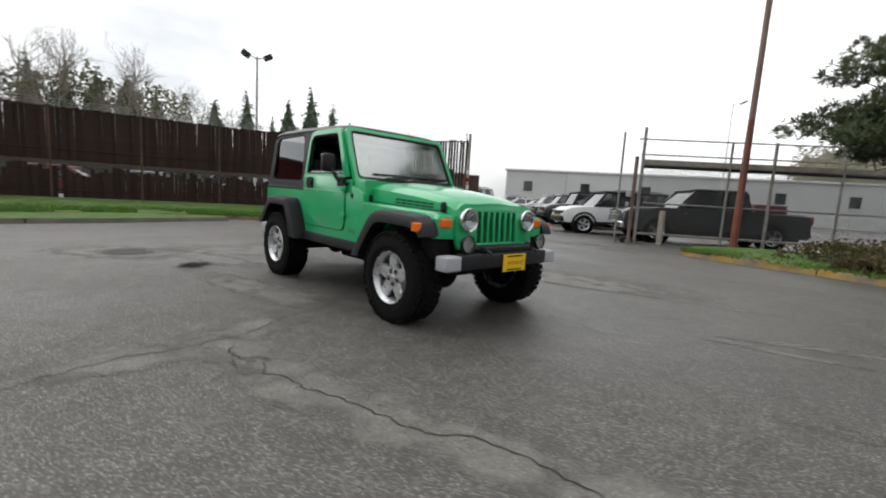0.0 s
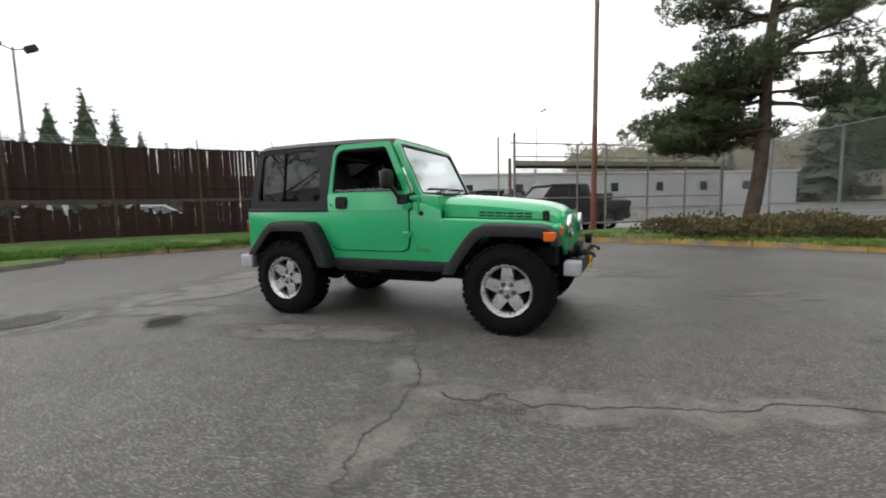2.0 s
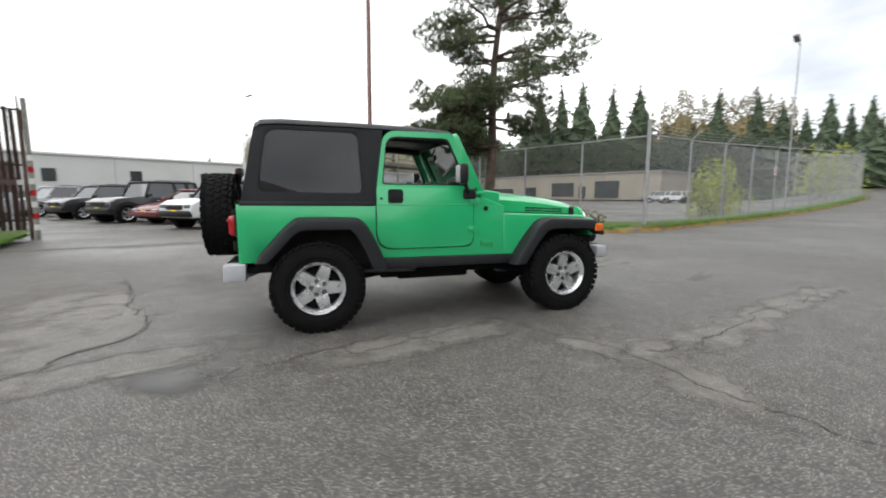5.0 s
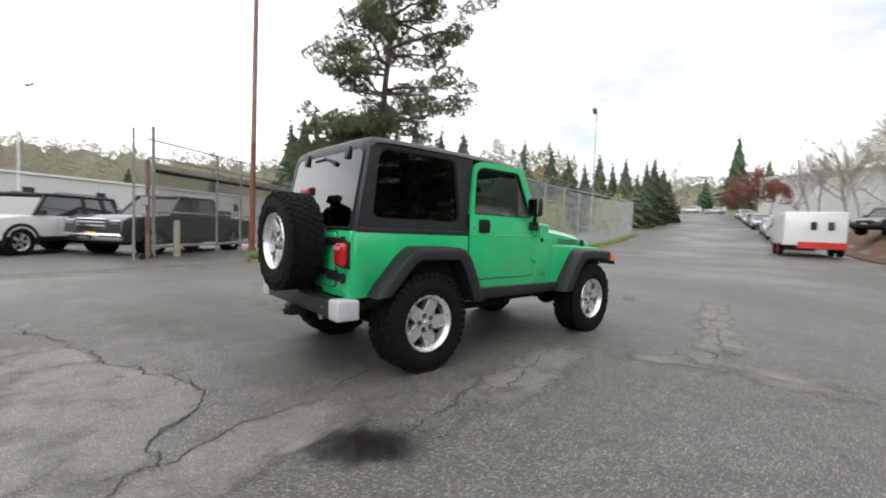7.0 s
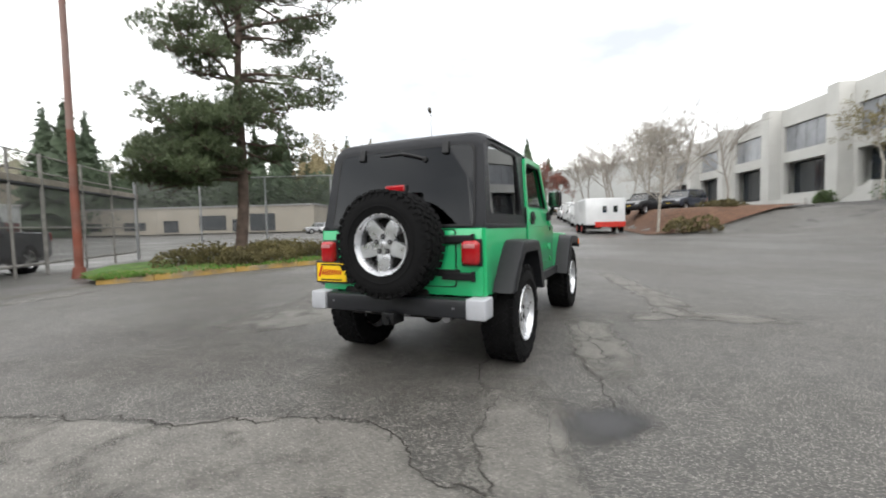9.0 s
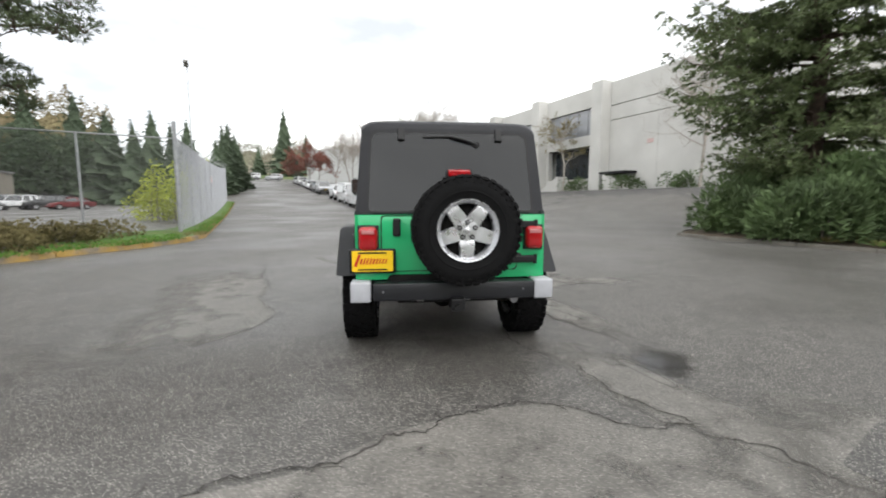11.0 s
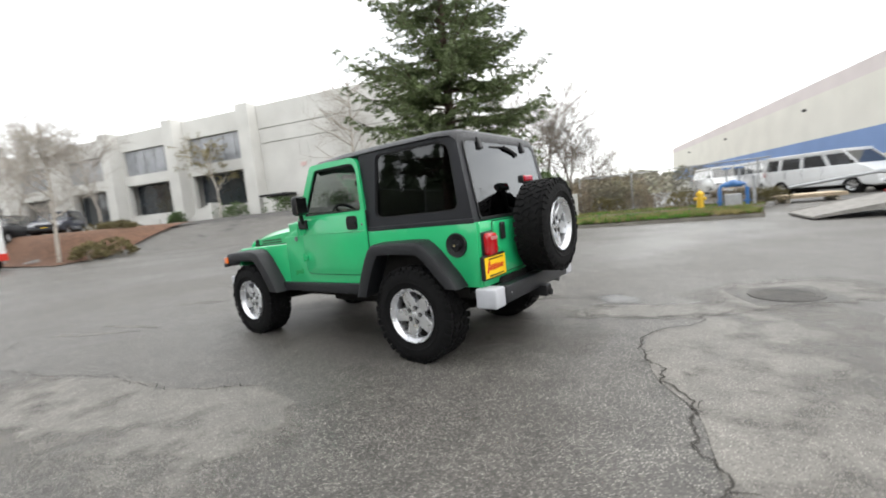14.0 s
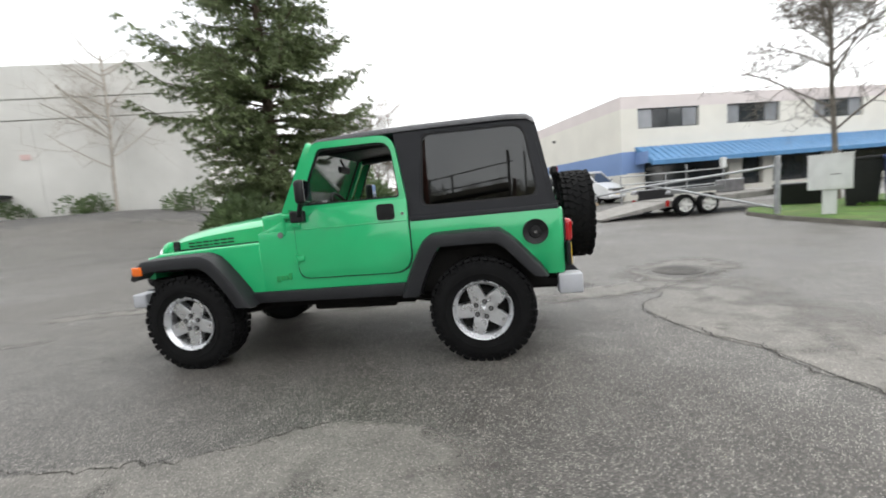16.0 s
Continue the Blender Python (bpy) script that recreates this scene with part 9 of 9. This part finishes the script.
hydrant()
def backflow():
    """Two risers, a flanged body with valve wheels, and a low grey cabinet beneath."""
    t = thing("backflow_valve", "blue-painted water pipe assembly with valve wheels beside the hydrant", "water valve", pose(-2.47, -15.65, 0.12, 0, 0, 8))
    for s in (-0.42, 0.42):
        bm = B()
        tube(bm, [(s, 0, 0), (s, 0, 0.70), (s * 0.86, 0, 0.82), (s * 0.6, 0, 0.84)], 0.065, 10)
        part("riser", bm, PAINT["blue"], t, smooth=True)
        bm = B()
        cyl(bm, (s, 0, 0.20), (s, 0, 0.25), 0.12, None, 14)
        part("flange", bm, PAINT["blue"], t)
        bm = B()
        cyl(bm, (s * 0.45, 0, 0.90), (s * 0.45, 0, 1.42), 0.035, None, 8)
        part("valve_stem", bm, M["galv"], t)
        bm = B()
        ring = [(s * 0.45 + 0.13 * math.cos(k * 0.5236), 0.13 * math.sin(k * 0.5236), 1.42) for k in range(13)]
        tube(bm, ring, 0.022, 6)
        box(bm, (s * 0.45, 0, 1.42), (0.26, 0.025, 0.02))
        part("valve_wheel", bm, PAINT["blue"], t)
    bm = B()
    cyl(bm, (-0.28, 0, 0.84), (0.28, 0, 0.84), 0.105, None, 16)
    ball(bm, (0, 0, 0.88), 0.16, (1.1, 0.9, 0.8))
    part("valve_body", bm, PAINT["blue"], t, smooth=True)
    bm = B()
    box(bm, (0.02, -0.02, 0.26), (0.52, 0.34, 0.46), 0.02)
    part("cabinet", bm, M["galv"], t, "low grey steel cabinet")
    bm = B()
    box(bm, (-0.62, 0.05, 0.55), (0.10, 0.10, 1.10), 0.015)
    part("guard_post", bm, M["galv"], t)


backflow()
t = thing("marker_post", "short white square marker post in the verge", "post", pose(3.55, -15.9, 0.15, 0, 0, 20))
bm = B()
box(bm, (0, 0, 0.48), (0.34, 0.20, 0.98), 0.02)
part("post", bm, M["white_post"], t)
bm = B()
box(bm, (0, 0, 0.99), (0.38, 0.24, 0.05), 0.015)
part("cap", bm, M["white_post"], t)


t = thing("plywood_stack", "stack of pale plywood sheets on timber bearers", "plywood", pose(-4.7, -18.7, 0.0, 0, 0, 14))
for x in (-0.75, 0.75):
    part("bearer", box(B(), (x, 0, 0.08), (0.12, 1.1, 0.16), 0.01), M["timber"], t)
for k in range(3):
    part("sheet", box(B(), (0.04 * k, 0.03 * k, 0.185 + 0.05 * k), (2.1, 1.2, 0.045), 0.004), M["plywood"], t)
